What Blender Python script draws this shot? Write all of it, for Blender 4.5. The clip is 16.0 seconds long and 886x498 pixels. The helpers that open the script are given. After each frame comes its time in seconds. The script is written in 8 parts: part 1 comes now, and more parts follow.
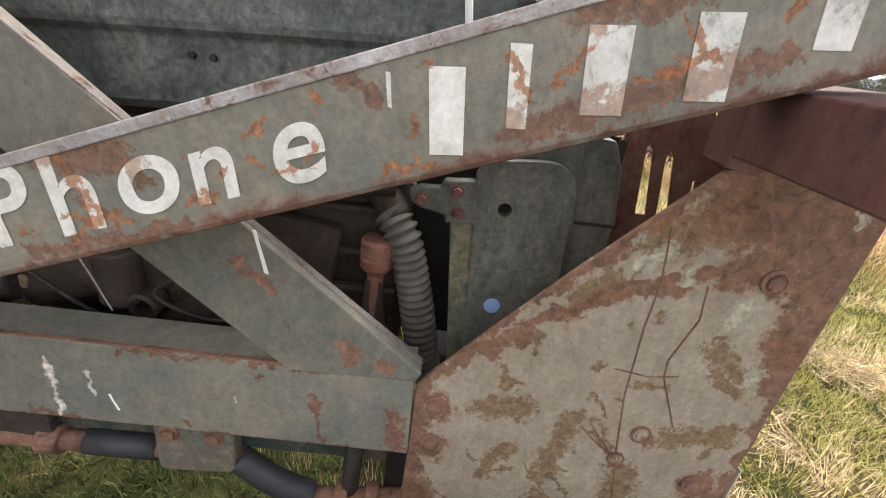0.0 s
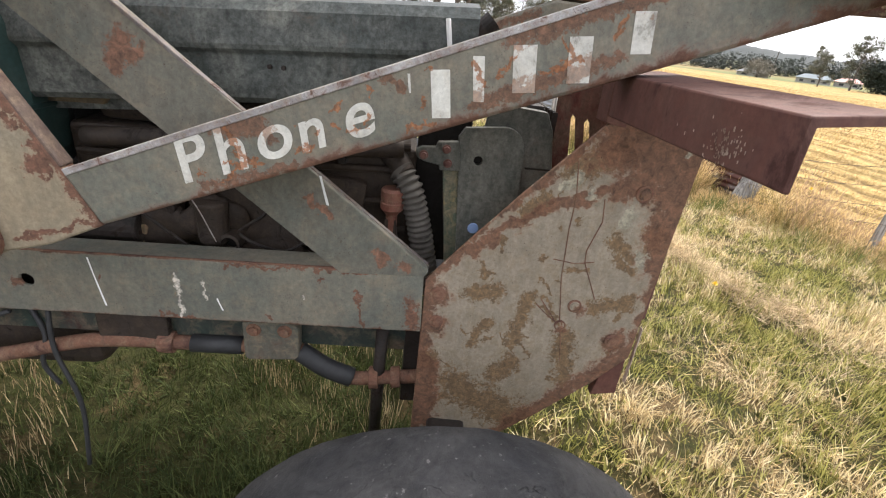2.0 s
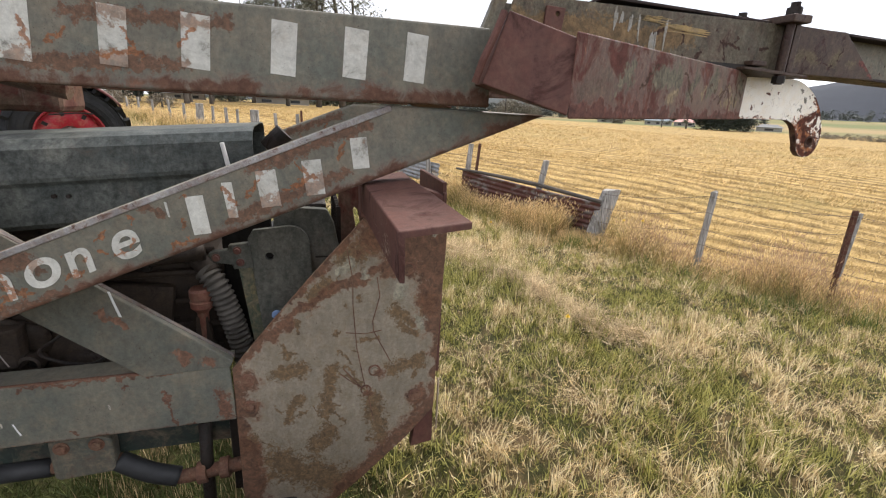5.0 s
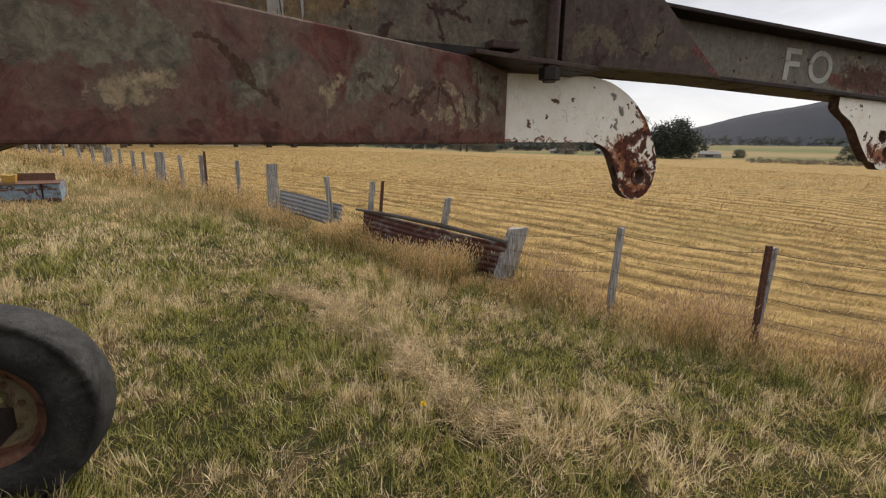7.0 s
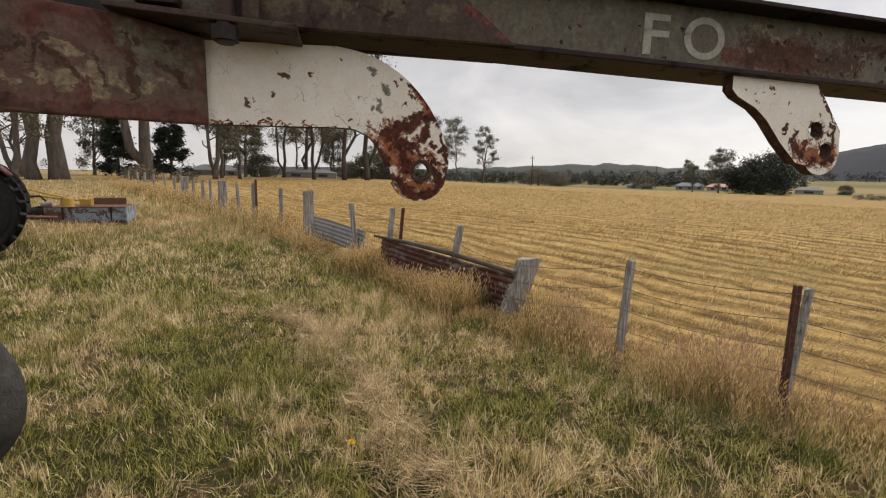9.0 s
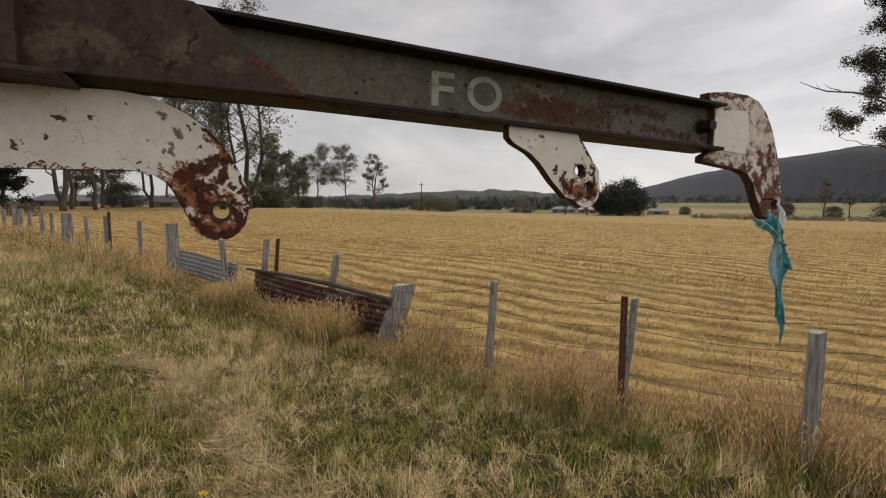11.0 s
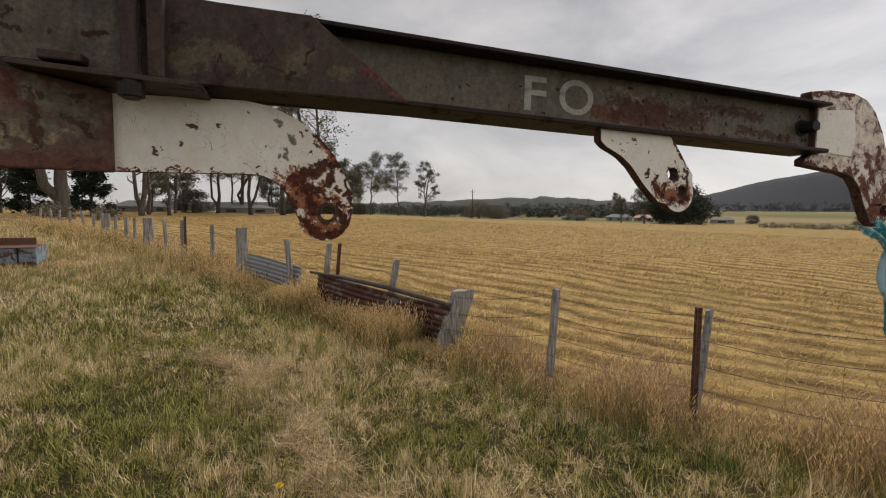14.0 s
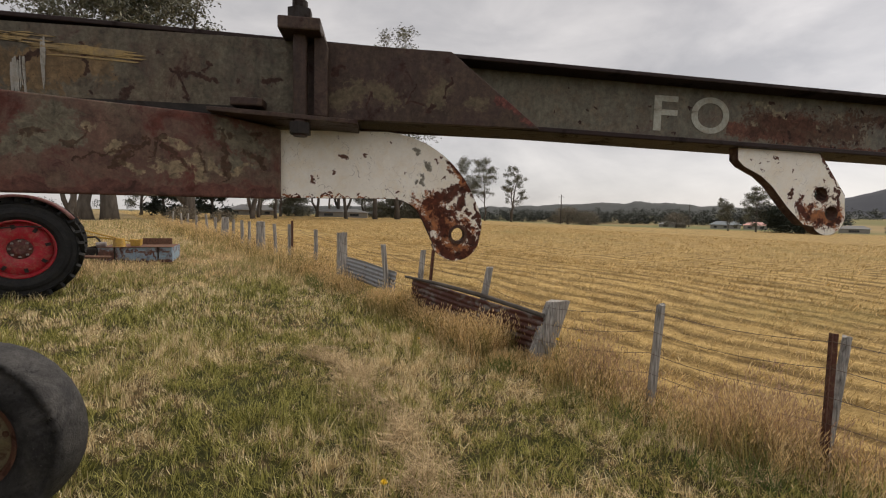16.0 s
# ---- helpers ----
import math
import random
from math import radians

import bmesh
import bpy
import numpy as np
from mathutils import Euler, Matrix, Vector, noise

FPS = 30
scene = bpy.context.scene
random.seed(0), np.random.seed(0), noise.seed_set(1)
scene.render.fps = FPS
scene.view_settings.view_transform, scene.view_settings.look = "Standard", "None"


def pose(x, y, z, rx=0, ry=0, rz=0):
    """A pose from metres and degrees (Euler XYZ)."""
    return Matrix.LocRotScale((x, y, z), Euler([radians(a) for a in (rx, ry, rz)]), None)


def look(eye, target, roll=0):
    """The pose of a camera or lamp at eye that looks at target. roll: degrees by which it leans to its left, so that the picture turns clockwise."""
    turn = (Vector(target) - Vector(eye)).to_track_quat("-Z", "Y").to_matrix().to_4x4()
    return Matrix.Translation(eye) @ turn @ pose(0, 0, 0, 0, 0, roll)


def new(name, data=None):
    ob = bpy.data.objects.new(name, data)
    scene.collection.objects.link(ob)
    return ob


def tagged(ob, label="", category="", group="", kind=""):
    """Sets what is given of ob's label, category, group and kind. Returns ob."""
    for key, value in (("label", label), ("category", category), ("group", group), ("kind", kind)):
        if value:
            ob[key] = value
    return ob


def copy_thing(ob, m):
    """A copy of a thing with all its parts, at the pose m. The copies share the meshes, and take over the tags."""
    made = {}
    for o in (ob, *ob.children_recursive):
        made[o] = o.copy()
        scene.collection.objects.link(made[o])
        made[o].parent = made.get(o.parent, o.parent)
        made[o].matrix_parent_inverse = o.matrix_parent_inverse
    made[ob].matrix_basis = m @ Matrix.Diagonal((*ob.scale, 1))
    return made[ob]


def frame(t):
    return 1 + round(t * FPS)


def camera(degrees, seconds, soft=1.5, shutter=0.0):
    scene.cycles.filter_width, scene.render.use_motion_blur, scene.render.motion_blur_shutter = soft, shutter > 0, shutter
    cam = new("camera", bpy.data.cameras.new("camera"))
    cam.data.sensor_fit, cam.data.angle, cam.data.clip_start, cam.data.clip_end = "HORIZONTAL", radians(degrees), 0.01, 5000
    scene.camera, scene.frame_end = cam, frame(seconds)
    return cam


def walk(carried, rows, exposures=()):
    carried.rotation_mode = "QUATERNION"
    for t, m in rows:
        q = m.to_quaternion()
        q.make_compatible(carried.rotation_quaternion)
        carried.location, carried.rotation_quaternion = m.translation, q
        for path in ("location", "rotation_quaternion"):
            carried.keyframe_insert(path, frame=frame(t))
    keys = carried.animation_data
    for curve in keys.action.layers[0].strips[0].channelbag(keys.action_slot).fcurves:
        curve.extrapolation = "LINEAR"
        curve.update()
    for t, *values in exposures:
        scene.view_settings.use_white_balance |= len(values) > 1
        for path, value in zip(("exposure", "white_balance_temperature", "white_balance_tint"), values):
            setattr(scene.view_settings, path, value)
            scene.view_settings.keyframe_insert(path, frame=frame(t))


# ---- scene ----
cam = camera(87.1, 16.0, soft=1.15)
PATH = [
    (0, (1.133, 0.737, 1.676), (1.253, 2.551, 0.842), 8.5),
    (0.5, (1.148, 0.735, 1.684), (1.295, 2.548, 0.852), 8.1),
    (1, (1.148, 0.681, 1.659), (1.3, 2.503, 0.848), 7.8),
    (1.5, (1.111, 0.527, 1.712), (1.267, 2.339, 0.88), 7.1),
    (2, (1.092, 0.276, 1.711), (1.272, 2.084, 0.874), 6.6),
    (2.5, (1.038, 0.126, 1.685), (1.241, 1.929, 0.845), 6.3),
    (3, (0.954, 0.012, 1.684), (1.183, 1.81, 0.839), 6.0),
    (3.5, (0.95, -0.016, 1.672), (1.209, 1.778, 0.827), 5.7),
    (4, (0.982, -0.018, 1.681), (1.294, 1.78, 0.862), 4.9),
    (4.5, (1.08, -0.019, 1.701), (1.494, 1.809, 1.004), 3.5),
    (5, (1.406, 0.055, 1.871), (1.952, 1.89, 1.292), 2.7),
    (5.2, (1.537, 0.082, 1.929), (2.142, 1.912, 1.394), 2.4),
    (7.3, (2.843, 0.7, 1.845), (3.536, 2.526, 1.414), 1.0),
    (7.5, (2.952, 0.726, 1.823), (3.626, 2.56, 1.399), 1.0),
    (8, (3.186, 0.874, 1.795), (3.726, 2.767, 1.442), 1.2),
    (8.5, (3.402, 0.8, 1.79), (3.832, 2.729, 1.48), 1.3),
    (9, (3.567, 0.653, 1.778), (3.974, 2.588, 1.477), 1.3),
    (9.5, (3.569, 0.566, 1.786), (4.009, 2.496, 1.501), 1.3),
    (10, (3.645, 0.531, 1.81), (4.249, 2.421, 1.565), 1.0),
    (10.2, (3.71, 0.508, 1.81), (4.39, 2.375, 1.581), 0.8),
    (12.3, (3.78, 0.487, 1.817), (4.667, 2.273, 1.657), 0.2),
    (12.5, (3.781, 0.487, 1.818), (4.665, 2.274, 1.658), 0.2),
    (13, (3.781, 0.498, 1.815), (4.639, 2.297, 1.651), 0.2),
    (13.5, (3.748, 0.511, 1.811), (4.543, 2.339, 1.645), 0.5),
    (14, (3.642, 0.523, 1.798), (4.283, 2.411, 1.643), 0.7),
    (14.5, (3.591, 0.517, 1.823), (4.08, 2.451, 1.679), 0.8),
    (15, (3.557, 0.509, 1.826), (3.939, 2.467, 1.685), 1.0),
    (15.5, (3.532, 0.501, 1.828), (3.862, 2.469, 1.687), 1.2),
    (16, (3.521, 0.508, 1.845), (3.808, 2.483, 1.704), 1.2),
]
EXPOSURES = [(0, 2.3, 6360, 12), (1.5, 2.22, 6310, 12), (2.5, 1.87, 6210, 12), (3.5, 1.72, 6160, 12), (4.5, 1.77, 6210, 12), (5.2, 1.34, 6260, 12), (7.5, 0.6, 6660, 12), (8.5, 0.65, 6760, 13), (9, 0.59, 6810, 13), (12.5, 0.18, 6760, 12), (16, 0.45, 6860, 13)]
walk(cam, [(t, look(eye, target, roll)) for t, eye, target, roll in PATH], EXPOSURES)


# ---------------------------------------------------------------- light
world = bpy.data.worlds.new("overcast_sky")
scene.world = world
world.use_nodes = True
wt = world.node_tree
wt.nodes.clear()


def wn(kind, **sets):
    n = wt.nodes.new(kind)
    for k, v in sets.items():
        n.inputs[k.replace("_", " ")].default_value = v
    return n


sky = wt.nodes.new("ShaderNodeTexSky")
sky.sky_type = "NISHITA"
sky.sun_disc = False
sky.sun_elevation = radians(51)
sky.sun_rotation = radians(45)
sky_scale = wt.nodes.new("ShaderNodeVectorMath")
sky_scale.operation = "SCALE"
sky_scale.inputs["Scale"].default_value = 0.10
wt.links.new(sky.outputs[0], sky_scale.inputs[0])
w_co = wt.nodes.new("ShaderNodeTexCoord")
w_map = wt.nodes.new("ShaderNodeMapping")
w_map.inputs["Scale"].default_value = (1.0, 1.0, 2.6)
wt.links.new(w_co.outputs["Generated"], w_map.inputs[0])
w_noise = wn("ShaderNodeTexNoise", Scale=2.2, Detail=7.0, Roughness=0.55, Distortion=0.5)
wt.links.new(w_map.outputs[0], w_noise.inputs["Vector"])
w_ramp = wt.nodes.new("ShaderNodeValToRGB")
w_ramp.color_ramp.elements[0].position, w_ramp.color_ramp.elements[0].color = 0.36, (0.4, 0.407, 0.425, 1)
w_ramp.color_ramp.elements[1].position, w_ramp.color_ramp.elements[1].color = 0.66, (0.68, 0.678, 0.68, 1)
wt.links.new(w_noise.outputs[0], w_ramp.inputs[0])
w_mix = wt.nodes.new("ShaderNodeMixRGB")
w_mix.inputs[0].default_value = 0.9
wt.links.new(sky_scale.outputs[0], w_mix.inputs[1])
wt.links.new(w_ramp.outputs[0], w_mix.inputs[2])
# brighter band of cloud low over the horizon
w_sep = wt.nodes.new("ShaderNodeSeparateXYZ")
wt.links.new(w_co.outputs["Generated"], w_sep.inputs[0])
w_low = wt.nodes.new("ShaderNodeMapRange")
w_low.inputs[1].default_value, w_low.inputs[2].default_value = 0.30, 0.0
w_low.inputs[3].default_value, w_low.inputs[4].default_value = 0.0, 0.08
w_low.interpolation_type = "SMOOTHSTEP"
wt.links.new(w_sep.outputs[2], w_low.inputs[0])
w_sum = wt.nodes.new("ShaderNodeMixRGB")
w_sum.blend_type = "ADD"
w_sum.inputs[2].default_value = (1.0, 0.98, 0.96, 1)
wt.links.new(w_low.outputs[0], w_sum.inputs[0])
wt.links.new(w_mix.outputs[0], w_sum.inputs[1])
# cloud cover thins towards the east; the unseen south is made brighter as fill
w_east = wt.nodes.new("ShaderNodeMapRange")
w_east.interpolation_type = "SMOOTHSTEP"
w_east.inputs[1].default_value, w_east.inputs[2].default_value = 0.35, 1.0
w_east.inputs[3].default_value, w_east.inputs[4].default_value = 0.78, 1.1
wt.links.new(w_sep.outputs[0], w_east.inputs[0])
w_south = wt.nodes.new("ShaderNodeMapRange")
w_south.interpolation_type = "SMOOTHSTEP"
w_south.inputs[1].default_value, w_south.inputs[2].default_value = 0.2, -0.7
w_south.inputs[3].default_value, w_south.inputs[4].default_value = 1.0, 1.3
wt.links.new(w_sep.outputs[1], w_south.inputs[0])
w_cover = wt.nodes.new("ShaderNodeMath")
w_cover.operation = "MULTIPLY"
wt.links.new(w_east.outputs[0], w_cover.inputs[0])
wt.links.new(w_south.outputs[0], w_cover.inputs[1])
w_thin = wt.nodes.new("ShaderNodeVectorMath")
w_thin.operation = "SCALE"
wt.links.new(w_sum.outputs[0], w_thin.inputs[0])
wt.links.new(w_cover.outputs[0], w_thin.inputs["Scale"])
w_bg = wn("ShaderNodeBackground", Strength=1.0)
wt.links.new(w_thin.outputs[0], w_bg.inputs[0])
w_out = wt.nodes.new("ShaderNodeOutputWorld")
wt.links.new(w_bg.outputs[0], w_out.inputs[0])

sun_data = bpy.data.lights.new("sun", "SUN")
sun_data.energy = 1.9
sun_data.angle = radians(25)
sun_data.color = (1.0, 0.93, 0.82)
sun = new("sun", sun_data)
sun.matrix_basis = look((14.0, 13.5, 20), (2.5, 2, 0))


# ---------------------------------------------------------------- materials
class Mat:
    """A small builder of node materials in object space."""

    def __init__(self, name, rough=0.7, metal=0.0, spec=0.4):
        self.m = bpy.data.materials.new(name)
        self.m.use_nodes = True
        self.t = self.m.node_tree
        self.b = self.t.nodes["Principled BSDF"]
        self.b.inputs["Roughness"].default_value = rough
        self.b.inputs["Metallic"].default_value = metal
        self.b.inputs["Specular IOR Level"].default_value = spec
        self.co = self.t.nodes.new("ShaderNodeTexCoord").outputs["Object"]

    def put(self, sock, v):
        if isinstance(v, bpy.types.NodeSocket):
            self.t.links.new(v, sock)
        elif isinstance(v, (tuple, list)) and len(v) == 3 and sock.type == "RGBA":
            sock.default_value = (*v, 1)
        else:
            sock.default_value = v

    def node(self, kind, *ins, out=0, **sets):
        n = self.t.nodes.new(kind)
        for k, v in sets.items():
            self.put(n.inputs[k.replace("_", " ")], v)
        for i, v in enumerate(ins):
            if v is not None:
                self.put(n.inputs[i], v)
        return n.outputs[out]

    def mapped(self, scale=(1, 1, 1), shift=(0, 0, 0), turn=(0, 0, 0)):
        return self.node("ShaderNodeMapping", self.co, Scale=scale, Location=shift, Rotation=turn)

    def noise(self, scale, detail=4.0, rough=0.55, dist=0.0, vec=None):
        return self.node("ShaderNodeTexNoise", vec or self.co, Scale=scale, Detail=detail, Roughness=rough, Distortion=dist)

    def ramp(self, fac, lo, hi, c0=(0, 0, 0), c1=(1, 1, 1)):
        n = self.t.nodes.new("ShaderNodeValToRGB")
        e = n.color_ramp.elements
        e[0].position, e[0].color = min(max(lo, 0), 1), (*c0, 1)
        e[1].position, e[1].color = min(max(hi, 0), 1), (*c1, 1)
        self.put(n.inputs[0], fac)
        return n.outputs[0]

    def step(self, v, lo, hi):
        n = self.t.nodes.new("ShaderNodeMapRange")
        self.put(n.inputs[0], v)
        n.inputs[1].default_value, n.inputs[2].default_value = lo, hi
        return n.outputs[0]

    def mix(self, fac, a, b, kind="MIX"):
        n = self.t.nodes.new("ShaderNodeMixRGB")
        n.blend_type = kind
        for s, v in zip(n.inputs, (fac, a, b)):
            self.put(s, v)
        return n.outputs[0]

    def math(self, op, a, b=None):
        n = self.t.nodes.new("ShaderNodeMath")
        n.operation = op
        self.put(n.inputs[0], a)
        if b is not None:
            self.put(n.inputs[1], b)
        return n.outputs[0]

    def lines(self, scale, width, detail=1.0, vec=None, dist=0.0):
        """Thin wandering lines: a contour of a noise."""
        d = self.math("ABSOLUTE", self.math("SUBTRACT", self.noise(scale, detail, 0.5, dist, vec), 0.5))
        return self.step(d, width, width * 0.3)

    def axis(self, i):
        return self.node("ShaderNodeSeparateXYZ", self.co, out=i)

    def strokes(self, caps, breakup=0.6, grain=40.0, wander=0.02, seed=0.0):
        """Hand-placed marks in x and z: thick lines (x0, z0, x1, z1, r) or spots (x, z, r) with ragged edges."""
        flat = self.node("ShaderNodeCombineXYZ", self.axis(0), 0.0, self.axis(2))
        warp = self.node("ShaderNodeTexNoise", self.mapped(shift=(seed, 1, 2)), Scale=grain * 0.6, Detail=3.0, out=1)
        warp = self.vec("SCALE", self.vec("SUBTRACT", warp, (0.5, 0.5, 0.5)), wander)
        p = self.vec("ADD", flat, self.vec("MULTIPLY", warp, (1, 0, 1)))
        best = None
        for c in caps:
            x0, z0, x1, z1, r = c if len(c) == 5 else (c[0], c[1], c[0] + 0.001, c[1], c[2])
            ax = Vector((x1 - x0, 0, z1 - z0))
            v = self.vec("SUBTRACT", p, (x0, 0, z0))
            n = self.t.nodes.new("ShaderNodeVectorMath")
            n.operation = "DOT_PRODUCT"
            self.put(n.inputs[0], v)
            n.inputs[1].default_value = ax / ax.length_squared
            h = self.math("MINIMUM", self.math("MAXIMUM", n.outputs["Value"], 0.0), 1.0)
            d = self.vec("SUBTRACT", v, self.vec("SCALE", tuple(ax), h))
            n = self.t.nodes.new("ShaderNodeVectorMath")
            n.operation = "LENGTH"
            self.put(n.inputs[0], d)
            m = self.step(n.outputs["Value"], r * 1.45 + 0.0015, 0.0)
            best = m if best is None else self.math("MAXIMUM", best, m)
        rag = self.math("ADD", self.noise(grain * 0.55, 6, 0.65, 0.9, self.mapped(shift=(2, seed, 1))), self.noise(grain * 2.2, 6, 0.7, 0.5, self.mapped(shift=(5, seed, 3))))
        total = self.math("ADD", best, self.math("MULTIPLY", self.math("SUBTRACT", rag, 1.0), breakup * 1.7))
        gate = self.step(best, 0.04, 0.22)
        return self.math("MULTIPLY", self.step(total, 0.43, 0.63), gate), self.math("MULTIPLY", self.step(total, 0.3, 0.6), gate)

    def vec(self, op, a, b):
        n = self.t.nodes.new("ShaderNodeVectorMath")
        n.operation = op
        self.put(n.inputs[0], a)
        self.put(n.inputs["Scale"] if op == "SCALE" else n.inputs[1], b)
        return n.outputs[0]

    def rand(self):
        n = self.t.nodes.new("ShaderNodeNewGeometry")
        return n.outputs["Random Per Island"]

    def bump(self, h, strength=0.3, dist=0.004):
        self.put(self.b.inputs["Normal"], self.node("ShaderNodeBump", Strength=strength, Distance=dist, Height=h))
        return self

    def done(self, color, rough=None):
        self.put(self.b.inputs["Base Color"], color)
        if rough is not None:
            self.put(self.b.inputs["Roughness"], rough)
        return self.m


def worn(name, base, alt, rust=(0.16, 0.065, 0.035), bright=(0.42, 0.16, 0.06), amount=0.5, scale=5.0, orange=0.0,
         edge=None, squiggle=0.0, stains=(), rough=0.55, drip=0.0, spots=0.5, seed=0.0, tint=(0.27, 0.2, 0.13), mottle=0.55, dirt=1.0, marks=()):
    """Old paint on steel: faded patches, thin brown stain, rust in patches and along the edges, scratches, runs and pits."""
    k = Mat(name, rough, spec=0.25)
    vec = k.mapped(shift=(seed, seed * 0.7, seed * 1.3))
    fade = k.step(k.noise(scale * 0.45, 6, 0.62, 0.5, vec), 0.38, 0.62)
    col = k.mix(fade, base, alt)
    blot = k.noise(scale * 2.4, 10, 0.74, 0.5, vec)
    col = k.mix(k.math("MULTIPLY", k.step(blot, 0.47, 0.68), mottle), col, tint)
    wash = k.noise(scale * 3.5, 8, 0.7, 0.2, k.mapped((1, 1, 0.3), (seed + 2, 1, seed)))
    col = k.mix(0.42 * dirt, col, k.ramp(wash, 0.28, 0.74, (0.5, 0.5, 0.5), (1.38, 1.36, 1.33)), "MULTIPLY")
    grime = k.noise(scale * 9, 10, 0.78, 0.2, vec)
    col = k.mix(0.45 * dirt, col, k.ramp(grime, 0.32, 0.68, (0.42, 0.4, 0.38), (1.48, 1.46, 1.42)), "MULTIPLY")
    n1 = k.noise(scale, 12, 0.71, 0.7, vec)
    if edge:
        i, lo, hi, width = edge
        a = k.axis(i)
        e1 = k.step(a, lo + width, lo)
        e2 = k.step(a, hi - width * 0.6, hi)
        n1 = k.math("ADD", n1, k.math("MULTIPLY", k.math("MAXIMUM", e1, e2), 0.27))
    for sx, sz, sr, sw in stains:
        dx = k.math("SUBTRACT", k.axis(0), sx)
        dz = k.math("SUBTRACT", k.axis(2), sz)
        dd = k.math("SQRT", k.math("ADD", k.math("MULTIPLY", dx, dx), k.math("MULTIPLY", dz, dz)))
        n1 = k.math("ADD", n1, k.math("MULTIPLY", k.step(dd, sr, sr * 0.15), sw))
    t0 = 0.78 - amount * 0.45
    halo = k.step(n1, t0 - 0.1, t0 + 0.02)
    col = k.mix(k.math("MULTIPLY", halo, 0.4), col, tuple(c * 1.25 + 0.02 for c in rust))
    mask = k.step(n1, t0 - 0.015, t0 + 0.075)
    rcol = k.mix(k.noise(scale * 4.1, 9, 0.75, 0.3, vec), tuple(c * 1.5 for c in rust), tuple(c * 0.3 for c in rust))
    rcol = k.mix(k.step(k.noise(scale * 1.7, 4, 0.6, 0, vec), 0.5, 0.7), rcol, tuple(c * 1.45 for c in rust))
    rcol = k.mix(0.6, rcol, k.ramp(grime, 0.3, 0.7, (0.5, 0.5, 0.5), (1.4, 1.4, 1.4)), "MULTIPLY")
    col = k.mix(mask, col, rcol)
    if orange:
        o = k.step(k.noise(scale * 1.3, 9, 0.74, 1.2, k.mapped((1, 1, 0.45), (seed + 4, 2, 1), (0, 0.5, 0))), 0.69 - orange * 0.22, 0.73 - orange * 0.18)
        col = k.mix(k.math("MULTIPLY", k.math("MULTIPLY", o, k.step(grime, 0.34, 0.52)), 0.75), col, bright)
    if squiggle:
        s = k.math("MAXIMUM", k.lines(scale * 0.8, 0.006 * squiggle, 2.5, vec, 0.6), k.lines(scale * 1.9, 0.008 * squiggle, 2.0, k.mapped(shift=(seed + 9, 3, 5)), 0.4))
        gate = k.step(k.noise(scale * 1.6, 3, 0.5, 0, k.mapped(shift=(2, seed, 7))), 0.48, 0.54)
        col = k.mix(k.math("MULTIPLY", k.math("MULTIPLY", s, gate), 0.8), col, tuple(c * 0.6 for c in rust))
    for j, (tone, cover, breakup, grain, caps) in enumerate(marks):
        mk, rim = k.strokes(caps, breakup, grain, 3.5 / grain, seed + j)
        patch = k.ramp(k.noise(grain * 0.9, 8, 0.72, 0.6, vec), 0.34, 0.66, tuple(c * 0.45 for c in tone), (tone[0] * 1.9, tone[1] * 1.75, tone[2] * 1.6))
        shade = k.mix(0.7, patch, k.ramp(grime, 0.3, 0.72, (0.5, 0.5, 0.5), (1.4, 1.4, 1.4)), "MULTIPLY")
        col = k.mix(k.math("MULTIPLY", rim, cover * 0.38), col, (tone[0] * 2.4, tone[1] * 2.1, tone[2] * 1.9) if max(tone) < 0.12 else tone)
        col = k.mix(k.math("MULTIPLY", mk, k.math("MULTIPLY", k.step(grime, 0.15, 0.36), cover)), col, shade)
        mask = k.math("MAXIMUM", mask, k.math("MULTIPLY", mk, 0.8))
    if spots:
        v = k.node("ShaderNodeTexVoronoi", k.node("ShaderNodeMixRGB", 0.12, vec, k.node("ShaderNodeTexNoise", vec, Scale=scale * 8, out=1)), Scale=scale * 9)
        keep = k.step(k.noise(scale * 2.3, 3, 0.5, 0, vec), 0.5, 0.6)
        pit = k.math("MULTIPLY", k.step(v, 0.2, 0.1), keep)
        chips = k.step(k.noise(scale * 14, 5, 0.7, 0.3, k.mapped(shift=(seed, 4, seed))), 0.665, 0.69)
        col = k.mix(k.math("MULTIPLY", k.math("MAXIMUM", pit, chips), spots), col, tuple(c * 0.4 for c in rust))
    if drip:
        d = k.step(k.noise(scale * 2.2, 4, 0.6, 0, k.mapped((1, 1, 0.07), (seed, 0, 3))), 0.72, 0.78)
        col = k.mix(k.math("MULTIPLY", k.math("MULTIPLY", d, drip), k.step(grime, 0.35, 0.6)), col, (0.6, 0.59, 0.55))
    k.bump(k.mix(0.6, k.mix(mask, (0.5, 0.5, 0.5), grime), grime), 0.4, 0.003)
    return k.done(col, k.mix(mask, (rough, rough, rough), (0.9, 0.9, 0.9)))


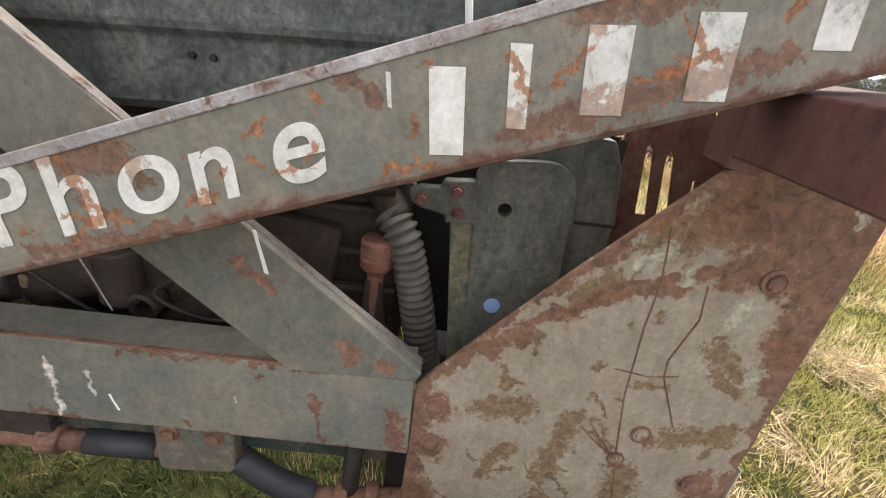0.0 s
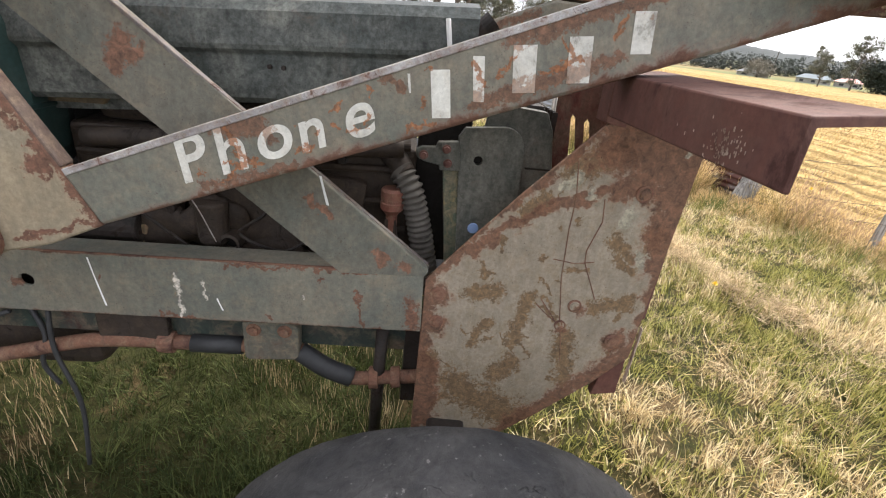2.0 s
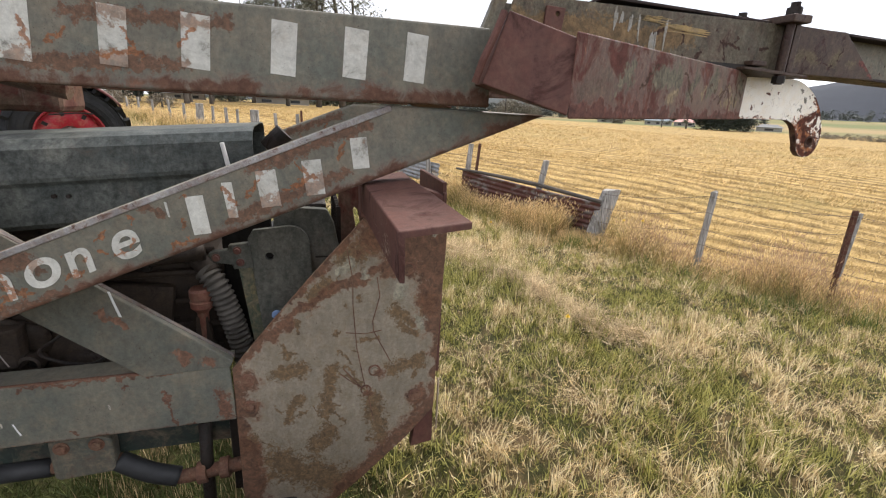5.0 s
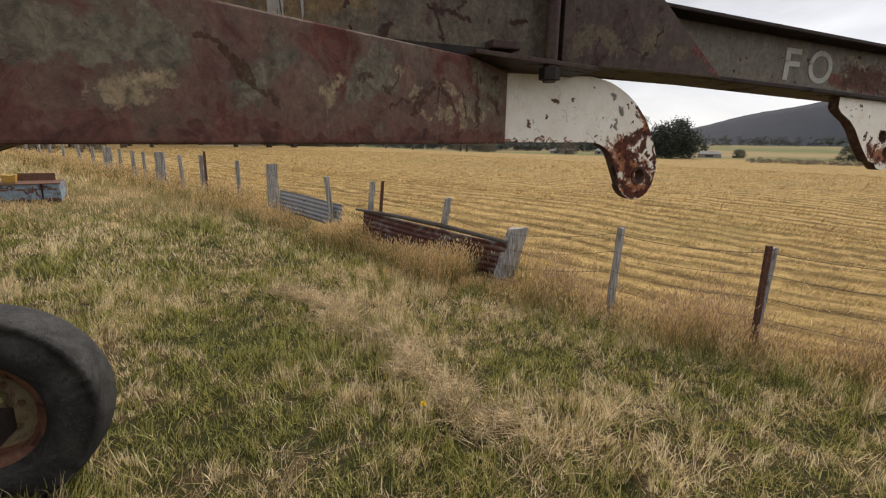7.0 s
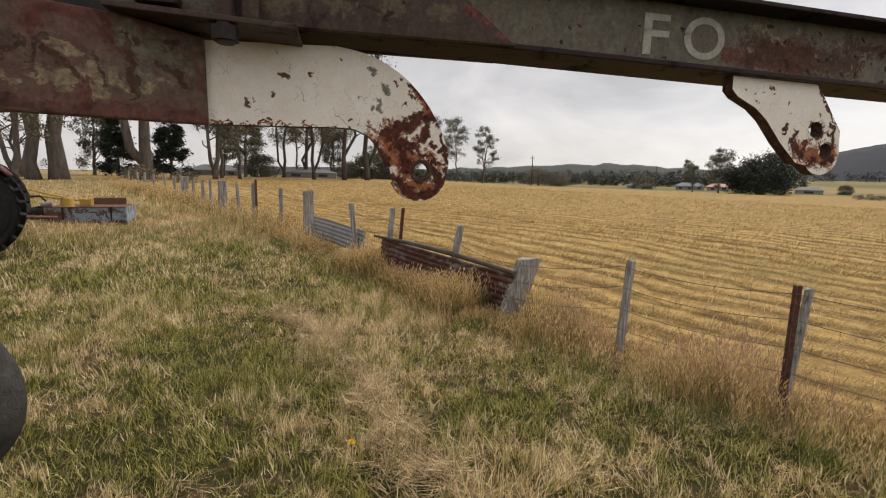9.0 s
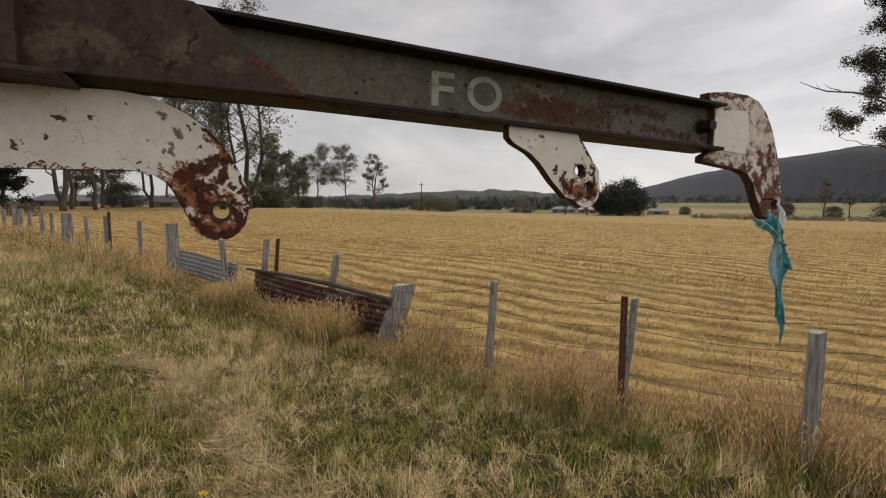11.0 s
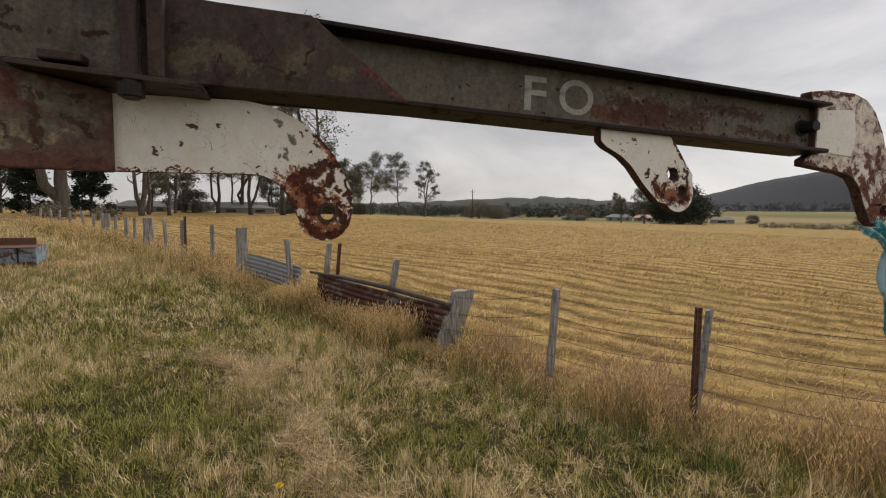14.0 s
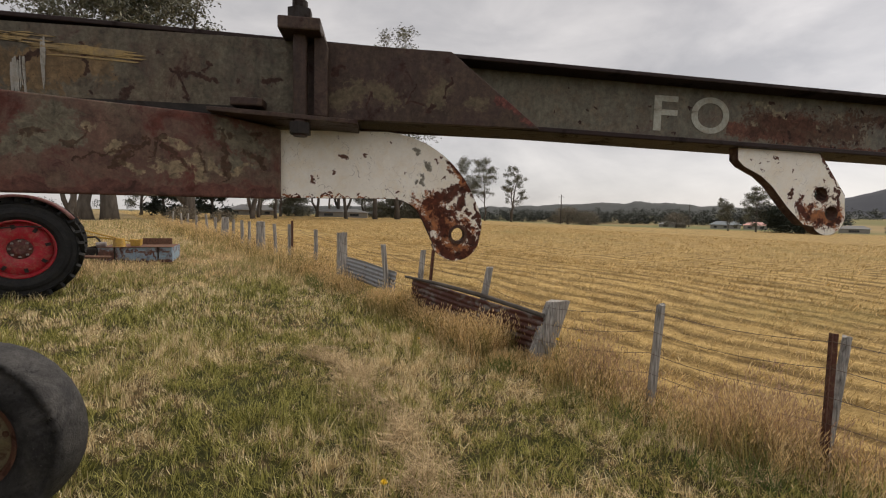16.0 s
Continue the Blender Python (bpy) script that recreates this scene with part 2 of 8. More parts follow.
GREY_GREEN, PALE_GREEN = (0.122, 0.127, 0.108), (0.182, 0.164, 0.13)
ARM_SCRIBBLE = ((-0.503, 0.043, -0.489, -0.026, 0.012), (-0.507, -0.01, -0.456, -0.051, 0.009), (-0.555, -0.06, -0.489, -0.026, 0.008), (-0.51, -0.043, -0.489, -0.026, 0.014), (-0.535, -0.02, -0.46, -0.045, 0.006),
                (-0.591, -0.03, 0.016), (-0.287, 0.013, -0.256, 0.024, 0.006), (-0.287, -0.013, -0.28, -0.02, 0.008), (-0.263, -0.032, -0.245, -0.03, 0.009), (-0.222, -0.03, -0.21, -0.008, 0.008), (-0.364, 0.007, 0.009),
                (-0.327, -0.016, 0.011), (-0.383, -0.042, -0.35, -0.042, 0.012), (-0.102, -0.025, -0.091, -0.008, 0.007), (-0.194, 0.041, -0.196, 0.028, 0.006), (-0.067, 0.042, 0.009), (-0.149, -0.059, -0.08, -0.063, 0.008),
                (0.02, 0.03, 0.03, -0.02, 0.008), (0.06, -0.01, 0.1, 0.015, 0.009), (0.15, -0.03, 0.22, -0.02, 0.009), (0.2, 0.02, 0.23, -0.03, 0.008), (0.3, 0.0, 0.33, 0.03, 0.008))
ARM_SCRIBBLE = tuple((*c[:-1], c[-1] * 0.65) for c in ARM_SCRIBBLE)
ARM_BROWN = ((-0.51, 0.05, -0.43, 0.03, 0.028), (-0.45, 0.06, -0.42, 0.0, 0.012), (-0.159, 0.047, -0.131, 0.026, 0.012), (0.0, -0.05, 0.3, -0.04, 0.02), (0.1, 0.05, 0.4, 0.05, 0.02), (-0.6, -0.06, -0.4, -0.07, 0.012))
mat_beam = worn("grey_green_beam_paint", GREY_GREEN, PALE_GREEN, rust=(0.125, 0.066, 0.045), amount=0.17, scale=9, orange=0.06, edge=(2, -0.078, 0.13, 0.035), seed=1, spots=0.9, mottle=0.3,
                marks=(((0.12, 0.062, 0.04), 0.7, 0.9, 70, ARM_BROWN), ((0.2, 0.085, 0.038), 0.7, 0.9, 90, ARM_SCRIBBLE)))
mat_rail = worn("grey_green_rail_paint", (0.12, 0.124, 0.106), (0.16, 0.15, 0.12), rust=(0.104, 0.056, 0.037), amount=0.16, scale=9, orange=0.08, edge=(2, -0.095, 0.095, 0.014), drip=0.3, seed=5, spots=1.0, mottle=0.3,
                marks=(((0.12, 0.06, 0.04), 0.8, 1.0, 60, ((1.7, 0.0, 1.71, -0.08, 0.025), (1.3, -0.075, 0.012), (1.55, 0.03, 1.57, -0.09, 0.006), (0.62, 0.0, 0.02), (0.3, 0.04, 0.012), (0.45, -0.08, 0.5, -0.085, 0.012), (1.0, -0.085, 1.1, -0.09, 0.008), (1.45, 0.06, 0.01), (1.2, 0.085, 1.6, 0.09, 0.006), (0.2, -0.02, 0.23, -0.05, 0.012), (0.85, 0.02, 0.006))), ((0.5, 0.48, 0.44), 0.6, 1.2, 90, ((1.06, 0.05, 1.06, -0.08, 0.006), (1.13, 0.03, 1.135, -0.03, 0.004), (1.4, 0.0, 0.004)))))
mat_brace = worn("grey_green_brace_paint", (0.104, 0.108, 0.092), (0.143, 0.132, 0.106), rust=(0.116, 0.057, 0.039), amount=0.14, scale=8, orange=0.0, seed=8, spots=1.0, mottle=0.25,
                 marks=(((0.15, 0.08, 0.055), 0.8, 0.8, 40, ((0.45, 1.61, 0.05), (0.42, 1.57, 0.46, 1.6, 0.03), (1.1, 1.13, 0.02), (1.02, 1.16, 1.06, 1.14, 0.015), (0.85, 1.3, 0.9, 1.26, 0.012))),))
mat_goose_edge = worn("grimy_brown_edge", (0.075, 0.05, 0.042), (0.1, 0.075, 0.062), rust=(0.055, 0.028, 0.022), amount=0.45, scale=14, rough=0.75, seed=43)
mat_goose = worn("buff_primer_paint", (0.22, 0.19, 0.14), (0.27, 0.222, 0.152), rust=(0.11, 0.06, 0.044), amount=0.2, scale=9, mottle=0.35, seed=3,
                 marks=(((0.1, 0.05, 0.036), 0.85, 1.0, 45, ((0.05, 1.95, 0.37, 1.37, 0.02), (0.37, 1.37, 0.43, 1.25, 0.02), (0.27, 1.53, 0.2, 1.6, 0.025), (0.34, 1.38, 0.32, 1.36, 0.02), (0.1, 1.75, 0.13, 1.7, 0.02), (0.3, 1.45, 0.27, 1.48, 0.012), (0.06, 1.2, 0.09, 1.15, 0.02), (0.25, 1.2, 0.4, 1.25, 0.012), (0.1, 1.62, 0.14, 1.5, 0.01))),))
GUSSET_RUST = ((1.62, 1.53, 1.81, 1.5, 0.13), (1.76, 1.45, 1.79, 1.22, 0.075), (1.81, 1.35, 1.79, 0.92, 0.035), (1.79, 0.92, 1.42, 0.53, 0.045), (1.188, 1.122, 1.389, 1.292, 0.02), (1.389, 1.292, 1.477, 1.34, 0.018),
               (1.477, 1.34, 1.632, 1.407, 0.018), (1.632, 1.407, 1.73, 1.46, 0.05), (1.172, 1.09, 1.172, 0.55, 0.035), (1.21, 1.051, 0.045), (1.206, 0.95, 0.045), (1.195, 0.8, 1.2, 0.6, 0.05), (1.695, 1.4, 0.045),
               (1.27, 1.235, 1.6, 1.6, 0.018), (1.73, 0.95, 0.05), (1.6, 1.045, 0.026), (1.563, 0.988, 0.02))
GUSSET_STAIN = ((1.364, 1.075, 1.295, 1.064, 0.035), (1.458, 1.065, 1.435, 0.924, 0.03), (1.441, 0.834, 1.4, 0.79, 0.045), (1.315, 1.137, 1.34, 1.135, 0.012), (1.472, 1.193, 0.013), (1.722, 1.182, 1.66, 1.21, 0.013),
                (1.735, 1.083, 1.65, 1.06, 0.035), (1.58, 0.948, 1.61, 0.80, 0.04), (1.446, 1.356, 1.40, 1.31, 0.03), (1.505, 1.44, 1.6, 1.5, 0.055), (1.655, 1.263, 1.70, 1.22, 0.03), (1.753, 1.278, 0.045), (1.28, 0.74, 1.5, 0.62, 0.08),
                (1.2, 0.82, 0.05), (1.325, 0.9, 0.025), (1.36, 0.98, 1.33, 0.93, 0.02), (1.542, 1.165, 1.6, 1.17, 0.009), (1.54, 1.31, 0.012), (1.5, 1.285, 0.008), (1.36, 1.24, 1.355, 1.2, 0.005), (1.5, 1.08, 1.56, 0.99, 0.006), (1.485, 1.055, 1.56, 0.99, 0.007))
r_ = random.Random(12)
GUSSET_DRAG = tuple((x_, z_, x_ + r_.uniform(0.015, 0.05), z_ + r_.uniform(-0.06, 0.05), r_.uniform(0.003, 0.009)) for x_, z_ in ((r_.uniform(1.22, 1.76), r_.uniform(0.62, 1.4)) for _ in range(26)))
mat_gusset = worn("buff_and_rust_paint", (0.262, 0.225, 0.175), (0.222, 0.19, 0.148), rust=(0.120, 0.066, 0.038), tint=(0.18, 0.132, 0.078), mottle=0.55, amount=0.14, scale=11, seed=2, spots=1.0,
                  marks=(((0.12, 0.08, 0.042), 0.8, 0.9, 70, GUSSET_STAIN + GUSSET_DRAG), ((0.105, 0.056, 0.036), 0.85, 0.5, 45, GUSSET_RUST),
                         ((0.26, 0.255, 0.205), 0.75, 0.8, 50, ((1.49, 1.395, 1.515, 1.42, 0.02), (1.666, 1.338, 1.67, 1.31, 0.02), (1.733, 1.23, 1.74, 1.2, 0.02), (1.765, 1.515, 0.018), (1.56, 1.38, 0.015)))))
mat_chip = worn("pale_scuffed_chip", (0.6, 0.5, 0.42), (0.36, 0.27, 0.21), amount=0.35, scale=40, seed=66)
mat_primer = worn("red_oxide_primer", (0.102, 0.043, 0.034), (0.123, 0.056, 0.043), tint=(0.145, 0.085, 0.064), mottle=0.45, rust=(0.060, 0.025, 0.020), amount=0.45, scale=6, spots=0.3, rough=0.7, seed=4)
BOOM_OLIVE = ((3.167, 2.032, 3.217, 2.005, 0.045), (3.175, 1.966, 0.028), (2.834, 1.97, 2.903, 1.996, 0.028), (2.896, 2.03, 2.849, 2.005, 0.028), (2.4, 1.98, 2.55, 2.0, 0.04), (2.2, 1.95, 2.25, 2.0, 0.03), (2.65, 1.95, 2.7, 2.0, 0.03))
BOOM_BUFF = ((3.041, 1.939, 3.073, 1.941, 0.017), (3.095, 1.97, 3.111, 1.922, 0.015), (3.055, 2.003, 3.085, 1.999, 0.008), (2.983, 1.945, 3.015, 1.929, 0.013), (2.928, 2.018, 0.009), (3.13, 1.96, 3.15, 1.93, 0.01), (3.18, 1.936, 3.199, 1.963, 0.01),
             (2.96, 1.968, 2.97, 1.98, 0.008), (2.5, 1.93, 2.56, 1.95, 0.014), (2.78, 1.95, 2.8, 1.99, 0.012))
BOOM_DARK = ((3.05, 1.992, 3.091, 1.948, 0.006), (3.105, 1.993, 3.122, 1.935, 0.005), (3.148, 2.039, 3.164, 1.914, 0.007), (3.17, 2.033, 0.01), (3.219, 2.037, 0.01), (3.205, 1.99, 3.24, 1.96, 0.008), (2.91, 1.95, 3.007, 1.986, 0.004),
             (2.906, 1.973, 2.928, 2.018, 0.004), (2.96, 1.93, 3.02, 2.0, 0.005), (2.87, 2.0, 2.84, 1.985, 0.006), (3.02, 1.96, 3.05, 2.02, 0.004), (2.3, 1.94, 2.4, 2.02, 0.006), (2.6, 2.02, 2.7, 1.93, 0.006))
mat_boom = worn("brown_rusted_boom", (0.125, 0.066, 0.048), (0.14, 0.11, 0.078), tint=(0.07, 0.03, 0.023), mottle=0.85, rust=(0.105, 0.038, 0.029), amount=0.58, scale=8, orange=0.05, squiggle=0.35, dirt=2.0, rough=0.5, seed=6, spots=0.7, drip=0.25,
                marks=(((0.12, 0.115, 0.088), 0.85, 0.7, 45, BOOM_OLIVE), ((0.22, 0.18, 0.12), 0.85, 0.9, 60, BOOM_BUFF), ((0.042, 0.024, 0.015), 0.7, 0.8, 70, BOOM_DARK), ((0.095, 0.045, 0.038), 0.9, 0.4, 30, ((1.95, 1.872, 3.28, 1.888, 0.022),))))
# rust colour taken darker still, for the shade under the flanges
mat_flange = worn("shade_dark_rusted_flange", (0.02, 0.009, 0.007), (0.026, 0.012, 0.01), tint=(0.028, 0.015, 0.012), rust=(0.013, 0.006, 0.005), amount=0.5, scale=10, rough=0.6, seed=37)
r_ = random.Random(8)
WEB_SPECK = tuple((r_.uniform(0.98, 1.85), r_.uniform(-0.07, 0.06), r_.uniform(0.003, 0.011)) for _ in range(40)) + tuple((r_.uniform(0.3, 0.9), r_.uniform(-0.06, 0.05), r_.uniform(0.002, 0.005)) for _ in range(12))
SIDE_DARK = ((-0.862, 0.045, -0.862, -0.02, 0.008), (-0.679, 0.004, -0.569, -0.02, 0.005), (-0.66, 0.0, -0.64, -0.068, 0.005), (-0.64, -0.09, 0.009), (-0.79, -0.075, -0.765, -0.055, 0.012), (-0.763, -0.045, 0.012), (-0.522, -0.016, 0.01), (-0.433, -0.007, -0.46, -0.01, 0.011),
             (-0.85, -0.06, 0.008), (-0.589, 0.02, -0.6, 0.0, 0.005), (-1.0, 0.0, -0.95, 0.03, 0.008), (-0.7, 0.04, 0.008), (-0.8, 0.03, 0.006), (-0.75, 0.02, 0.007))
mat_jib = worn("olive_grey_jib_paint", (0.152, 0.137, 0.1), (0.118, 0.112, 0.086), tint=(0.16, 0.105, 0.062), rust=(0.078, 0.036, 0.026), amount=0.38, scale=8, orange=0.0, squiggle=0.0, drip=0.2, rough=0.5, seed=7, dirt=1.7,
               marks=(((0.1, 0.042, 0.03), 0.85, 0.8, 70, ((0.876, -0.035, 1.12, -0.045, 0.026), (0.99, -0.002, 1.16, 0.0, 0.026), (1.2, -0.07, 1.8, -0.07, 0.01))), ((0.062, 0.032, 0.022), 0.75, 1.3, 60, ((0.96, -0.01, 1.3, -0.02, 0.055), (1.3, 0.03, 1.6, 0.02, 0.022), (1.5, -0.03, 1.75, -0.05, 0.016))),
                      ((0.22, 0.2, 0.14), 0.6, 0.8, 80, ((0.95, 0.05, 1.0, 0.045, 0.012), (0.955, -0.012, 0.01), (1.02, 0.03, 1.06, 0.02, 0.008), (1.1, 0.05, 0.01), (1.18, -0.01, 0.009), (1.25, 0.03, 0.01), (1.31, -0.03, 0.008))), ((0.03, 0.015, 0.012), 0.95, 0.5, 90, WEB_SPECK)))
mat_side = worn("grimy_olive_side_plate", (0.135, 0.115, 0.08), (0.1, 0.09, 0.066), tint=(0.07, 0.042, 0.028), rust=(0.065, 0.033, 0.024), amount=0.4, scale=9, mottle=0.85, dirt=2.1, drip=0.25, rough=0.55, seed=27, spots=1.0,
                marks=(((0.17, 0.115, 0.06), 0.6, 1.0, 30, ((-1.3, -0.03, -0.85, 0.0, 0.06), (-1.6, 0.0, -1.2, 0.0, 0.06))), ((0.035, 0.018, 0.014), 0.9, 0.7, 80, SIDE_DARK)))
mat_jib_rust = worn("brown_jib_doubler", (0.053, 0.031, 0.024), (0.068, 0.043, 0.031), tint=(0.087, 0.062, 0.040), rust=(0.037, 0.017, 0.014), amount=0.5, scale=9, squiggle=0.0, dirt=2.1, rough=0.55, seed=17,
                    marks=(((0.1, 0.088, 0.06), 0.7, 0.8, 60, ((-0.283, -0.05, -0.24, -0.022, 0.03), (-0.192, -0.017, -0.148, -0.038, 0.028), (-0.04, -0.041, -0.017, -0.002, 0.028), (0.063, -0.039, 0.08, -0.03, 0.02))),
                           ((0.13, 0.05, 0.044), 0.8, 1.0, 90, ((0.13, -0.025, 0.18, -0.05, 0.012), (0.2, -0.07, 0.22, -0.08, 0.01))),
                           ((0.035, 0.017, 0.014), 0.9, 0.5, 60, ((-0.093, 0.0, -0.116, -0.042, 0.004), (-0.116, -0.042, -0.072, -0.05, 0.005), (-0.221, -0.057, -0.2, -0.02, 0.004), (-0.3, 0.02, -0.27, 0.03, 0.006), (0.0, 0.02, -0.01, -0.03, 0.004), (-0.06, -0.06, -0.03, -0.05, 0.004)))))
HOOK_TAN = ((3.67, 1.87, 3.75, 1.79, 0.055), (3.70, 1.76, 3.78, 1.745, 0.035), (3.285, 1.887, 3.31, 1.888, 0.004), (3.34, 1.887, 3.55, 1.888, 0.0015), (3.77, 1.93, 3.74, 1.985, 0.016), (4.83, 1.87, 4.93, 1.865, 0.035))
HOOK_RUST = ((3.657, 1.877, 3.744, 1.917, 0.02), (3.744, 1.917, 3.772, 1.918, 0.018), (3.772, 1.918, 3.748, 1.87, 0.013), (3.701, 1.842, 3.714, 1.799, 0.024), (3.682, 1.773, 3.734, 1.727, 0.017), (3.734, 1.727, 3.805, 1.755, 0.016), (3.74, 1.84, 3.8, 1.81, 0.006),
             (3.749, 1.79, 0.036), (3.725, 2.003, 3.785, 1.915, 0.007), (3.79, 1.907, 3.815, 1.80, 0.007), (3.812, 1.795, 3.795, 1.75, 0.013), (3.56, 1.884, 3.644, 1.845, 0.009), (3.644, 1.845, 3.68, 1.77, 0.013), (3.265, 1.885, 3.56, 1.887, 0.0008), (3.77, 1.86, 3.78, 1.85, 0.006), (3.695, 1.87, 3.69, 1.85, 0.02), (3.70, 1.86, 3.74, 1.85, 0.014), (3.78, 1.80, 3.79, 1.77, 0.016),
             (4.802, 1.897, 4.83, 1.86, 0.015), (4.864, 1.838, 0.02), (4.777, 1.945, 4.764, 1.924, 0.008), (4.918, 1.944, 4.936, 1.895, 0.012), (4.87, 1.936, 0.03), (4.912, 1.876, 0.033), (4.858, 2.06, 4.955, 1.935, 0.005), (4.80, 1.93, 4.79, 1.9, 0.008), (4.9, 1.835, 4.94, 1.86, 0.012), (4.85, 1.9, 4.84, 1.88, 0.008))
HOOK_CHIP = ((3.491, 2.001, 0.008), (3.559, 2.041, 0.006), (3.409, 1.957, 0.009), (3.353, 1.93, 3.35, 1.938, 0.01), (3.42, 2.0, 3.445, 1.997, 0.005), (3.706, 1.951, 0.007), (3.684, 1.998, 3.69, 1.99, 0.007), (3.70, 2.005, 0.006), (3.669, 1.905, 0.009), (3.72, 1.97, 3.735, 1.965, 0.005), (3.365, 1.94, 0.005),
             (4.695, 2.04, 4.714, 2.038, 0.005), (4.714, 2.024, 0.004), (4.656, 2.021, 0.005), (4.62, 2.03, 0.005), (4.66, 2.0, 0.005), (4.68, 2.03, 0.004), (4.768, 2.0, 0.006), (4.876, 1.978, 0.005), (3.6, 1.9, 0.004), (3.58, 1.91, 0.004), (3.62, 1.895, 0.005), (3.4, 1.9, 0.007), (3.47, 1.9, 0.004))
HOOK_GREY = ((3.656, 1.99, 3.668, 1.975, 0.01), (3.644, 1.955, 3.648, 1.935, 0.01), (3.629, 1.934, 0.008), (3.626, 2.026, 3.633, 2.018, 0.009), (3.654, 1.901, 0.008))
HOOK_CHIP = tuple((*c[:-1], c[-1] * 0.62) for c in HOOK_CHIP)
HOOK_GREY = tuple((*c[:-1], c[-1] * 0.8) for c in HOOK_GREY)
WHITE_MARKS = (((0.25, 0.082, 0.02), 0.92, 1.0, 60, HOOK_TAN), ((0.07, 0.021, 0.012), 0.98, 0.85, 60, HOOK_RUST), ((0.1, 0.042, 0.027), 0.95, 0.45, 110, HOOK_CHIP), ((0.15, 0.145, 0.12), 0.9, 0.45, 110, HOOK_GREY))
mat_white = worn("chipped_white_paint", (0.86, 0.79, 0.68), (0.9, 0.85, 0.76), rust=(0.16, 0.055, 0.03), tint=(0.8, 0.66, 0.45), mottle=0.45, dirt=0.2, amount=0.16, scale=13, squiggle=0.3, spots=0.5, rough=0.45, seed=9, marks=WHITE_MARKS)
END_RUST = ((6.02, 1.93, 5.94, 1.79, 0.05), (5.82, 2.0, 5.76, 1.955, 0.02), (5.728, 2.09, 5.735, 2.075, 0.01), (5.86, 1.95, 5.97, 1.77, 0.02), (6.0, 1.8, 0.05), (6.03, 2.02, 5.98, 2.14, 0.012), (5.9, 2.24, 5.98, 2.15, 0.012), (5.53, 2.0, 5.8, 1.97, 0.01), (5.88, 2.05, 5.93, 1.95, 0.02), (5.53, 2.26, 5.8, 2.28, 0.012), (5.95, 2.08, 5.96, 2.0, 0.014))
mat_white_rust = worn("white_paint_gone_to_rust", (0.82, 0.73, 0.6), (0.86, 0.79, 0.68), rust=(0.14, 0.05, 0.03), tint=(0.6, 0.4, 0.22), mottle=0.55, dirt=0.3, amount=0.56, scale=16, squiggle=0.8, spots=0.9, rough=0.5, seed=12, marks=(((0.12, 0.045, 0.028), 0.95, 1.0, 45, END_RUST),))
mat_letter = worn("brushed_white_lettering", (0.5, 0.49, 0.45), (0.6, 0.59, 0.54), rust=(0.17, 0.16, 0.135), amount=0.42, scale=12, orange=0.1, spots=0.5, rough=0.6, seed=10, mottle=0.3, dirt=0.6,
                  marks=(((0.2, 0.11, 0.065), 0.6, 0.9, 45, ARM_BROWN), ((0.24, 0.1, 0.042), 0.75, 0.9, 90, ARM_SCRIBBLE)))
mat_scraped = worn("scraped_grey_edge", (0.4, 0.39, 0.39), (0.2, 0.185, 0.185), rust=(0.14, 0.08, 0.06), amount=0.46, scale=26, seed=31, squiggle=0.6)
mat_scraped_dark = worn("scraped_dark_edge", (0.13, 0.118, 0.118), (0.08, 0.07, 0.07), rust=(0.07, 0.04, 0.03), amount=0.45, scale=24, seed=32)
mat_bonnet = worn("dull_green_black_bonnet", (0.062, 0.074, 0.074), (0.15, 0.158, 0.148), tint=(0.028, 0.033, 0.033), mottle=0.85, rust=(0.1, 0.072, 0.052), amount=0.25, scale=9, rough=0.5, seed=11, spots=0.9, drip=0.45, dirt=2.0)
mat_cowl = worn("dusty_green_cowl", (0.056, 0.064, 0.058), (0.105, 0.104, 0.09), tint=(0.034, 0.038, 0.035), mottle=0.7, rust=(0.09, 0.066, 0.048), amount=0.26, scale=10, rough=0.5, seed=13, spots=1.0, drip=0.3, dirt=1.7)
mat_tank = worn("flaking_teal_tank", (0.025, 0.058, 0.056), (0.04, 0.066, 0.06), rust=(0.16, 0.15, 0.11), amount=0.22, scale=6, rough=0.4, seed=14, mottle=0.3, tint=(0.07, 0.075, 0.06),
                marks=(((0.1, 0.17, 0.3), 0.9, 0.7, 40, ((-0.3, 1.62, -0.09, 1.6, 0.05),)), ((0.42, 0.32, 0.12), 0.95, 0.9, 45, ((-0.4, 1.52, -0.12, 1.53, 0.05), (-0.18, 1.47, -0.07, 1.49, 0.025), (-0.07, 1.47, -0.04, 1.44, 0.018)))))
mat_engine = worn("greasy_engine_casting", (0.025, 0.018, 0.014), (0.044, 0.032, 0.024), tint=(0.08, 0.056, 0.039), rust=(0.016, 0.011, 0.009), amount=0.47, scale=13, rough=0.65, seed=15)
# near-black that stands in for deep shade in gaps and holes
mat_shade_black = worn("recess_shade_black", (0.008, 0.007, 0.006), (0.012, 0.01, 0.009), tint=(0.02, 0.016, 0.012), mottle=0.3, rust=(0.008, 0.006, 0.005), amount=0.4, scale=10, rough=0.9, seed=46)
mat_sill = worn("dark_green_frame_channel", (0.024, 0.037, 0.032), (0.034, 0.042, 0.037), rust=(0.053, 0.028, 0.021), amount=0.4, scale=7, rough=0.55, seed=16)
mat_sill_pale = worn("grey_green_clamp_paint", (0.085, 0.09, 0.075), (0.11, 0.1, 0.08), rust=(0.085, 0.044, 0.03), amount=0.35, scale=12, rough=0.6, seed=56)
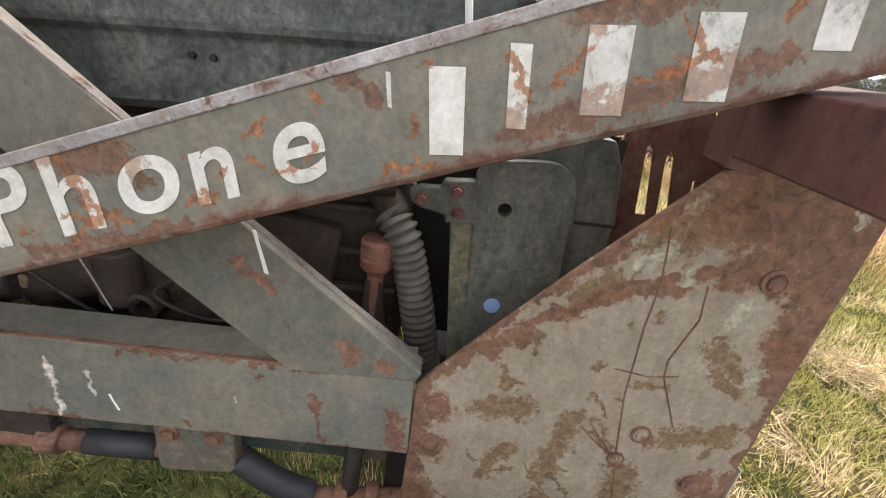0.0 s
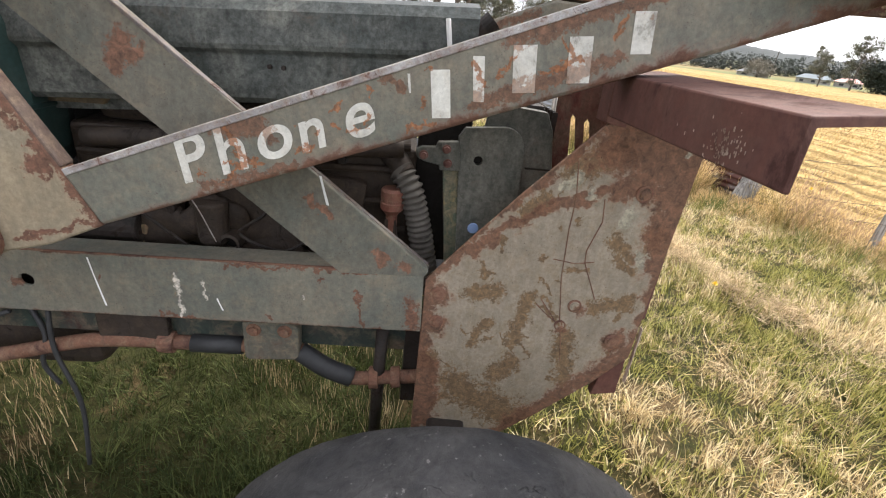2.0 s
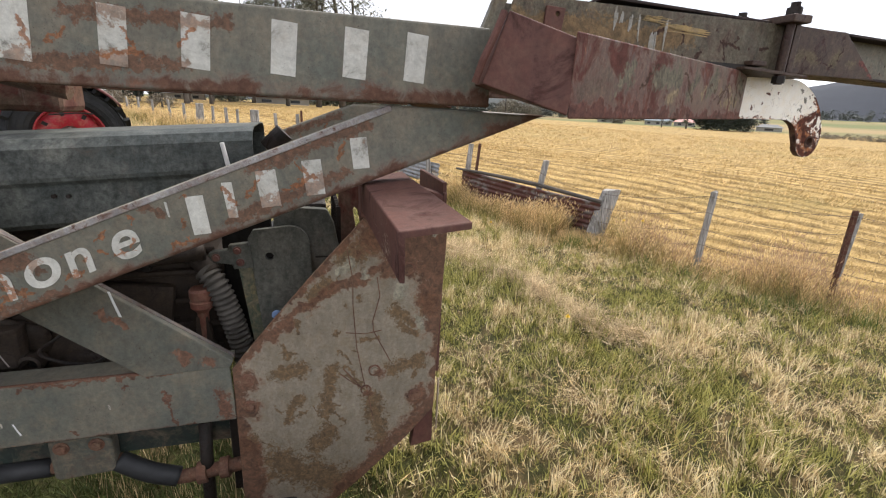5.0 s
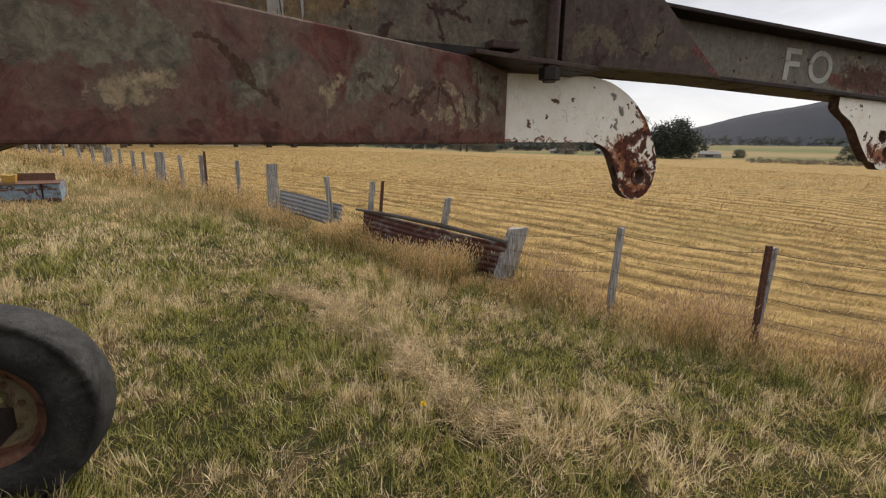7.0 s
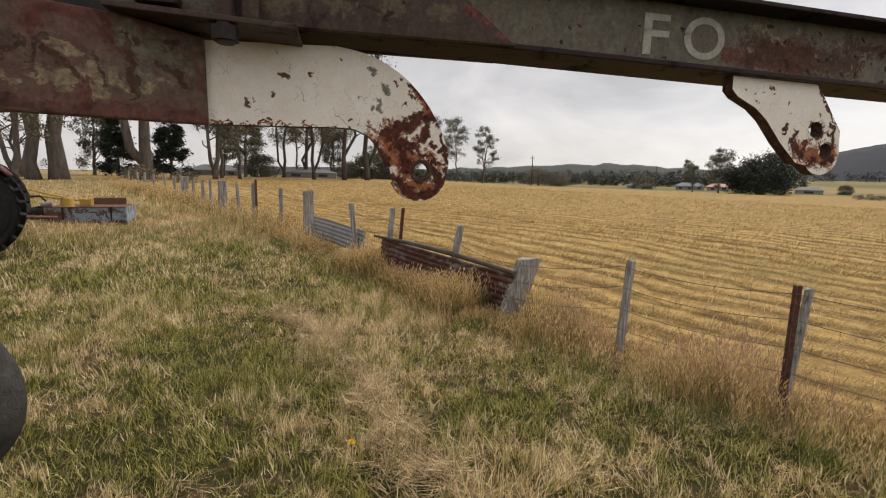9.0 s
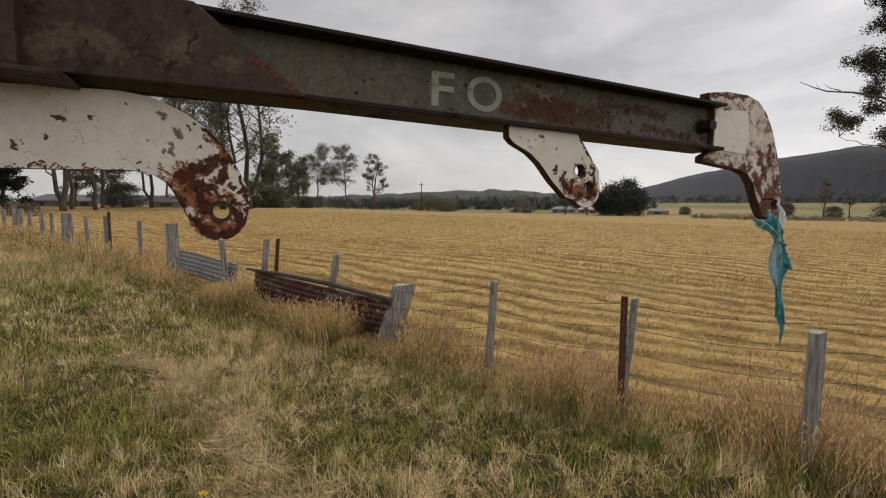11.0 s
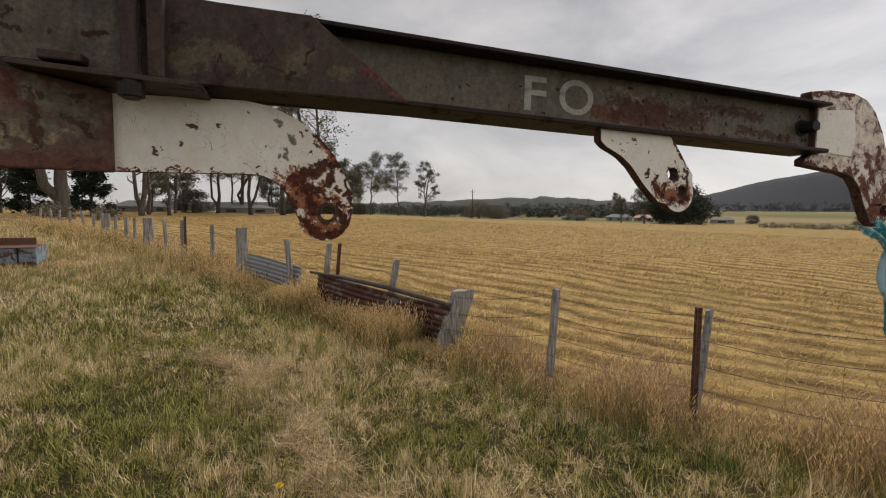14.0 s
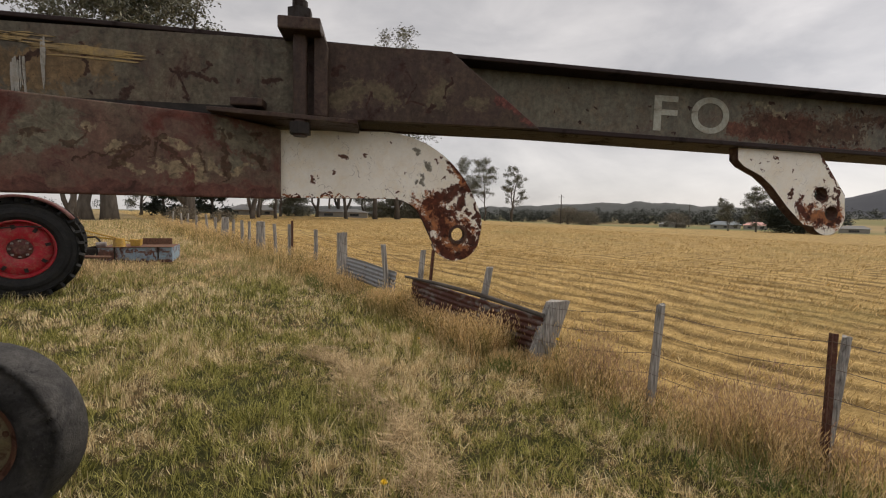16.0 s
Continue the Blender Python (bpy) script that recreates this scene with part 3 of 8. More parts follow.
mat_rust = worn("rusted_iron", (0.13, 0.062, 0.042), (0.17, 0.085, 0.055), rust=(0.07, 0.035, 0.026), amount=0.5, scale=14, rough=0.85, seed=18)
mat_dark = worn("dark_greasy_steel", (0.014, 0.011, 0.010), (0.021, 0.017, 0.014), tint=(0.032, 0.023, 0.018), rust=(0.021, 0.013, 0.010), amount=0.5, scale=14, rough=0.6, seed=19)
mat_post_rust = worn("rusted_star_picket", (0.09, 0.04, 0.03), (0.12, 0.05, 0.035), rust=(0.06, 0.025, 0.02), amount=0.5, scale=16, rough=0.9, seed=20)
mat_hub = worn("greasy_red_hub", (0.12, 0.03, 0.03), (0.08, 0.03, 0.028), rust=(0.05, 0.03, 0.025), amount=0.5, scale=9, seed=41)
mat_maroon = worn("dull_maroon_mudguard", (0.11, 0.022, 0.024), (0.085, 0.02, 0.022), rust=(0.06, 0.025, 0.02), amount=0.35, scale=6, rough=0.5, seed=42)
mat_red = worn("faded_red_tractor_paint", (0.38, 0.016, 0.03), (0.32, 0.022, 0.036), rust=(0.12, 0.045, 0.035), amount=0.3, scale=6, rough=0.45, seed=21)
mat_yellow = worn("faded_yellow_paint", (0.5, 0.3, 0.04), (0.42, 0.27, 0.06), rust=(0.15, 0.08, 0.04), amount=0.35, scale=4, rough=0.6, seed=23)
mat_green_yellow = worn("green_strip_with_worn_yellow", (0.05, 0.065, 0.045), (0.06, 0.07, 0.05), rust=(0.24, 0.16, 0.06), amount=0.42, scale=9, rough=0.6, seed=24)


def plain(name, a, b, scale=20.0, rough=0.7, metal=0.0, bump=0.3, stretch=(1, 1, 1)):
    k = Mat(name, rough, metal)
    n = k.noise(scale, 7, 0.65, 0.2, k.mapped(stretch))
    c = k.mix(k.step(n, 0.3, 0.7), a, b)
    c = k.mix(0.35, c, k.ramp(k.noise(scale * 0.2, 4), 0.3, 0.7, (0.55, 0.55, 0.55), (1.2, 1.2, 1.2)), "MULTIPLY")
    k.bump(n, bump, 0.003)
    return k.done(c)


mat_hose = plain("grey_ribbed_hose_rubber", (0.055, 0.048, 0.042), (0.135, 0.12, 0.104), 14, 0.85)
mat_black = plain("black_rubber_sleeve", (0.022, 0.022, 0.024), (0.035, 0.035, 0.036), 30, 0.6)
mat_chrome = plain("chromed_ram_rod", (0.7, 0.7, 0.72), (0.62, 0.62, 0.64), 8, 0.15, 1.0, 0.02)
mat_blue_cap = plain("pale_blue_cap", (0.16, 0.24, 0.42), (0.2, 0.28, 0.46), 40, 0.5)
mat_stick = plain("pale_plastic_stick", (0.75, 0.75, 0.74), (0.68, 0.68, 0.67), 30, 0.5)
mat_wire = plain("weathered_fence_wire", (0.12, 0.09, 0.075), (0.17, 0.13, 0.11), 60, 0.7, 0.4)
mat_wood = plain("silver_weathered_timber", (0.07, 0.063, 0.056), (0.5, 0.48, 0.45), 45, 0.9, 0, 0.9, (1, 1, 0.07))
mat_bark = plain("gum_bark", (0.06, 0.05, 0.042), (0.165, 0.142, 0.12), 4, 0.9, 0, 0.6, (1, 1, 0.25))
mat_dark_bark = plain("dark_gum_bark", (0.05, 0.042, 0.036), (0.11, 0.095, 0.08), 3, 0.9, 0, 0.6, (1, 1, 0.25))
mat_roof_red = plain("red_iron_roof", (0.3, 0.07, 0.05), (0.26, 0.06, 0.05), 2, 0.6)
mat_roof_blue = plain("grey_blue_iron_roof", (0.11, 0.14, 0.16), (0.14, 0.17, 0.19), 2, 0.8)
mat_roof_grey = plain("galvanised_shed_roof", (0.12, 0.123, 0.126), (0.16, 0.163, 0.166), 2, 0.8)
mat_wall = plain("pale_weatherboard", (0.36, 0.34, 0.31), (0.3, 0.285, 0.26), 2, 0.8)
mat_glass = plain("dark_window_glass", (0.03, 0.035, 0.04), (0.05, 0.055, 0.06), 2, 0.1)
mat_flower = plain("yellow_petals", (0.75, 0.5, 0.01), (0.65, 0.42, 0.01), 60, 0.6)
mat_stem = plain("green_stem", (0.08, 0.12, 0.03), (0.1, 0.15, 0.04), 60, 0.7)


def tyre_rubber(name, dark, pale):
    k = Mat(name, 0.7, spec=0.3)
    n = k.noise(30, 8, 0.7)
    lump = k.noise(9, 9, 0.72, 0.8)
    dust = k.step(k.noise(4, 10, 0.75, 0.9), 0.36, 0.66)
    c = k.mix(dust, dark, pale)
    c = k.mix(0.8, c, k.ramp(lump, 0.3, 0.7, (0.45, 0.45, 0.45), (1.35, 1.35, 1.35)), "MULTIPLY")
    c = k.mix(0.7, c, k.ramp(k.noise(45, 8, 0.75), 0.3, 0.7, (0.45, 0.45, 0.45), (1.4, 1.4, 1.4)), "MULTIPLY")
    crack = k.math("MULTIPLY", k.lines(9, 0.006, 4.0, None, 1.4), k.step(k.noise(4, 3), 0.47, 0.55))
    c = k.mix(crack, c, (0.008, 0.008, 0.008))
    c = k.mix(k.step(k.noise(70, 5, 0.7), 0.63, 0.7), c, tuple(2.2 * q for q in pale))
    k.bump(k.mix(crack, k.mix(0.5, n, lump), (0, 0, 0)), 1.0, 0.018)
    return k.done(c)


mat_tyre = tyre_rubber("worn_tyre_rubber", (0.02, 0.02, 0.022), (0.074, 0.07, 0.067))
mat_tyre_black = tyre_rubber("black_tractor_tyre", (0.008, 0.008, 0.009), (0.022, 0.021, 0.02))


def rag_cloth():
    k = Mat("torn_teal_plastic", 0.45)
    n = k.noise(18, 5, 0.6)
    c = k.mix(k.step(n, 0.35, 0.65), (0.012, 0.17, 0.18), (0.04, 0.34, 0.36))
    c = k.mix(k.step(k.noise(11, 4, 0.6, 0.5, k.mapped((2.5, 1, 0.4))), 0.49, 0.6), c, (0.36, 0.54, 0.6))
    return k.done(c)


mat_rag = rag_cloth()


def tin(name, a, b, rust, amount):
    k = Mat(name, 0.5, 0.3)
    n = k.noise(4, 7, 0.65, 0.4, k.mapped((1, 1, 2.2)))
    c = k.mix(k.noise(14, 5, 0.6), a, b)
    c = k.mix(k.step(n, 0.62 - amount * 0.4, 0.72 - amount * 0.4), c, rust)
    k.bump(k.noise(40, 5), 0.2, 0.003)
    return k.done(c)


mat_tin = tin("grey_corrugated_iron", (0.2, 0.21, 0.225), (0.34, 0.35, 0.37), (0.12, 0.085, 0.07), 0.12)
mat_tin_rust = tin("rusted_corrugated_iron", (0.15, 0.13, 0.12), (0.2, 0.18, 0.17), (0.085, 0.032, 0.024), 0.6)


def leaf(name, a, b, c2):
    k = Mat(name, 0.6)
    c = k.mix(k.rand(), a, b)
    c = k.mix(k.step(k.noise(0.35, 3), 0.5, 0.7), c, c2)
    return k.done(c)


mat_leaf = leaf("gum_leaves", (0.06, 0.066, 0.042), (0.16, 0.158, 0.108), (0.15, 0.14, 0.1))
mat_wood_far = leaf("far_woodland_leaves", (0.024, 0.032, 0.026), (0.036, 0.044, 0.035), (0.042, 0.044, 0.036))
mat_leaf_dark = leaf("dark_conifer_leaves", (0.012, 0.02, 0.014), (0.025, 0.036, 0.022), (0.03, 0.035, 0.025))
mat_leaf_near = leaf("dull_gum_leaves", (0.03, 0.036, 0.024), (0.085, 0.088, 0.06), (0.07, 0.07, 0.05))
mat_leaf_dry = leaf("dry_scrub_leaves", (0.11, 0.092, 0.066), (0.17, 0.14, 0.1), (0.1, 0.1, 0.066))


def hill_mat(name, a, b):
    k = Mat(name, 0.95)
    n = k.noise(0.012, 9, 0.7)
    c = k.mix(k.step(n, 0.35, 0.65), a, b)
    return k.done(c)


# the blue in these colours stands in for haze over the distant hills
mat_hill = hill_mat("hazed_far_forest", (0.0085, 0.0135, 0.026), (0.012, 0.0175, 0.031))
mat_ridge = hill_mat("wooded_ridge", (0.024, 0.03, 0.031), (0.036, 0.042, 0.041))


FENCE_A, FENCE_D = (6.9, 3.49), (-0.488, 0.873)  # a point of the fence line and its direction


def grass_patch(k):
    """How green the pasture is at a place, and how much of it is field beyond the fence."""
    x, y = k.axis(0), k.axis(1)
    side = k.math("ADD", k.math("MULTIPLY", k.math("SUBTRACT", x, FENCE_A[0]), FENCE_D[1]),
                  k.math("MULTIPLY", k.math("SUBTRACT", y, FENCE_A[1]), -FENCE_D[0]))
    flat = k.mapped((1, 1, 0))
    green = k.math("ADD", k.math("MULTIPLY", k.noise(0.6, 3, 0.6, 0.3, flat), 0.27), k.math("ADD", k.math("MULTIPLY", k.noise(2.7, 4, 0.6, 0.3, flat), 0.35), k.math("MULTIPLY", k.noise(7.5, 4, 0.65, 0.5, flat), 0.38)))
    shade_green = k.math("MULTIPLY", k.step(x, 2.3, 1.6), k.math("MULTIPLY", k.step(y, 3.6, 2.9), k.step(y, 0.2, 0.7)))  # greener under the old tractor, standing in for its shade
    green = k.step(k.math("ADD", green, k.math("MULTIPLY", shade_green, 0.05)), 0.425, 0.535)
    return side, green


def ground_mat():
    k = Mat("pasture_and_mown_field", 0.95, spec=0.15)
    side, green = grass_patch(k)
    fine = k.noise(38, 9, 0.75, 0.3)
    straw = k.mix(k.step(fine, 0.3, 0.7), (0.04, 0.028, 0.014), (0.19, 0.13, 0.065))
    lush = k.mix(k.step(fine, 0.3, 0.7), (0.016, 0.019, 0.006), (0.066, 0.066, 0.021))
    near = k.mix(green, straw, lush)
    pale = k.mix(k.step(fine, 0.3, 0.7), (0.2, 0.145, 0.07), (0.5, 0.38, 0.2))
    near = k.mix(k.math("MULTIPLY", k.step(k.axis(1), 9.5, 15.0), 0.75), near, pale)
    turned = k.mapped(turn=(0, 0, radians(57)))
    rows = k.node("ShaderNodeMapping", turned, Scale=(0.75, 2.7, 0))
    w_ = k.t.nodes.new("ShaderNodeTexWave")
    w_.bands_direction = "Y"
    k.put(w_.inputs["Vector"], turned)
    for nm, vv in (("Scale", 0.462), ("Distortion", 9.0), ("Detail", 5.0), ("Detail Scale", 0.7), ("Detail Roughness", 0.75)):
        w_.inputs[nm].default_value = vv
    band = k.mix(0.24, k.noise(1.0, 8, 0.66, 0.9, rows), w_.outputs["Fac"])
    # row colours: straw against stubble, with the stubble's shadow lines painted in
    far = k.mix(k.step(band, 0.33, 0.6), (0.16, 0.107, 0.042), (0.5, 0.36, 0.155))
    thin_rows = k.noise(1.0, 6, 0.7, 0.6, k.node("ShaderNodeMapping", turned, Scale=(1.6, 6.0, 0)))
    far = k.mix(0.6, far, k.ramp(thin_rows, 0.34, 0.64, (0.45, 0.41, 0.34), (1.3, 1.28, 1.24)), "MULTIPLY")
    far = k.mix(0.85, far, k.ramp(k.noise(14, 10, 0.8, 0.6, k.node("ShaderNodeMapping", turned, Scale=(0.7, 1.3, 1))), 0.3, 0.7, (0.42, 0.39, 0.33), (1.35, 1.33, 1.28)), "MULTIPLY")
    far = k.mix(k.math("MULTIPLY", k.step(k.noise(0.09, 4, 0.6, 0.4), 0.52, 0.68), 0.35), far, (0.13, 0.135, 0.045))
    x, y = k.axis(0), k.axis(1)
    d = k.math("SQRT", k.math("ADD", k.math("MULTIPLY", x, x), k.math("MULTIPLY", y, y)))
    pasture = k.mix(k.step(k.noise(0.012, 4), 0.42, 0.6), (0.13, 0.14, 0.055), (0.27, 0.2, 0.1))
    far = k.mix(k.step(d, 135, 160), far, pasture)
    far = k.mix(k.step(d, 420, 700), far, (0.06, 0.07, 0.045))
    c = k.mix(k.step(side, -0.15, 0.35), near, far)
    k.bump(k.mix(0.5, fine, band), 1.0, 0.05)
    return k.done(c)


def blade_mat(name, g1, g2, s1, s2, bias):
    k = Mat(name, 0.75, spec=0.2)
    side, green = grass_patch(k)
    r = k.rand()
    tone = k.step(k.node("ShaderNodeTexWhiteNoise", k.math("MULTIPLY", r, 37.1)), 0.2, 0.85)
    gcol, scol = k.mix(tone, g1, g2), k.mix(tone, s1, s2)
    pick = k.step(k.math("ADD", k.math("SUBTRACT", green, 0.5), k.math("MULTIPLY", k.math("SUBTRACT", r, 0.5), 0.5)), bias - 0.1, bias + 0.1)
    col = k.mix(pick, scol, gcol)
    m = k.done(col)
    thin = k.t.nodes.new("ShaderNodeBsdfTranslucent")
    k.put(thin.inputs[0], col)
    both = k.t.nodes.new("ShaderNodeMixShader")
    both.inputs[0].default_value = 0.25
    k.t.links.new(k.b.outputs[0], both.inputs[1])
    k.t.links.new(thin.outputs[0], both.inputs[2])
    k.t.links.new(both.outputs[0], k.t.nodes["Material Output"].inputs[0])
    return m


mat_ground = ground_mat()
mat_blade = blade_mat("mixed_pasture_blades", (0.1, 0.104, 0.024), (0.54, 0.5, 0.17), (0.42, 0.31, 0.16), (1.0, 0.86, 0.56), 0.03)
mat_far_blade = blade_mat("dry_paddock_blades", (0.2, 0.19, 0.07), (0.48, 0.41, 0.18), (0.42, 0.31, 0.16), (0.9, 0.7, 0.42), 0.22)
mat_straw = blade_mat("cut_straw", (0.5, 0.36, 0.15), (0.2, 0.135, 0.05), (0.32, 0.215, 0.085), (0.9, 0.68, 0.35), 0.3)
mat_hay = blade_mat("raked_pale_straw", (0.45, 0.34, 0.2), (0.23, 0.165, 0.09), (0.29, 0.21, 0.11), (0.8, 0.63, 0.39), 0.3)
mat_tall = blade_mat("tall_dry_grass", (0.12, 0.11, 0.036), (0.5, 0.39, 0.16), (0.24, 0.155, 0.066), (0.95, 0.72, 0.38), 0.1)
mat_tall_red = blade_mat("reddish_seed_grass", (0.34, 0.23, 0.16), (0.42, 0.29, 0.2), (0.38, 0.25, 0.18), (0.52, 0.36, 0.25), 0.2)
# darker blades: the shade under the old tractor is put into their colour
mat_shade_grass = blade_mat("shade_dark_grass", (0.028, 0.042, 0.012), (0.1, 0.115, 0.036), (0.05, 0.048, 0.018), (0.2, 0.165, 0.075), -0.2)
mat_green_tuft = blade_mat("green_fence_tufts", (0.06, 0.1, 0.025), (0.16, 0.2, 0.06), (0.12, 0.15, 0.045), (0.3, 0.27, 0.1), 0.1)
mat_head = blade_mat("pale_gold_seed_heads", (0.6, 0.44, 0.22), (0.8, 0.6, 0.32), (0.62, 0.45, 0.22), (0.92, 0.74, 0.46), 0.2)


# ---------------------------------------------------------------- building helpers
from mathutils.geometry import tessellate_polygon

AT = {}


def thing(name, place, label, category, group="", kind=""):
    ob = new(name)
    ob.empty_display_size = 0.1
    ob.matrix_basis = Matrix.Translation(place)
    AT[ob.name] = ob.matrix_basis.copy()
    return tagged(ob, label, category, group, kind)


def part(name, bm, material, parent=None, label="", m=None, bevel=0.0, smooth=False):
    """Links a bmesh as one mesh under a thing or a part; m is its pose in the world."""
    me = bpy.data.meshes.new(name)
    bm.normal_update()
    bm.to_mesh(me)
    bm.free()
    return part_of_mesh(name, me, material, parent, label, m, bevel, smooth)


def part_of_mesh(name, me, material, parent=None, label="", m=None, bevel=0.0, smooth=False):
    me.materials.append(material)
    if smooth:
        me.polygons.foreach_set("use_smooth", [True] * len(me.polygons))
    ob = new(name, me)
    m = m or Matrix()
    if parent:
        ob.parent = parent
        ob.matrix_parent_inverse = AT[parent.name].inverted()
    ob.matrix_basis = m
    AT[ob.name] = m.copy()
    if bevel:
        b = ob.modifiers.new("worn_edges", "BEVEL")
        b.width, b.segments, b.limit_method, b.angle_limit = bevel, 2, "ANGLE", radians(40)
    if label:
        tagged(ob, label)
    return ob


def box(c, s, bm=None, m=None):
    bm = bm or bmesh.new()
    mm = (m or Matrix()) @ Matrix.Translation(c) @ Matrix.Diagonal((*s, 1))
    bmesh.ops.create_cube(bm, size=1, matrix=mm)
    return bm


def plate(outline, y0, y1, holes=(), bm=None):
    """A plate cut to an outline in x and z, from y0 to y1, with round holes (x, z, r)."""
    bm = bm or bmesh.new()
    loops = [list(outline)]
    for hole in holes:
        if len(hole) > 3:
            loops.append(list(hole))
            continue
        hx, hz, r = hole
        loops.append([(hx + r * math.cos(-a * math.tau / 20), hz + r * math.sin(-a * math.tau / 20)) for a in range(20)])
    tris = tessellate_polygon([[Vector((x, z, 0)) for x, z in lp] for lp in loops])
    flat = [p for lp in loops for p in lp]
    front = [bm.verts.new((x, y0, z)) for x, z in flat]
    back = [bm.verts.new((x, y1, z)) for x, z in flat]
    for a, b, c in tris:
        bm.faces.new((front[a], front[b], front[c]))
        bm.faces.new((back[c], back[b], back[a]))
    i = 0
    for lp in loops:
        n = len(lp)
        for j in range(n):
            a, b = i + j, i + (j + 1) % n
            bm.faces.new((front[a], back[a], back[b], front[b]))
        i += n
    bmesh.ops.recalc_face_normals(bm, faces=bm.faces)
    return bm


def arc(cx, cz, r, a0, a1, n=8):
    return [(cx + r * math.cos(radians(a0 + (a1 - a0) * i / n)), cz + r * math.sin(radians(a0 + (a1 - a0) * i / n))) for i in range(n + 1)]


def eased(points, keep):
    """An outline with its corners after the first few rounded into smooth curves."""
    out = list(points[:keep])
    for i in range(keep, len(points)):
        a, b, c, d = points[i - 1], points[i], points[min(i + 1, len(points) - 1)], points[min(i + 2, len(points) - 1)]
        for q in (0.0, 0.33, 0.67):
            out.append(tuple(0.5 * (2 * b[k] + (c[k] - a[k]) * q + (2 * a[k] - 5 * b[k] + 4 * c[k] - d[k]) * q * q + (3 * b[k] - a[k] - 3 * c[k] + d[k]) * q ** 3) for k in (0, 1)))
            if i == len(points) - 1:
                break
    return out


def rod(p0, p1, r, r1=None, n=16, bm=None, caps=True):
    bm = bm or bmesh.new()
    p0, p1 = Vector(p0), Vector(p1)
    m = Matrix.Translation((p0 + p1) / 2) @ (p1 - p0).to_track_quat("Z", "Y").to_matrix().to_4x4()
    bmesh.ops.create_cone(bm, cap_ends=caps, segments=n, radius1=r, radius2=r if r1 is None else r1, depth=(p1 - p0).length, matrix=m)
    return bm


def sweep(points, radii, n=10, bm=None, caps=True):
    """A tube through points."""
    bm = bm or bmesh.new()
    pts = [Vector(p) for p in points]
    if not isinstance(radii, (list, tuple)):
        radii = [radii] * len(pts)
    rings, up = [], None
    for i, p in enumerate(pts):
        d = (pts[min(i + 1, len(pts) - 1)] - pts[max(i - 1, 0)]).normalized()
        if up is None:
            up = d.orthogonal().normalized()
        up = (up - d * up.dot(d)).normalized()
        side = d.cross(up)
        rings.append([bm.verts.new(p + radii[i] * (math.cos(a) * up + math.sin(a) * side)) for a in (math.tau * j / n for j in range(n))])
    for r0, r1 in zip(rings, rings[1:]):
        for j in range(n):
            bm.faces.new((r0[j], r0[(j + 1) % n], r1[(j + 1) % n], r1[j]))
    if caps:
        bm.faces.new(rings[0][::-1])
        bm.faces.new(rings[-1])
    bmesh.ops.recalc_face_normals(bm, faces=bm.faces)
    return bm


def curve_points(points, n=8):
    """Catmull-Rom through points."""
    p = [Vector(q) for q in points]
    p = [2 * p[0] - p[1]] + p + [2 * p[-1] - p[-2]]
    out = []
    for i in range(1, len(p) - 2):
        for s in range(n):
            t = s / n
            a, b, c, d = p[i - 1], p[i], p[i + 1], p[i + 2]
            out.append(0.5 * (2 * b + (c - a) * t + (2 * a - 5 * b + 4 * c - d) * t * t + (3 * b - a - 3 * c + d) * t ** 3))
    return out + [p[-2]]


def lathe(profile, n=48, bm=None, m=None):
    """Turns (radius, along) round the y axis."""
    bm = bm or bmesh.new()
    m = m or Matrix()
    rings = [[bm.verts.new(m @ Vector((r * math.cos(a), y, r * math.sin(a)))) for a in (math.tau * j / n for j in range(n))] for r, y in profile]
    for r0, r1 in zip(rings, rings[1:]):
        for j in range(n):
            bm.faces.new((r0[j], r0[(j + 1) % n], r1[(j + 1) % n], r1[j]))
    bmesh.ops.recalc_face_normals(bm, faces=bm.faces)
    return bm


def bolt(p, r, parent, axis=(0, -1, 0), mat=None, name="bolt", h=0.012):
    """A hexagon head on a washer."""
    a = Vector(axis)
    p = Vector(p)
    bm = rod(p, p + a * 0.003, r * 1.35, n=20)
    rod(p + a * 0.003, p + a * h, r, r * 0.93, n=6, bm=bm)
    return part(name, bm, mat or mat_rust, parent, bevel=0.0008)


def fast_mesh(name, verts, faces):
    """A mesh from arrays: verts (n, 3), faces (m, 3) or (m, 4)."""
    me = bpy.data.meshes.new(name)
    k = faces.shape[1]
    me.vertices.add(len(verts))
    me.vertices.foreach_set("co", verts.astype(np.float32).ravel())
    me.loops.add(faces.size)
    me.loops.foreach_set("vertex_index", faces.astype(np.int32).ravel())
    me.polygons.add(len(faces))
    me.polygons.foreach_set("loop_start", np.arange(0, faces.size, k, dtype=np.int32))
    me.update(calc_edges=True)
    return me


def smoothstep(a, b, v):
    t = np.clip((np.asarray(v, float) - a) / (b - a), 0, 1)
    return t * t * (3 - 2 * t)


def ground_z(x, y):
    """The height of the land."""
    x, y = np.asarray(x, float), np.asarray(y, float)
    d = np.hypot(x, y)
    z = 0.02 * np.clip(3.5 - x, 0, 6) + 0.45 * smoothstep(4, 13, y)
    z = z + 0.011 * np.clip(y - 13, 0, 75) * (1 - smoothstep(5, 70, x)) - 0.8 * smoothstep(8, 110, x)
    z = z + 6.0 * smoothstep(150, 420, d) * smoothstep(0, 250, x)
    near = 1 - smoothstep(25, 40, d)
    z = z + near * 0.018 * (np.sin(x * 1.7 + 0.6 * np.sin(y * 1.3)) * np.cos(y * 1.45 + 0.4) + 0.6 * np.sin(x * 3.9 + y * 2.7))
    return z


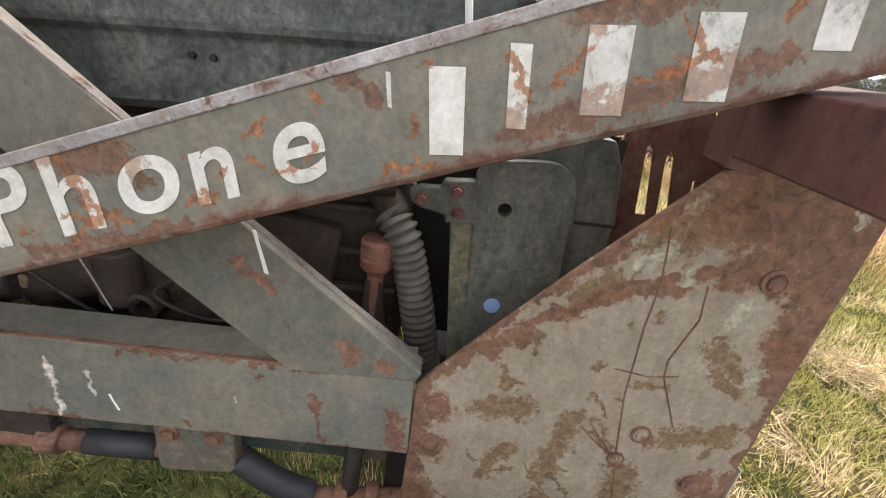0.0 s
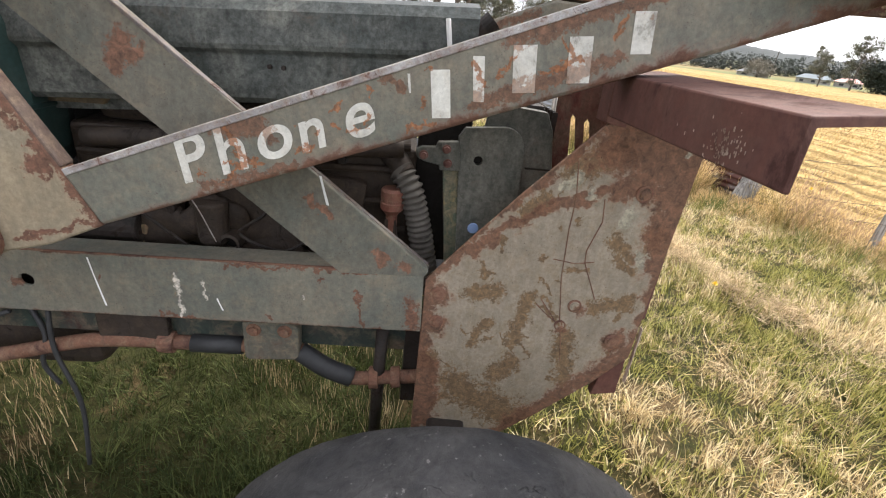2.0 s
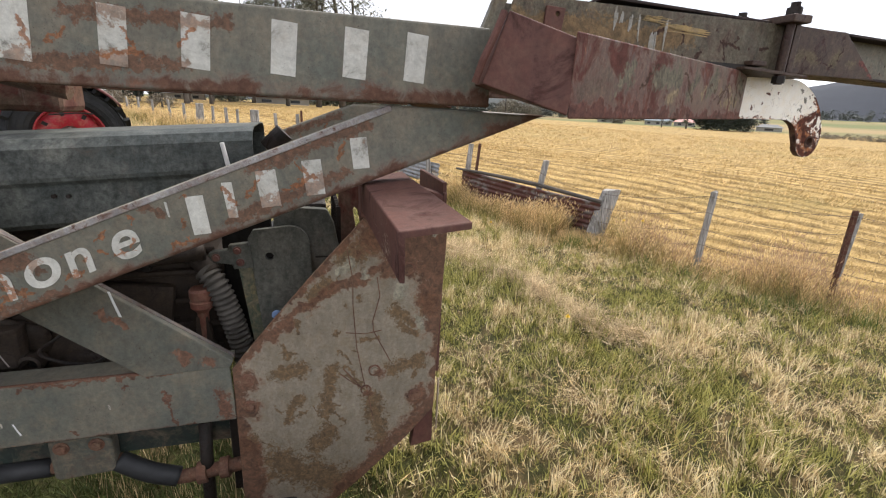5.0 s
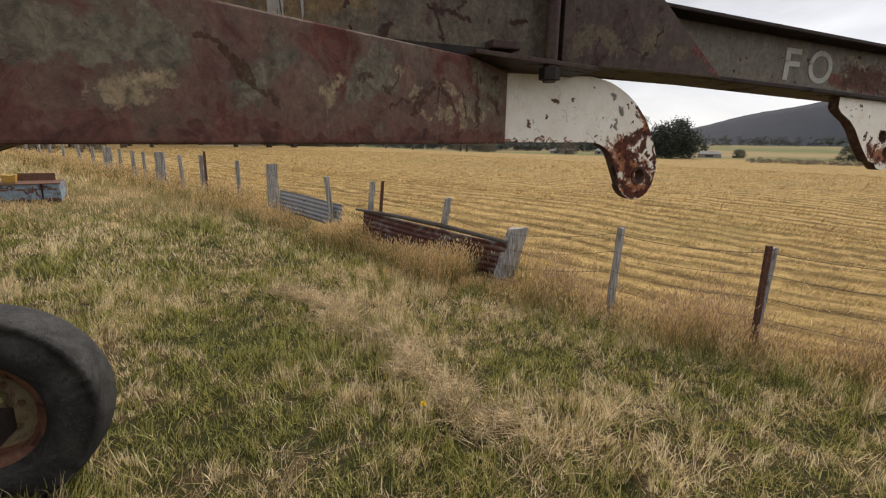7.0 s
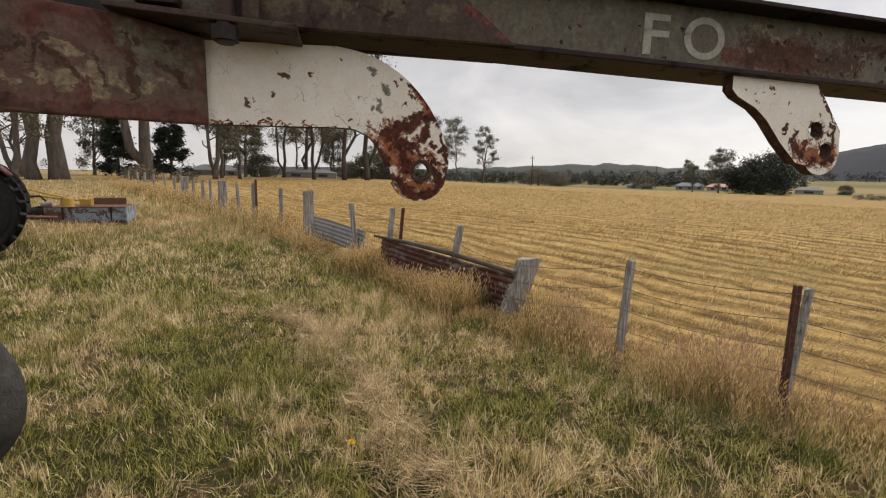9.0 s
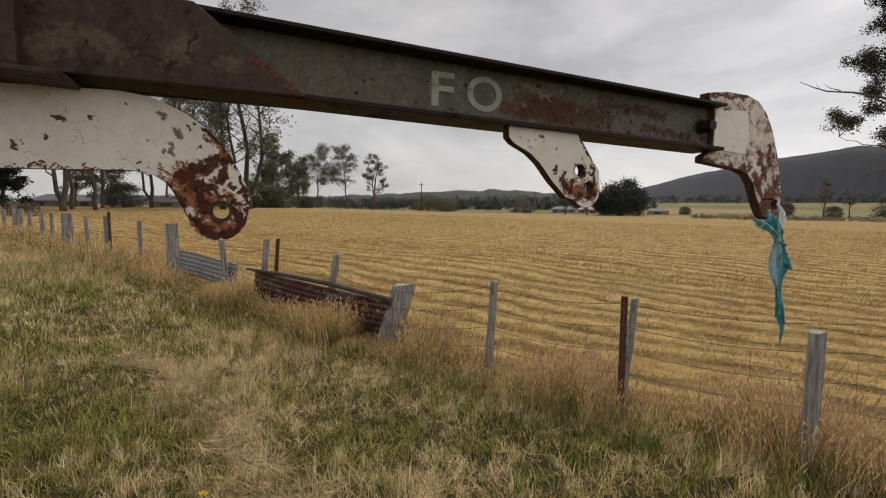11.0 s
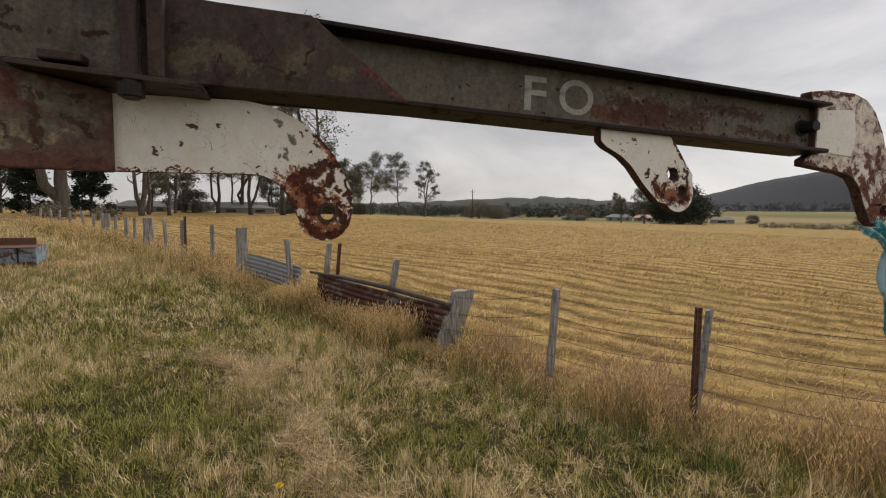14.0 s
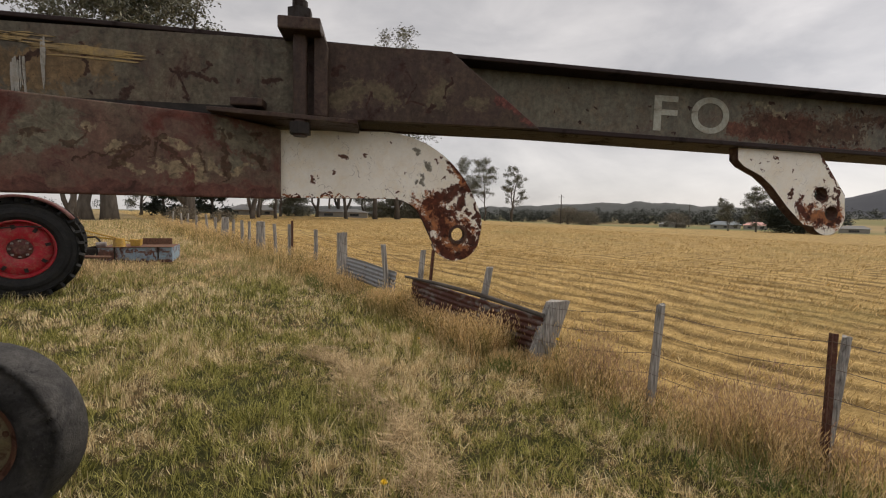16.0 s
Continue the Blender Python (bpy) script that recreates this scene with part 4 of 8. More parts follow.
# ---------------------------------------------------------------- ground
def build_ground():
    radii = np.concatenate([np.arange(0.15, 12, 0.15), np.geomspace(12, 4600, 90)])
    n = 240
    ang = np.linspace(0, math.tau, n, endpoint=False)
    cx, cy = 3.0, 2.0
    X = cx + radii[:, None] * np.cos(ang)
    Y = cy + radii[:, None] * np.sin(ang)
    Z = ground_z(X, Y)
    verts = np.stack([X, Y, Z], -1).reshape(-1, 3)
    verts = np.vstack([verts, [[cx, cy, ground_z(cx, cy)]]])
    i, j = np.meshgrid(np.arange(len(radii) - 1), np.arange(n), indexing="ij")
    j2 = (j + 1) % n
    quads = np.stack([i * n + j, (i + 1) * n + j, (i + 1) * n + j2, i * n + j2], -1).reshape(-1, 4)
    me = fast_mesh("ground", verts, quads)
    bm = bmesh.new()
    bm.from_mesh(me)
    bm.verts.ensure_lookup_table()
    for a in range(n):
        bm.faces.new((bm.verts[len(verts) - 1], bm.verts[a], bm.verts[(a + 1) % n]))
    g = part("ground", bm, mat_ground, smooth=True)
    tagged(g, "uneven pasture of green and straw-dry grass with a mown hay field", "ground", kind="structure")


build_ground()

# ---------------------------------------------------------------- loader frame of the tractor
YC = 1.815
loader = thing("front_loader", (0.6, YC, 0.0), "grey-green welded steel loader frame with rust and painted lettering", "loader")


def beam_at(p, q, h, d, name, mat, label="", parent=None, flip=False, wall=0.01):
    """A straight box beam whose front face runs from p to q (middle line), h high and d deep, in its own frame."""
    p, q = Vector(p), Vector(q)
    x = (q - p).normalized()
    y = Vector((0, 0, 1)).cross(x).normalized()
    z = x.cross(y)
    m = Matrix((x, y, z)).transposed().to_4x4()
    m.translation = (p + q) / 2
    L = (q - p).length
    return box((0, d / 2, 0), (L, d, h)), m, L


# rail along the tractor's side
def rail(mirror=False):
    x0, x1 = -2.3, 1.163
    s = 0.033
    slope_y = -0.045

    def yy(x):
        return 1.45 + slope_y * x

    p, q = Vector((x0, yy(x0), 0.982 + s * (x0 - 0.5))), Vector((x1, yy(x1), 0.982 + s * (x1 - 0.5)))
    p.z += 0.013
    q.z += 0.013
    bm, m, L = beam_at(p, q, 0.19, 0.09, "rail", mat_rail)
    bm.free()
    mid = (x0 + x1) / 2
    hole = (0.085 - mid, 0.004, 0.019)
    bm = plate([(-L / 2, -0.095), (L / 2, -0.095), (L / 2, 0.095), (-L / 2, 0.095)], 0, 0.012, [hole])
    if mirror:
        m = Matrix.Translation((0, 2 * YC, 0)) @ Matrix.Diagonal((1, -1, 1, 1)) @ m
    r = part("rail", bm, mat_rail, loader, "straight grey-green box rail with a round hole", m, bevel=0.004)
    for z_ in (0.0885, -0.0885):
        part("rail_flange", box((0, 0.053, z_), (L, 0.082, 0.013)), mat_brace, r, m=m, bevel=0.003)
    if not mirror:
        part("lip", box((0, 0.004, 0.0965), (L, 0.007, 0.003), m=None), mat_rust, r, m=m)
        for px_, dz, ln, lean in ((0.274, 0.02, 0.15, 0.12), (0.6, -0.03, 0.04, 0.3)):
            bm = plate([(-0.001, -ln / 2), (0.003, -ln / 2), (0.0015, ln / 8), (0.003, ln / 2), (-0.001, ln / 2), (-0.0015, 0)], -0.0012, 0.001)
            part("paint_run", bm, mat_stick, r, m=m @ pose(px_ - mid, 0, dz - 0.01, 0, math.degrees(lean) * -1, 0))
    return r


rail()
rail(True)


def tilted_plate(outline, y_a, y_b, depth, name, mat, label="", holes=(), bevel=0.003, parent=None):
    """A plate in the vertical plane y = y_a + y_b * x."""
    bm = plate(outline, 0, depth, holes)
    for v in bm.verts:
        v.co.y += y_a + y_b * v.co.x
    return part(name, bm, mat, parent or loader, label, bevel=bevel)


brace = tilted_plate([(0.935, 1.093), (1.163, 1.105), (1.172, 1.124), (0.13, 1.95), (-0.13, 1.95)], 1.4485, -0.045, 0.03, "brace", mat_brace,
                     "diagonal grey-green brace with a brown patch")
brace_lip = bmesh.new()
for a, b in (((1.172, 1.124), (0.13, 1.95)),):
    d = Vector((b[0] - a[0], 0, b[1] - a[1])).normalized()
    nrm = Vector((-d.z, 0, d.x))
    if nrm.z < 0:
        nrm.negate()
    mid = Vector(((a[0] + b[0]) / 2, 1.4485 - 0.045 * (a[0] + b[0]) / 2 + 0.007, (a[1] + b[1]) / 2)) - nrm * 0.002
    mm = Matrix((d, Vector((0, 1, 0)), nrm)).transposed().to_4x4()
    mm.translation = mid
    box((0, 0.004, 0), (math.dist(a, b), 0.018, 0.009), brace_lip, mm)
part("edge_weld", brace_lip, mat_scraped_dark, brace, "scraped dark weld along the edge", bevel=0.002)
tilted_plate([(0.879, 1.36), (0.884, 1.36), (0.903, 1.285), (0.896, 1.287)], 1.4472, -0.045, 0.002, "paint_run", mat_stick, parent=brace, bevel=0)

# lettered loader arm
ARM_ANGLE = 21.2
ARM_MID = Vector((1.2, 1.265, 1.63))


def arm_local(x, z):
    v = pose(*ARM_MID, 0, -ARM_ANGLE, 0).inverted() @ Vector((x, 1.265, z))
    return v.x, v.z


arm_outline = [arm_local(*p) for p in ((0.433, 1.248), (2.045, 1.864), (1.617, 1.872), (0.372, 1.367))]
ARM_M = pose(*ARM_MID, 0, -ARM_ANGLE, 0)


def lettered_arm(m, mirror=False):
    bm = plate(arm_outline, 0, 0.09)
    arm = part("loader_arm", bm, mat_beam, loader, "sloping grey-green loader arm with hand-painted white lettering" if not mirror else "", m, bevel=0.009)
    return arm


arm = lettered_arm(ARM_M)
MIRROR = Matrix.Translation((0, 2 * YC, 0)) @ Matrix.Diagonal((1, -1, 1, 1))
lettered_arm(MIRROR @ ARM_M, True)
top_a, top_b = Vector((*arm_outline[3], 0)), Vector((*arm_outline[2], 0))
d2 = (top_b - top_a).normalized()
bm = box((0, 0.006, -0.005), ((top_b - top_a).length * 0.99, 0.018, 0.015), m=Matrix.Translation(((top_a.x + top_b.x) / 2, 0, (top_a.y + top_b.y) / 2)) @ pose(0, 0, 0, 0, -math.degrees(math.atan2(d2.y, d2.x)), 0))
part("edge_weld", bm, mat_scraped, arm, "scraped pale steel edge", ARM_M, bevel=0.002)


def lettering(words, size, shear=0.0, squeeze=1.0, thick=0.0):
    """Mesh of a word in the built-in font, in the x z plane, standing at its left foot."""
    cu = bpy.data.curves.new("lettering", "FONT")
    cu.body, cu.size, cu.shear, cu.offset = words, size, shear, thick
    cu.extrude = 0.0006
    ob = bpy.data.objects.new("lettering", cu)
    scene.collection.objects.link(ob)
    me = bpy.data.meshes.new_from_object(ob)
    bpy.data.objects.remove(ob)
    me.transform(Matrix.Diagonal((squeeze, 1, 1, 1)))
    me.transform(Matrix.Rotation(math.pi / 2, 4, "X"))
    return me


def writing(words, size, m, parent, name="lettering", shear=0.0, squeeze=1.0, thick=0.0, mat=None, base=None):
    me = lettering(words, size, shear, squeeze, thick)
    if base is not None:
        me.transform(m)
        m = base
    return part_of_mesh(name, me, mat or mat_letter, parent, "brushed white letters" if name == "lettering" else "", m)


for ch, (x, z), size, sq in (("P", (0.618, 1.362), 0.135, 1.0), ("h", (0.700, 1.388), 0.14, 1.0), ("o", (0.782, 1.424), 0.135, 1.1), ("n", (0.868, 1.452), 0.125, 1.0), ("e", (0.962, 1.487), 0.135, 1.05)):
    lx, lz = arm_local(x, z)
    writing(ch, size, pose(lx, -0.0012, lz, 0, 0, 0), arm, shear=0.22, squeeze=sq, thick=0.002, base=ARM_M)


def bar_mark(cx, cz, w, h, lean, parent, m, y=-0.0015, mat=None):
    """A plain painted bar where a character stands."""
    o = [(-w / 2, -h / 2), (w / 2 - 0.004, -h / 2 - 0.002), (w / 2, h / 2), (-w / 2 + 0.003, h / 2 + 0.002)]
    bm = plate(o, y, 0.001)
    bm.transform(pose(cx, 0, cz, 0, lean, 0))
    part("painted_bar", bm, mat or mat_letter, parent, m=m)


for (x, z), w, h in (((1.15, 1.598), 0.042, 0.092), ((1.223, 1.634), 0.026, 0.085), ((1.312, 1.662), 0.05, 0.088), ((1.42, 1.69), 0.05, 0.085), ((1.535, 1.752), 0.045, 0.075)):
    bar_mark(*arm_local(x, z), w, h, 12, arm, ARM_M)
lx, lz = arm_local(1.085, 1.613)
bar_mark(lx, lz, 0.008, 0.034, 8, arm, ARM_M)

# gooseneck plate with the ram's pin
goose_outline = [(0.433, 1.246), (0.372, 1.374), (0.225, 1.656), (0.05, 1.95), (-0.09, 1.95), (0.02, 1.74), (0.068, 1.63), (0.128, 1.5), (0.178, 1.372), (0.19, 1.325), (0.178, 1.295),
                 (0.15, 1.278), (0.09, 1.262), (0.055, 1.235), (0.06, 1.18), (0.1, 1.14), (0.16, 1.133), (0.214, 1.165), (0.31, 1.19)]
goose = part("gooseneck_plate", plate(goose_outline, 1.268, 1.312), mat_goose, loader, "buff-painted curved lever plate with brown rust", bevel=0.006)
part("gooseneck_plate", plate(goose_outline, 2 * YC - 1.312, 2 * YC - 1.268), mat_goose, loader, bevel=0.006)
gd = Vector((0.05 - 0.372, 0, 1.95 - 1.374)).normalized()
mm = Matrix((gd, Vector((0, 1, 0)), Vector((-gd.z, 0, gd.x)) * -1)).transposed().to_4x4()
mm.translation = ((0.05 + 0.372) / 2, 1.263, (1.95 + 1.374) / 2)
part("edge_strip", box((0, 0.027, 0), (0.66, 0.04, 0.012), m=mm), mat_goose_edge, goose, "rust-brown edge strip", bevel=0.004)
ear = part("pin_ear", plate([(0.02, 1.235), (0.02, 1.165), (0.06, 1.14)] + arc(0.15, 1.2, 0.068, -110, 110, 14) + [(0.07, 1.258)], 1.238, 1.268), mat_rust, loader, "rust-brown lug on the ram's pin", bevel=0.006)
part("pin", rod((0.15, 1.226, 1.2), (0.15, 1.36, 1.2), 0.026), mat_goose, ear, "worn pin end", bevel=0.003)
part("ram_rod", rod((-0.65, 1.285, 1.193), (-0.03, 1.285, 1.2), 0.021, n=24), mat_chrome, loader, "bright chromed ram rod", smooth=False)
bm = rod((-0.045, 1.285, 1.2), (0.075, 1.285, 1.2), 0.034, n=20)
part("rod_end", bm, mat_rust, loader, "rusted rod end", bevel=0.004)
part("ram_barrel", rod((-1.5, 1.285, 1.185), (-0.65, 1.285, 1.193), 0.042, n=24), mat_rust, loader, bevel=0.004)

# upper arm with the name
UP_M = pose(0.85, 1.25, 1.975)
upper = part("upper_arm", plate([(-0.95, -0.09), (1.02, -0.098), (1.01, 0.092), (-0.95, 0.095)], 0, 0.1), mat_beam, loader, "level grey-green upper arm with white painted name bars", UP_M, bevel=0.006)
part("upper_arm", plate([(-0.95, -0.09), (1.02, -0.098), (1.01, 0.092), (-0.95, 0.095)], 0, 0.1), mat_beam, loader, "", MIRROR @ UP_M, bevel=0.006)
for x, w, h in ((0.72, 0.05, 0.115), (0.86, 0.058, 0.115), (1.03, 0.055, 0.115), (1.185, 0.06, 0.108), (1.365, 0.058, 0.112), (1.525, 0.058, 0.108), (1.67, 0.055, 0.108)):
    bar_mark(x - 0.85, 0.008, w, h, 3, upper, UP_M)

# boxed corner and converging arms
DA, DB = -0.0965, 0.574


def converging(mirror):
    m = MIRROR if mirror else Matrix()
    bm = bmesh.new()
    a = [bm.verts.new(m @ Vector(p)) for p in ((1.98, DA + DB * 1.98, 1.93 if mirror else 1.86), (3.272, DA + DB * 3.272, 1.93 if mirror else 1.881), (3.272, DA + DB * 3.272, 2.062), (3.15, DA + DB * 3.15, 2.077), (1.98, DA + DB * 1.98, 2.045))]
    b = [bm.verts.new(v.co + Vector((0.045, -0.0785 if mirror else 0.0785, 0)) * 1.0 if i not in (1, 2) else v.co + Vector((0, -0.02 if mirror else 0.02, 0))) for i, v in enumerate(a)]
    bm.faces.new(a)
    bm.faces.new(b[::-1])
    for i in range(5):
        j = (i + 1) % 5
        bm.faces.new((a[i], a[j], b[j], b[i]))
    bmesh.ops.recalc_face_normals(bm, faces=bm.faces)
    part("converging_arm", bm, mat_boom, loader, "brown rusted box arm running in to the tip", bevel=0.004)
    bm = bmesh.new()
    f = [(1.80, 1.128, 1.928), (1.975, 1.035, 1.866), (2.0, 1.05, 2.03), (1.855, 1.128, 2.088)]
    g = [(1.835, 1.30, 1.93), (2.1, 1.28, 1.87), (2.1, 1.28, 2.03), (1.9, 1.30, 2.085)]
    va = [bm.verts.new(m @ Vector(p)) for p in f]
    vb = [bm.verts.new(m @ Vector(p)) for p in g]
    bm.faces.new(va)
    bm.faces.new(vb[::-1])
    for i in range(4):
        j = (i + 1) % 4
        bm.faces.new((va[i], va[j], vb[j], vb[i]))
    bmesh.ops.recalc_face_normals(bm, faces=bm.faces)
    c = part("corner_box", bm, mat_primer, loader, "plain red-oxide welded corner box", bevel=0.004)
    if not mirror:
        part("weld_bead", sweep([(1.787, 1.14, 1.93), (1.80, 1.13, 1.98), (1.828, 1.132, 2.04), (1.846, 1.135, 2.085)], 0.009, 8), mat_primer, c, "lumpy weld bead")


converging(False)
converging(True)

# gusset plate hanging from the arm
GA, GB = 1.484, -0.07
gusset = tilted_plate([(1.166, 1.092), (1.166, 0.52), (1.42, 0.53), (1.55, 0.645), (1.70, 0.795), (1.786, 0.9), (1.79, 1.1), (1.806, 1.535), (1.72, 1.59), (1.597, 1.6), (1.40, 1.378), (1.27, 1.222)],
                      GA, GB, 0.014, "gusset_plate", mat_gusset, "large buff and rust-streaked gusset plate with bolts", bevel=0.003)
part("side_flange", box((1.796, GA + GB * 1.79 + 0.055, 1.33), (0.012, 0.09, 0.6)), mat_primer, gusset, bevel=0.003)
# pale colour stands for the sunlit edge as well as the scraping
part("lit_scraped_edge", box((1.8025, GA + GB * 1.79 + 0.012, 0.9), (0.002, 0.014, 0.2)), mat_chip, gusset, "scraped plate edge, made paler for the sun on it")
tilted_plate([(1.715, 0.735), (1.79, 0.75), (1.788, 0.93), (1.73, 0.86)], GA + 0.016, GB, 0.03, "tab", mat_primer, parent=gusset, bevel=0.003)
for x, z, r, bm_ in ((1.205, 1.052, 0.015, mat_rust), (1.208, 0.962, 0.013, mat_rust), (1.588, 1.058, 0.013, mat_gusset), (1.69, 1.398, 0.015, mat_gusset), (1.56, 0.99, 0.011, mat_gusset), (1.72, 0.955, 0.014, mat_rust)):
    bolt((x, GA + GB * x, z), r, gusset, mat=bm_, h=0.007)
    part("washer", lathe([(r * 1.15, -0.004), (r * 1.5, -0.003), (r * 1.5, 0.001), (r * 1.15, 0.001), (r * 1.15, -0.004)], 22, m=Matrix.Translation((x, GA + GB * x, z))), mat_rust, gusset)


def scored(points, w=0.0016):
    """A dark scratch on the gusset plate."""
    part("scratch", sweep([(x, GA + GB * x - 0.0006, z) for x, z in points], w, 5), mat_rust, gusset)


for pts in ([(1.508, 1.464), (1.523, 1.37), (1.523, 1.284), (1.533, 1.141), (1.558, 1.0)], [(1.595, 1.375), (1.604, 1.314), (1.582, 1.229), (1.586, 1.193), (1.639, 1.085)], [(1.482, 1.051), (1.511, 1.025), (1.558, 0.99)],
            [(1.561, 0.99), (1.575, 0.93), (1.586, 0.868)], [(1.50, 1.195), (1.56, 1.188), (1.61, 1.198)], [(1.49, 1.07), (1.53, 1.02), (1.555, 0.985)]):
    scored(pts)
# angle bracket on its top
bm = plate([(1.548, 1.669), (1.551, 1.576), (1.562, 1.574), (1.561, 1.657), (1.68, 1.670), (1.68, 1.683)], 0.80, 1.44)
bracket = part("angle_bracket", bm, mat_primer, loader, "red-brown angle iron bracket sticking out", bevel=0.003)
part("bracket_back", plate([(1.548, 1.66), (1.548, 1.56), (1.80, 1.52), (1.80, 1.62), (1.66, 1.665)], 1.372, 1.44), mat_primer, bracket, bevel=0.003)
r_ = random.Random(17)
for k_ in range(110):
    wide = 1.0 if k_ < 80 else 2.2
    fy, fz, fs = r_.gauss(0.935, 0.018 * wide), r_.gauss(1.604, 0.014 * wide), r_.uniform(0.0009, 0.0028)
    bm = bmesh.new()
    ring = [(fy + fs * r_.uniform(0.4, 1.1) * math.cos(a), min(max(fz + fs * r_.uniform(0.7, 2.0) * math.sin(a), 1.578), 1.655)) for a in (0.3, 1.4, 2.6, 3.7, 5.1)]
    proud = 0.0008 + r_.uniform(0, 0.0006)
    bm.faces.new([bm.verts.new((1.5478 + (1.669 - z) * 0.032 - proud, y, z)) for y, z in ring])
    bmesh.ops.solidify(bm, geom=bm.faces[:], thickness=0.0006)
    part("paint_chip", bm, mat_chip, bracket)
part("rear_plate", box((1.797, 1.53, 1.45), (0.014, 0.3, 0.42)), mat_primer, bracket, bevel=0.003)

# ---------------------------------------------------------------- crane jib on the tip
jib = thing("crane_jib", (3.3, YC, 1.9), "olive and rust steel crane jib with white hook plates", "crane jib")
JIB_SLOPE = 1.3


def jib_m(x, z):
    return pose(x, YC, z, 0, JIB_SLOPE, 0)


JM = jib_m(3.71, 2.180)
SIDE_M = pose(3.71, YC, 2.178)
web = part("web", box((0.33, 0, 0), (3.1, 0.012, 0.17)), mat_jib, jib, "olive grey beam web with worn letters", JM)
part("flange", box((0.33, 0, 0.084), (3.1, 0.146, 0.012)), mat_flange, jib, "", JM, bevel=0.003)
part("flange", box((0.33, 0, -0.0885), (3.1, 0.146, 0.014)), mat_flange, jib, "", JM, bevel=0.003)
for s in (-1, 1):
    y0, y1 = (-0.088, -0.0735) if s < 0 else (0.0735, 0.088)
    part("doubler_plate", plate([(-0.36, -0.095), (0.245, -0.096), (0.0, 0.09), (-0.36, 0.09)], y0, y1), mat_jib_rust, jib, "rust-brown doubler plate with a slanted end" if s < 0 else "", SIDE_M, bevel=0.002)
    part("side_plate", plate([(-1.64, -0.1), (-1.0, -0.1), (-0.36, -0.1), (-0.36, 0.09), (-1.585, 0.086)], y0, y1), mat_side, jib, "grey-olive side plate with scratches and droppings" if s < 0 else "", SIDE_M, bevel=0.002)
part("front_strut", sweep([(2.0, 1.76, 2.05), (2.1, 1.76, 2.30)], 0.03, 4), mat_jib, jib)
part("end_cap", box((2.08, YC, 2.305), (0.13, 0.2, 0.04)), mat_jib_rust, jib, bevel=0.004)
part("small_lug", plate([(2.23, 2.1), (2.30, 2.1), (2.315, 2.232), (2.24, 2.235)], 1.712, 1.724, [(2.285, 2.21, 0.009)]), mat_primer, jib, "red-brown lug with a hole", bevel=0.002)
mat_drop = worn("dried_droppings", (0.4, 0.39, 0.36), (0.3, 0.29, 0.26), rust=(0.14, 0.12, 0.09), amount=0.45, scale=30, seed=61)
rd = random.Random(23)
for x0, z0, ln, w_, n_ in ((2.53, 2.262, 0.10, 0.010, 6), (2.6, 2.24, 0.06, 0.006, 4), (2.64, 2.25, 0.10, 0.004, 3), (2.71, 2.19, 0.11, 0.020, 12), (2.76, 2.24, 0.12, 0.004, 3), (2.56, 2.25, 0.05, 0.006, 4)):
    bm = bmesh.new()
    for _ in range(n_ + n_ // 2):
        cx_, top_, h_, t_ = x0 + rd.gauss(0, w_ * 0.45), z0 - rd.uniform(0, 0.25) * ln, ln * rd.uniform(0.3, 0.85), rd.uniform(0.0012, 0.0036)
        lean_ = rd.gauss(0, 0.003)
        plate([(cx_ - t_ * 0.5, top_), (cx_ - t_, top_ - h_ * 0.35), (cx_ - t_ * 0.6 + lean_, top_ - h_), (cx_ + t_ * 0.5 + lean_, top_ - h_ * 1.04), (cx_ + t_, top_ - h_ * 0.5), (cx_ + t_ * 0.4, top_)], 1.7256 - rd.uniform(0, 0.0016), 1.7272, bm=bm)
    part("dropping_streak", bm, mat_drop, jib)
mat_scrape = worn("worn_yellow_scrape", (0.36, 0.25, 0.1), (0.3, 0.21, 0.09), rust=(0.14, 0.11, 0.07), amount=0.5, scale=16, seed=62)
for x0, x1, z0, n_ in ((2.72, 2.975, 2.213, 26), (2.6, 2.78, 2.236, 9)):
    for _ in range(n_):
        a_, b_, zz, th = x0 + rd.uniform(0, 0.1), x1 - rd.uniform(0, 0.09), z0 + rd.gauss(0, 0.006), rd.uniform(0.0018, 0.0042)
        bm = plate([(a_, zz), (a_ + 0.05, zz - 0.001), (b_, zz - 0.007), (b_ + 0.012, zz - 0.006 + th * 0.4), (b_ - 0.03, zz - 0.005 + th), (a_ + 0.04, zz + th * 0.8)], 1.7257 - rd.uniform(0, 0.0016), 1.7272)
        part("yellow_scrape", bm, mat_scrape, jib)
part("packer", box((2.72, YC, 2.088), (0.95, 0.2, 0.024)), mat_dark, jib)
for ch, x, sz, sq in (("F", 4.318, 0.145, 1.35), ("O", 4.446, 0.148, 1.12)):
    writing(ch, sz, pose(x, YC - 0.0071, 2.1135, 0, 0.4, 0), web, squeeze=sq, thick=0.0018, mat=worn("faded_jib_letter", (0.42, 0.42, 0.36), (0.36, 0.36, 0.3), rust=(0.14, 0.12, 0.08), amount=0.3, scale=14, seed=33) if ch == "F" else bpy.data.materials["faded_jib_letter"])

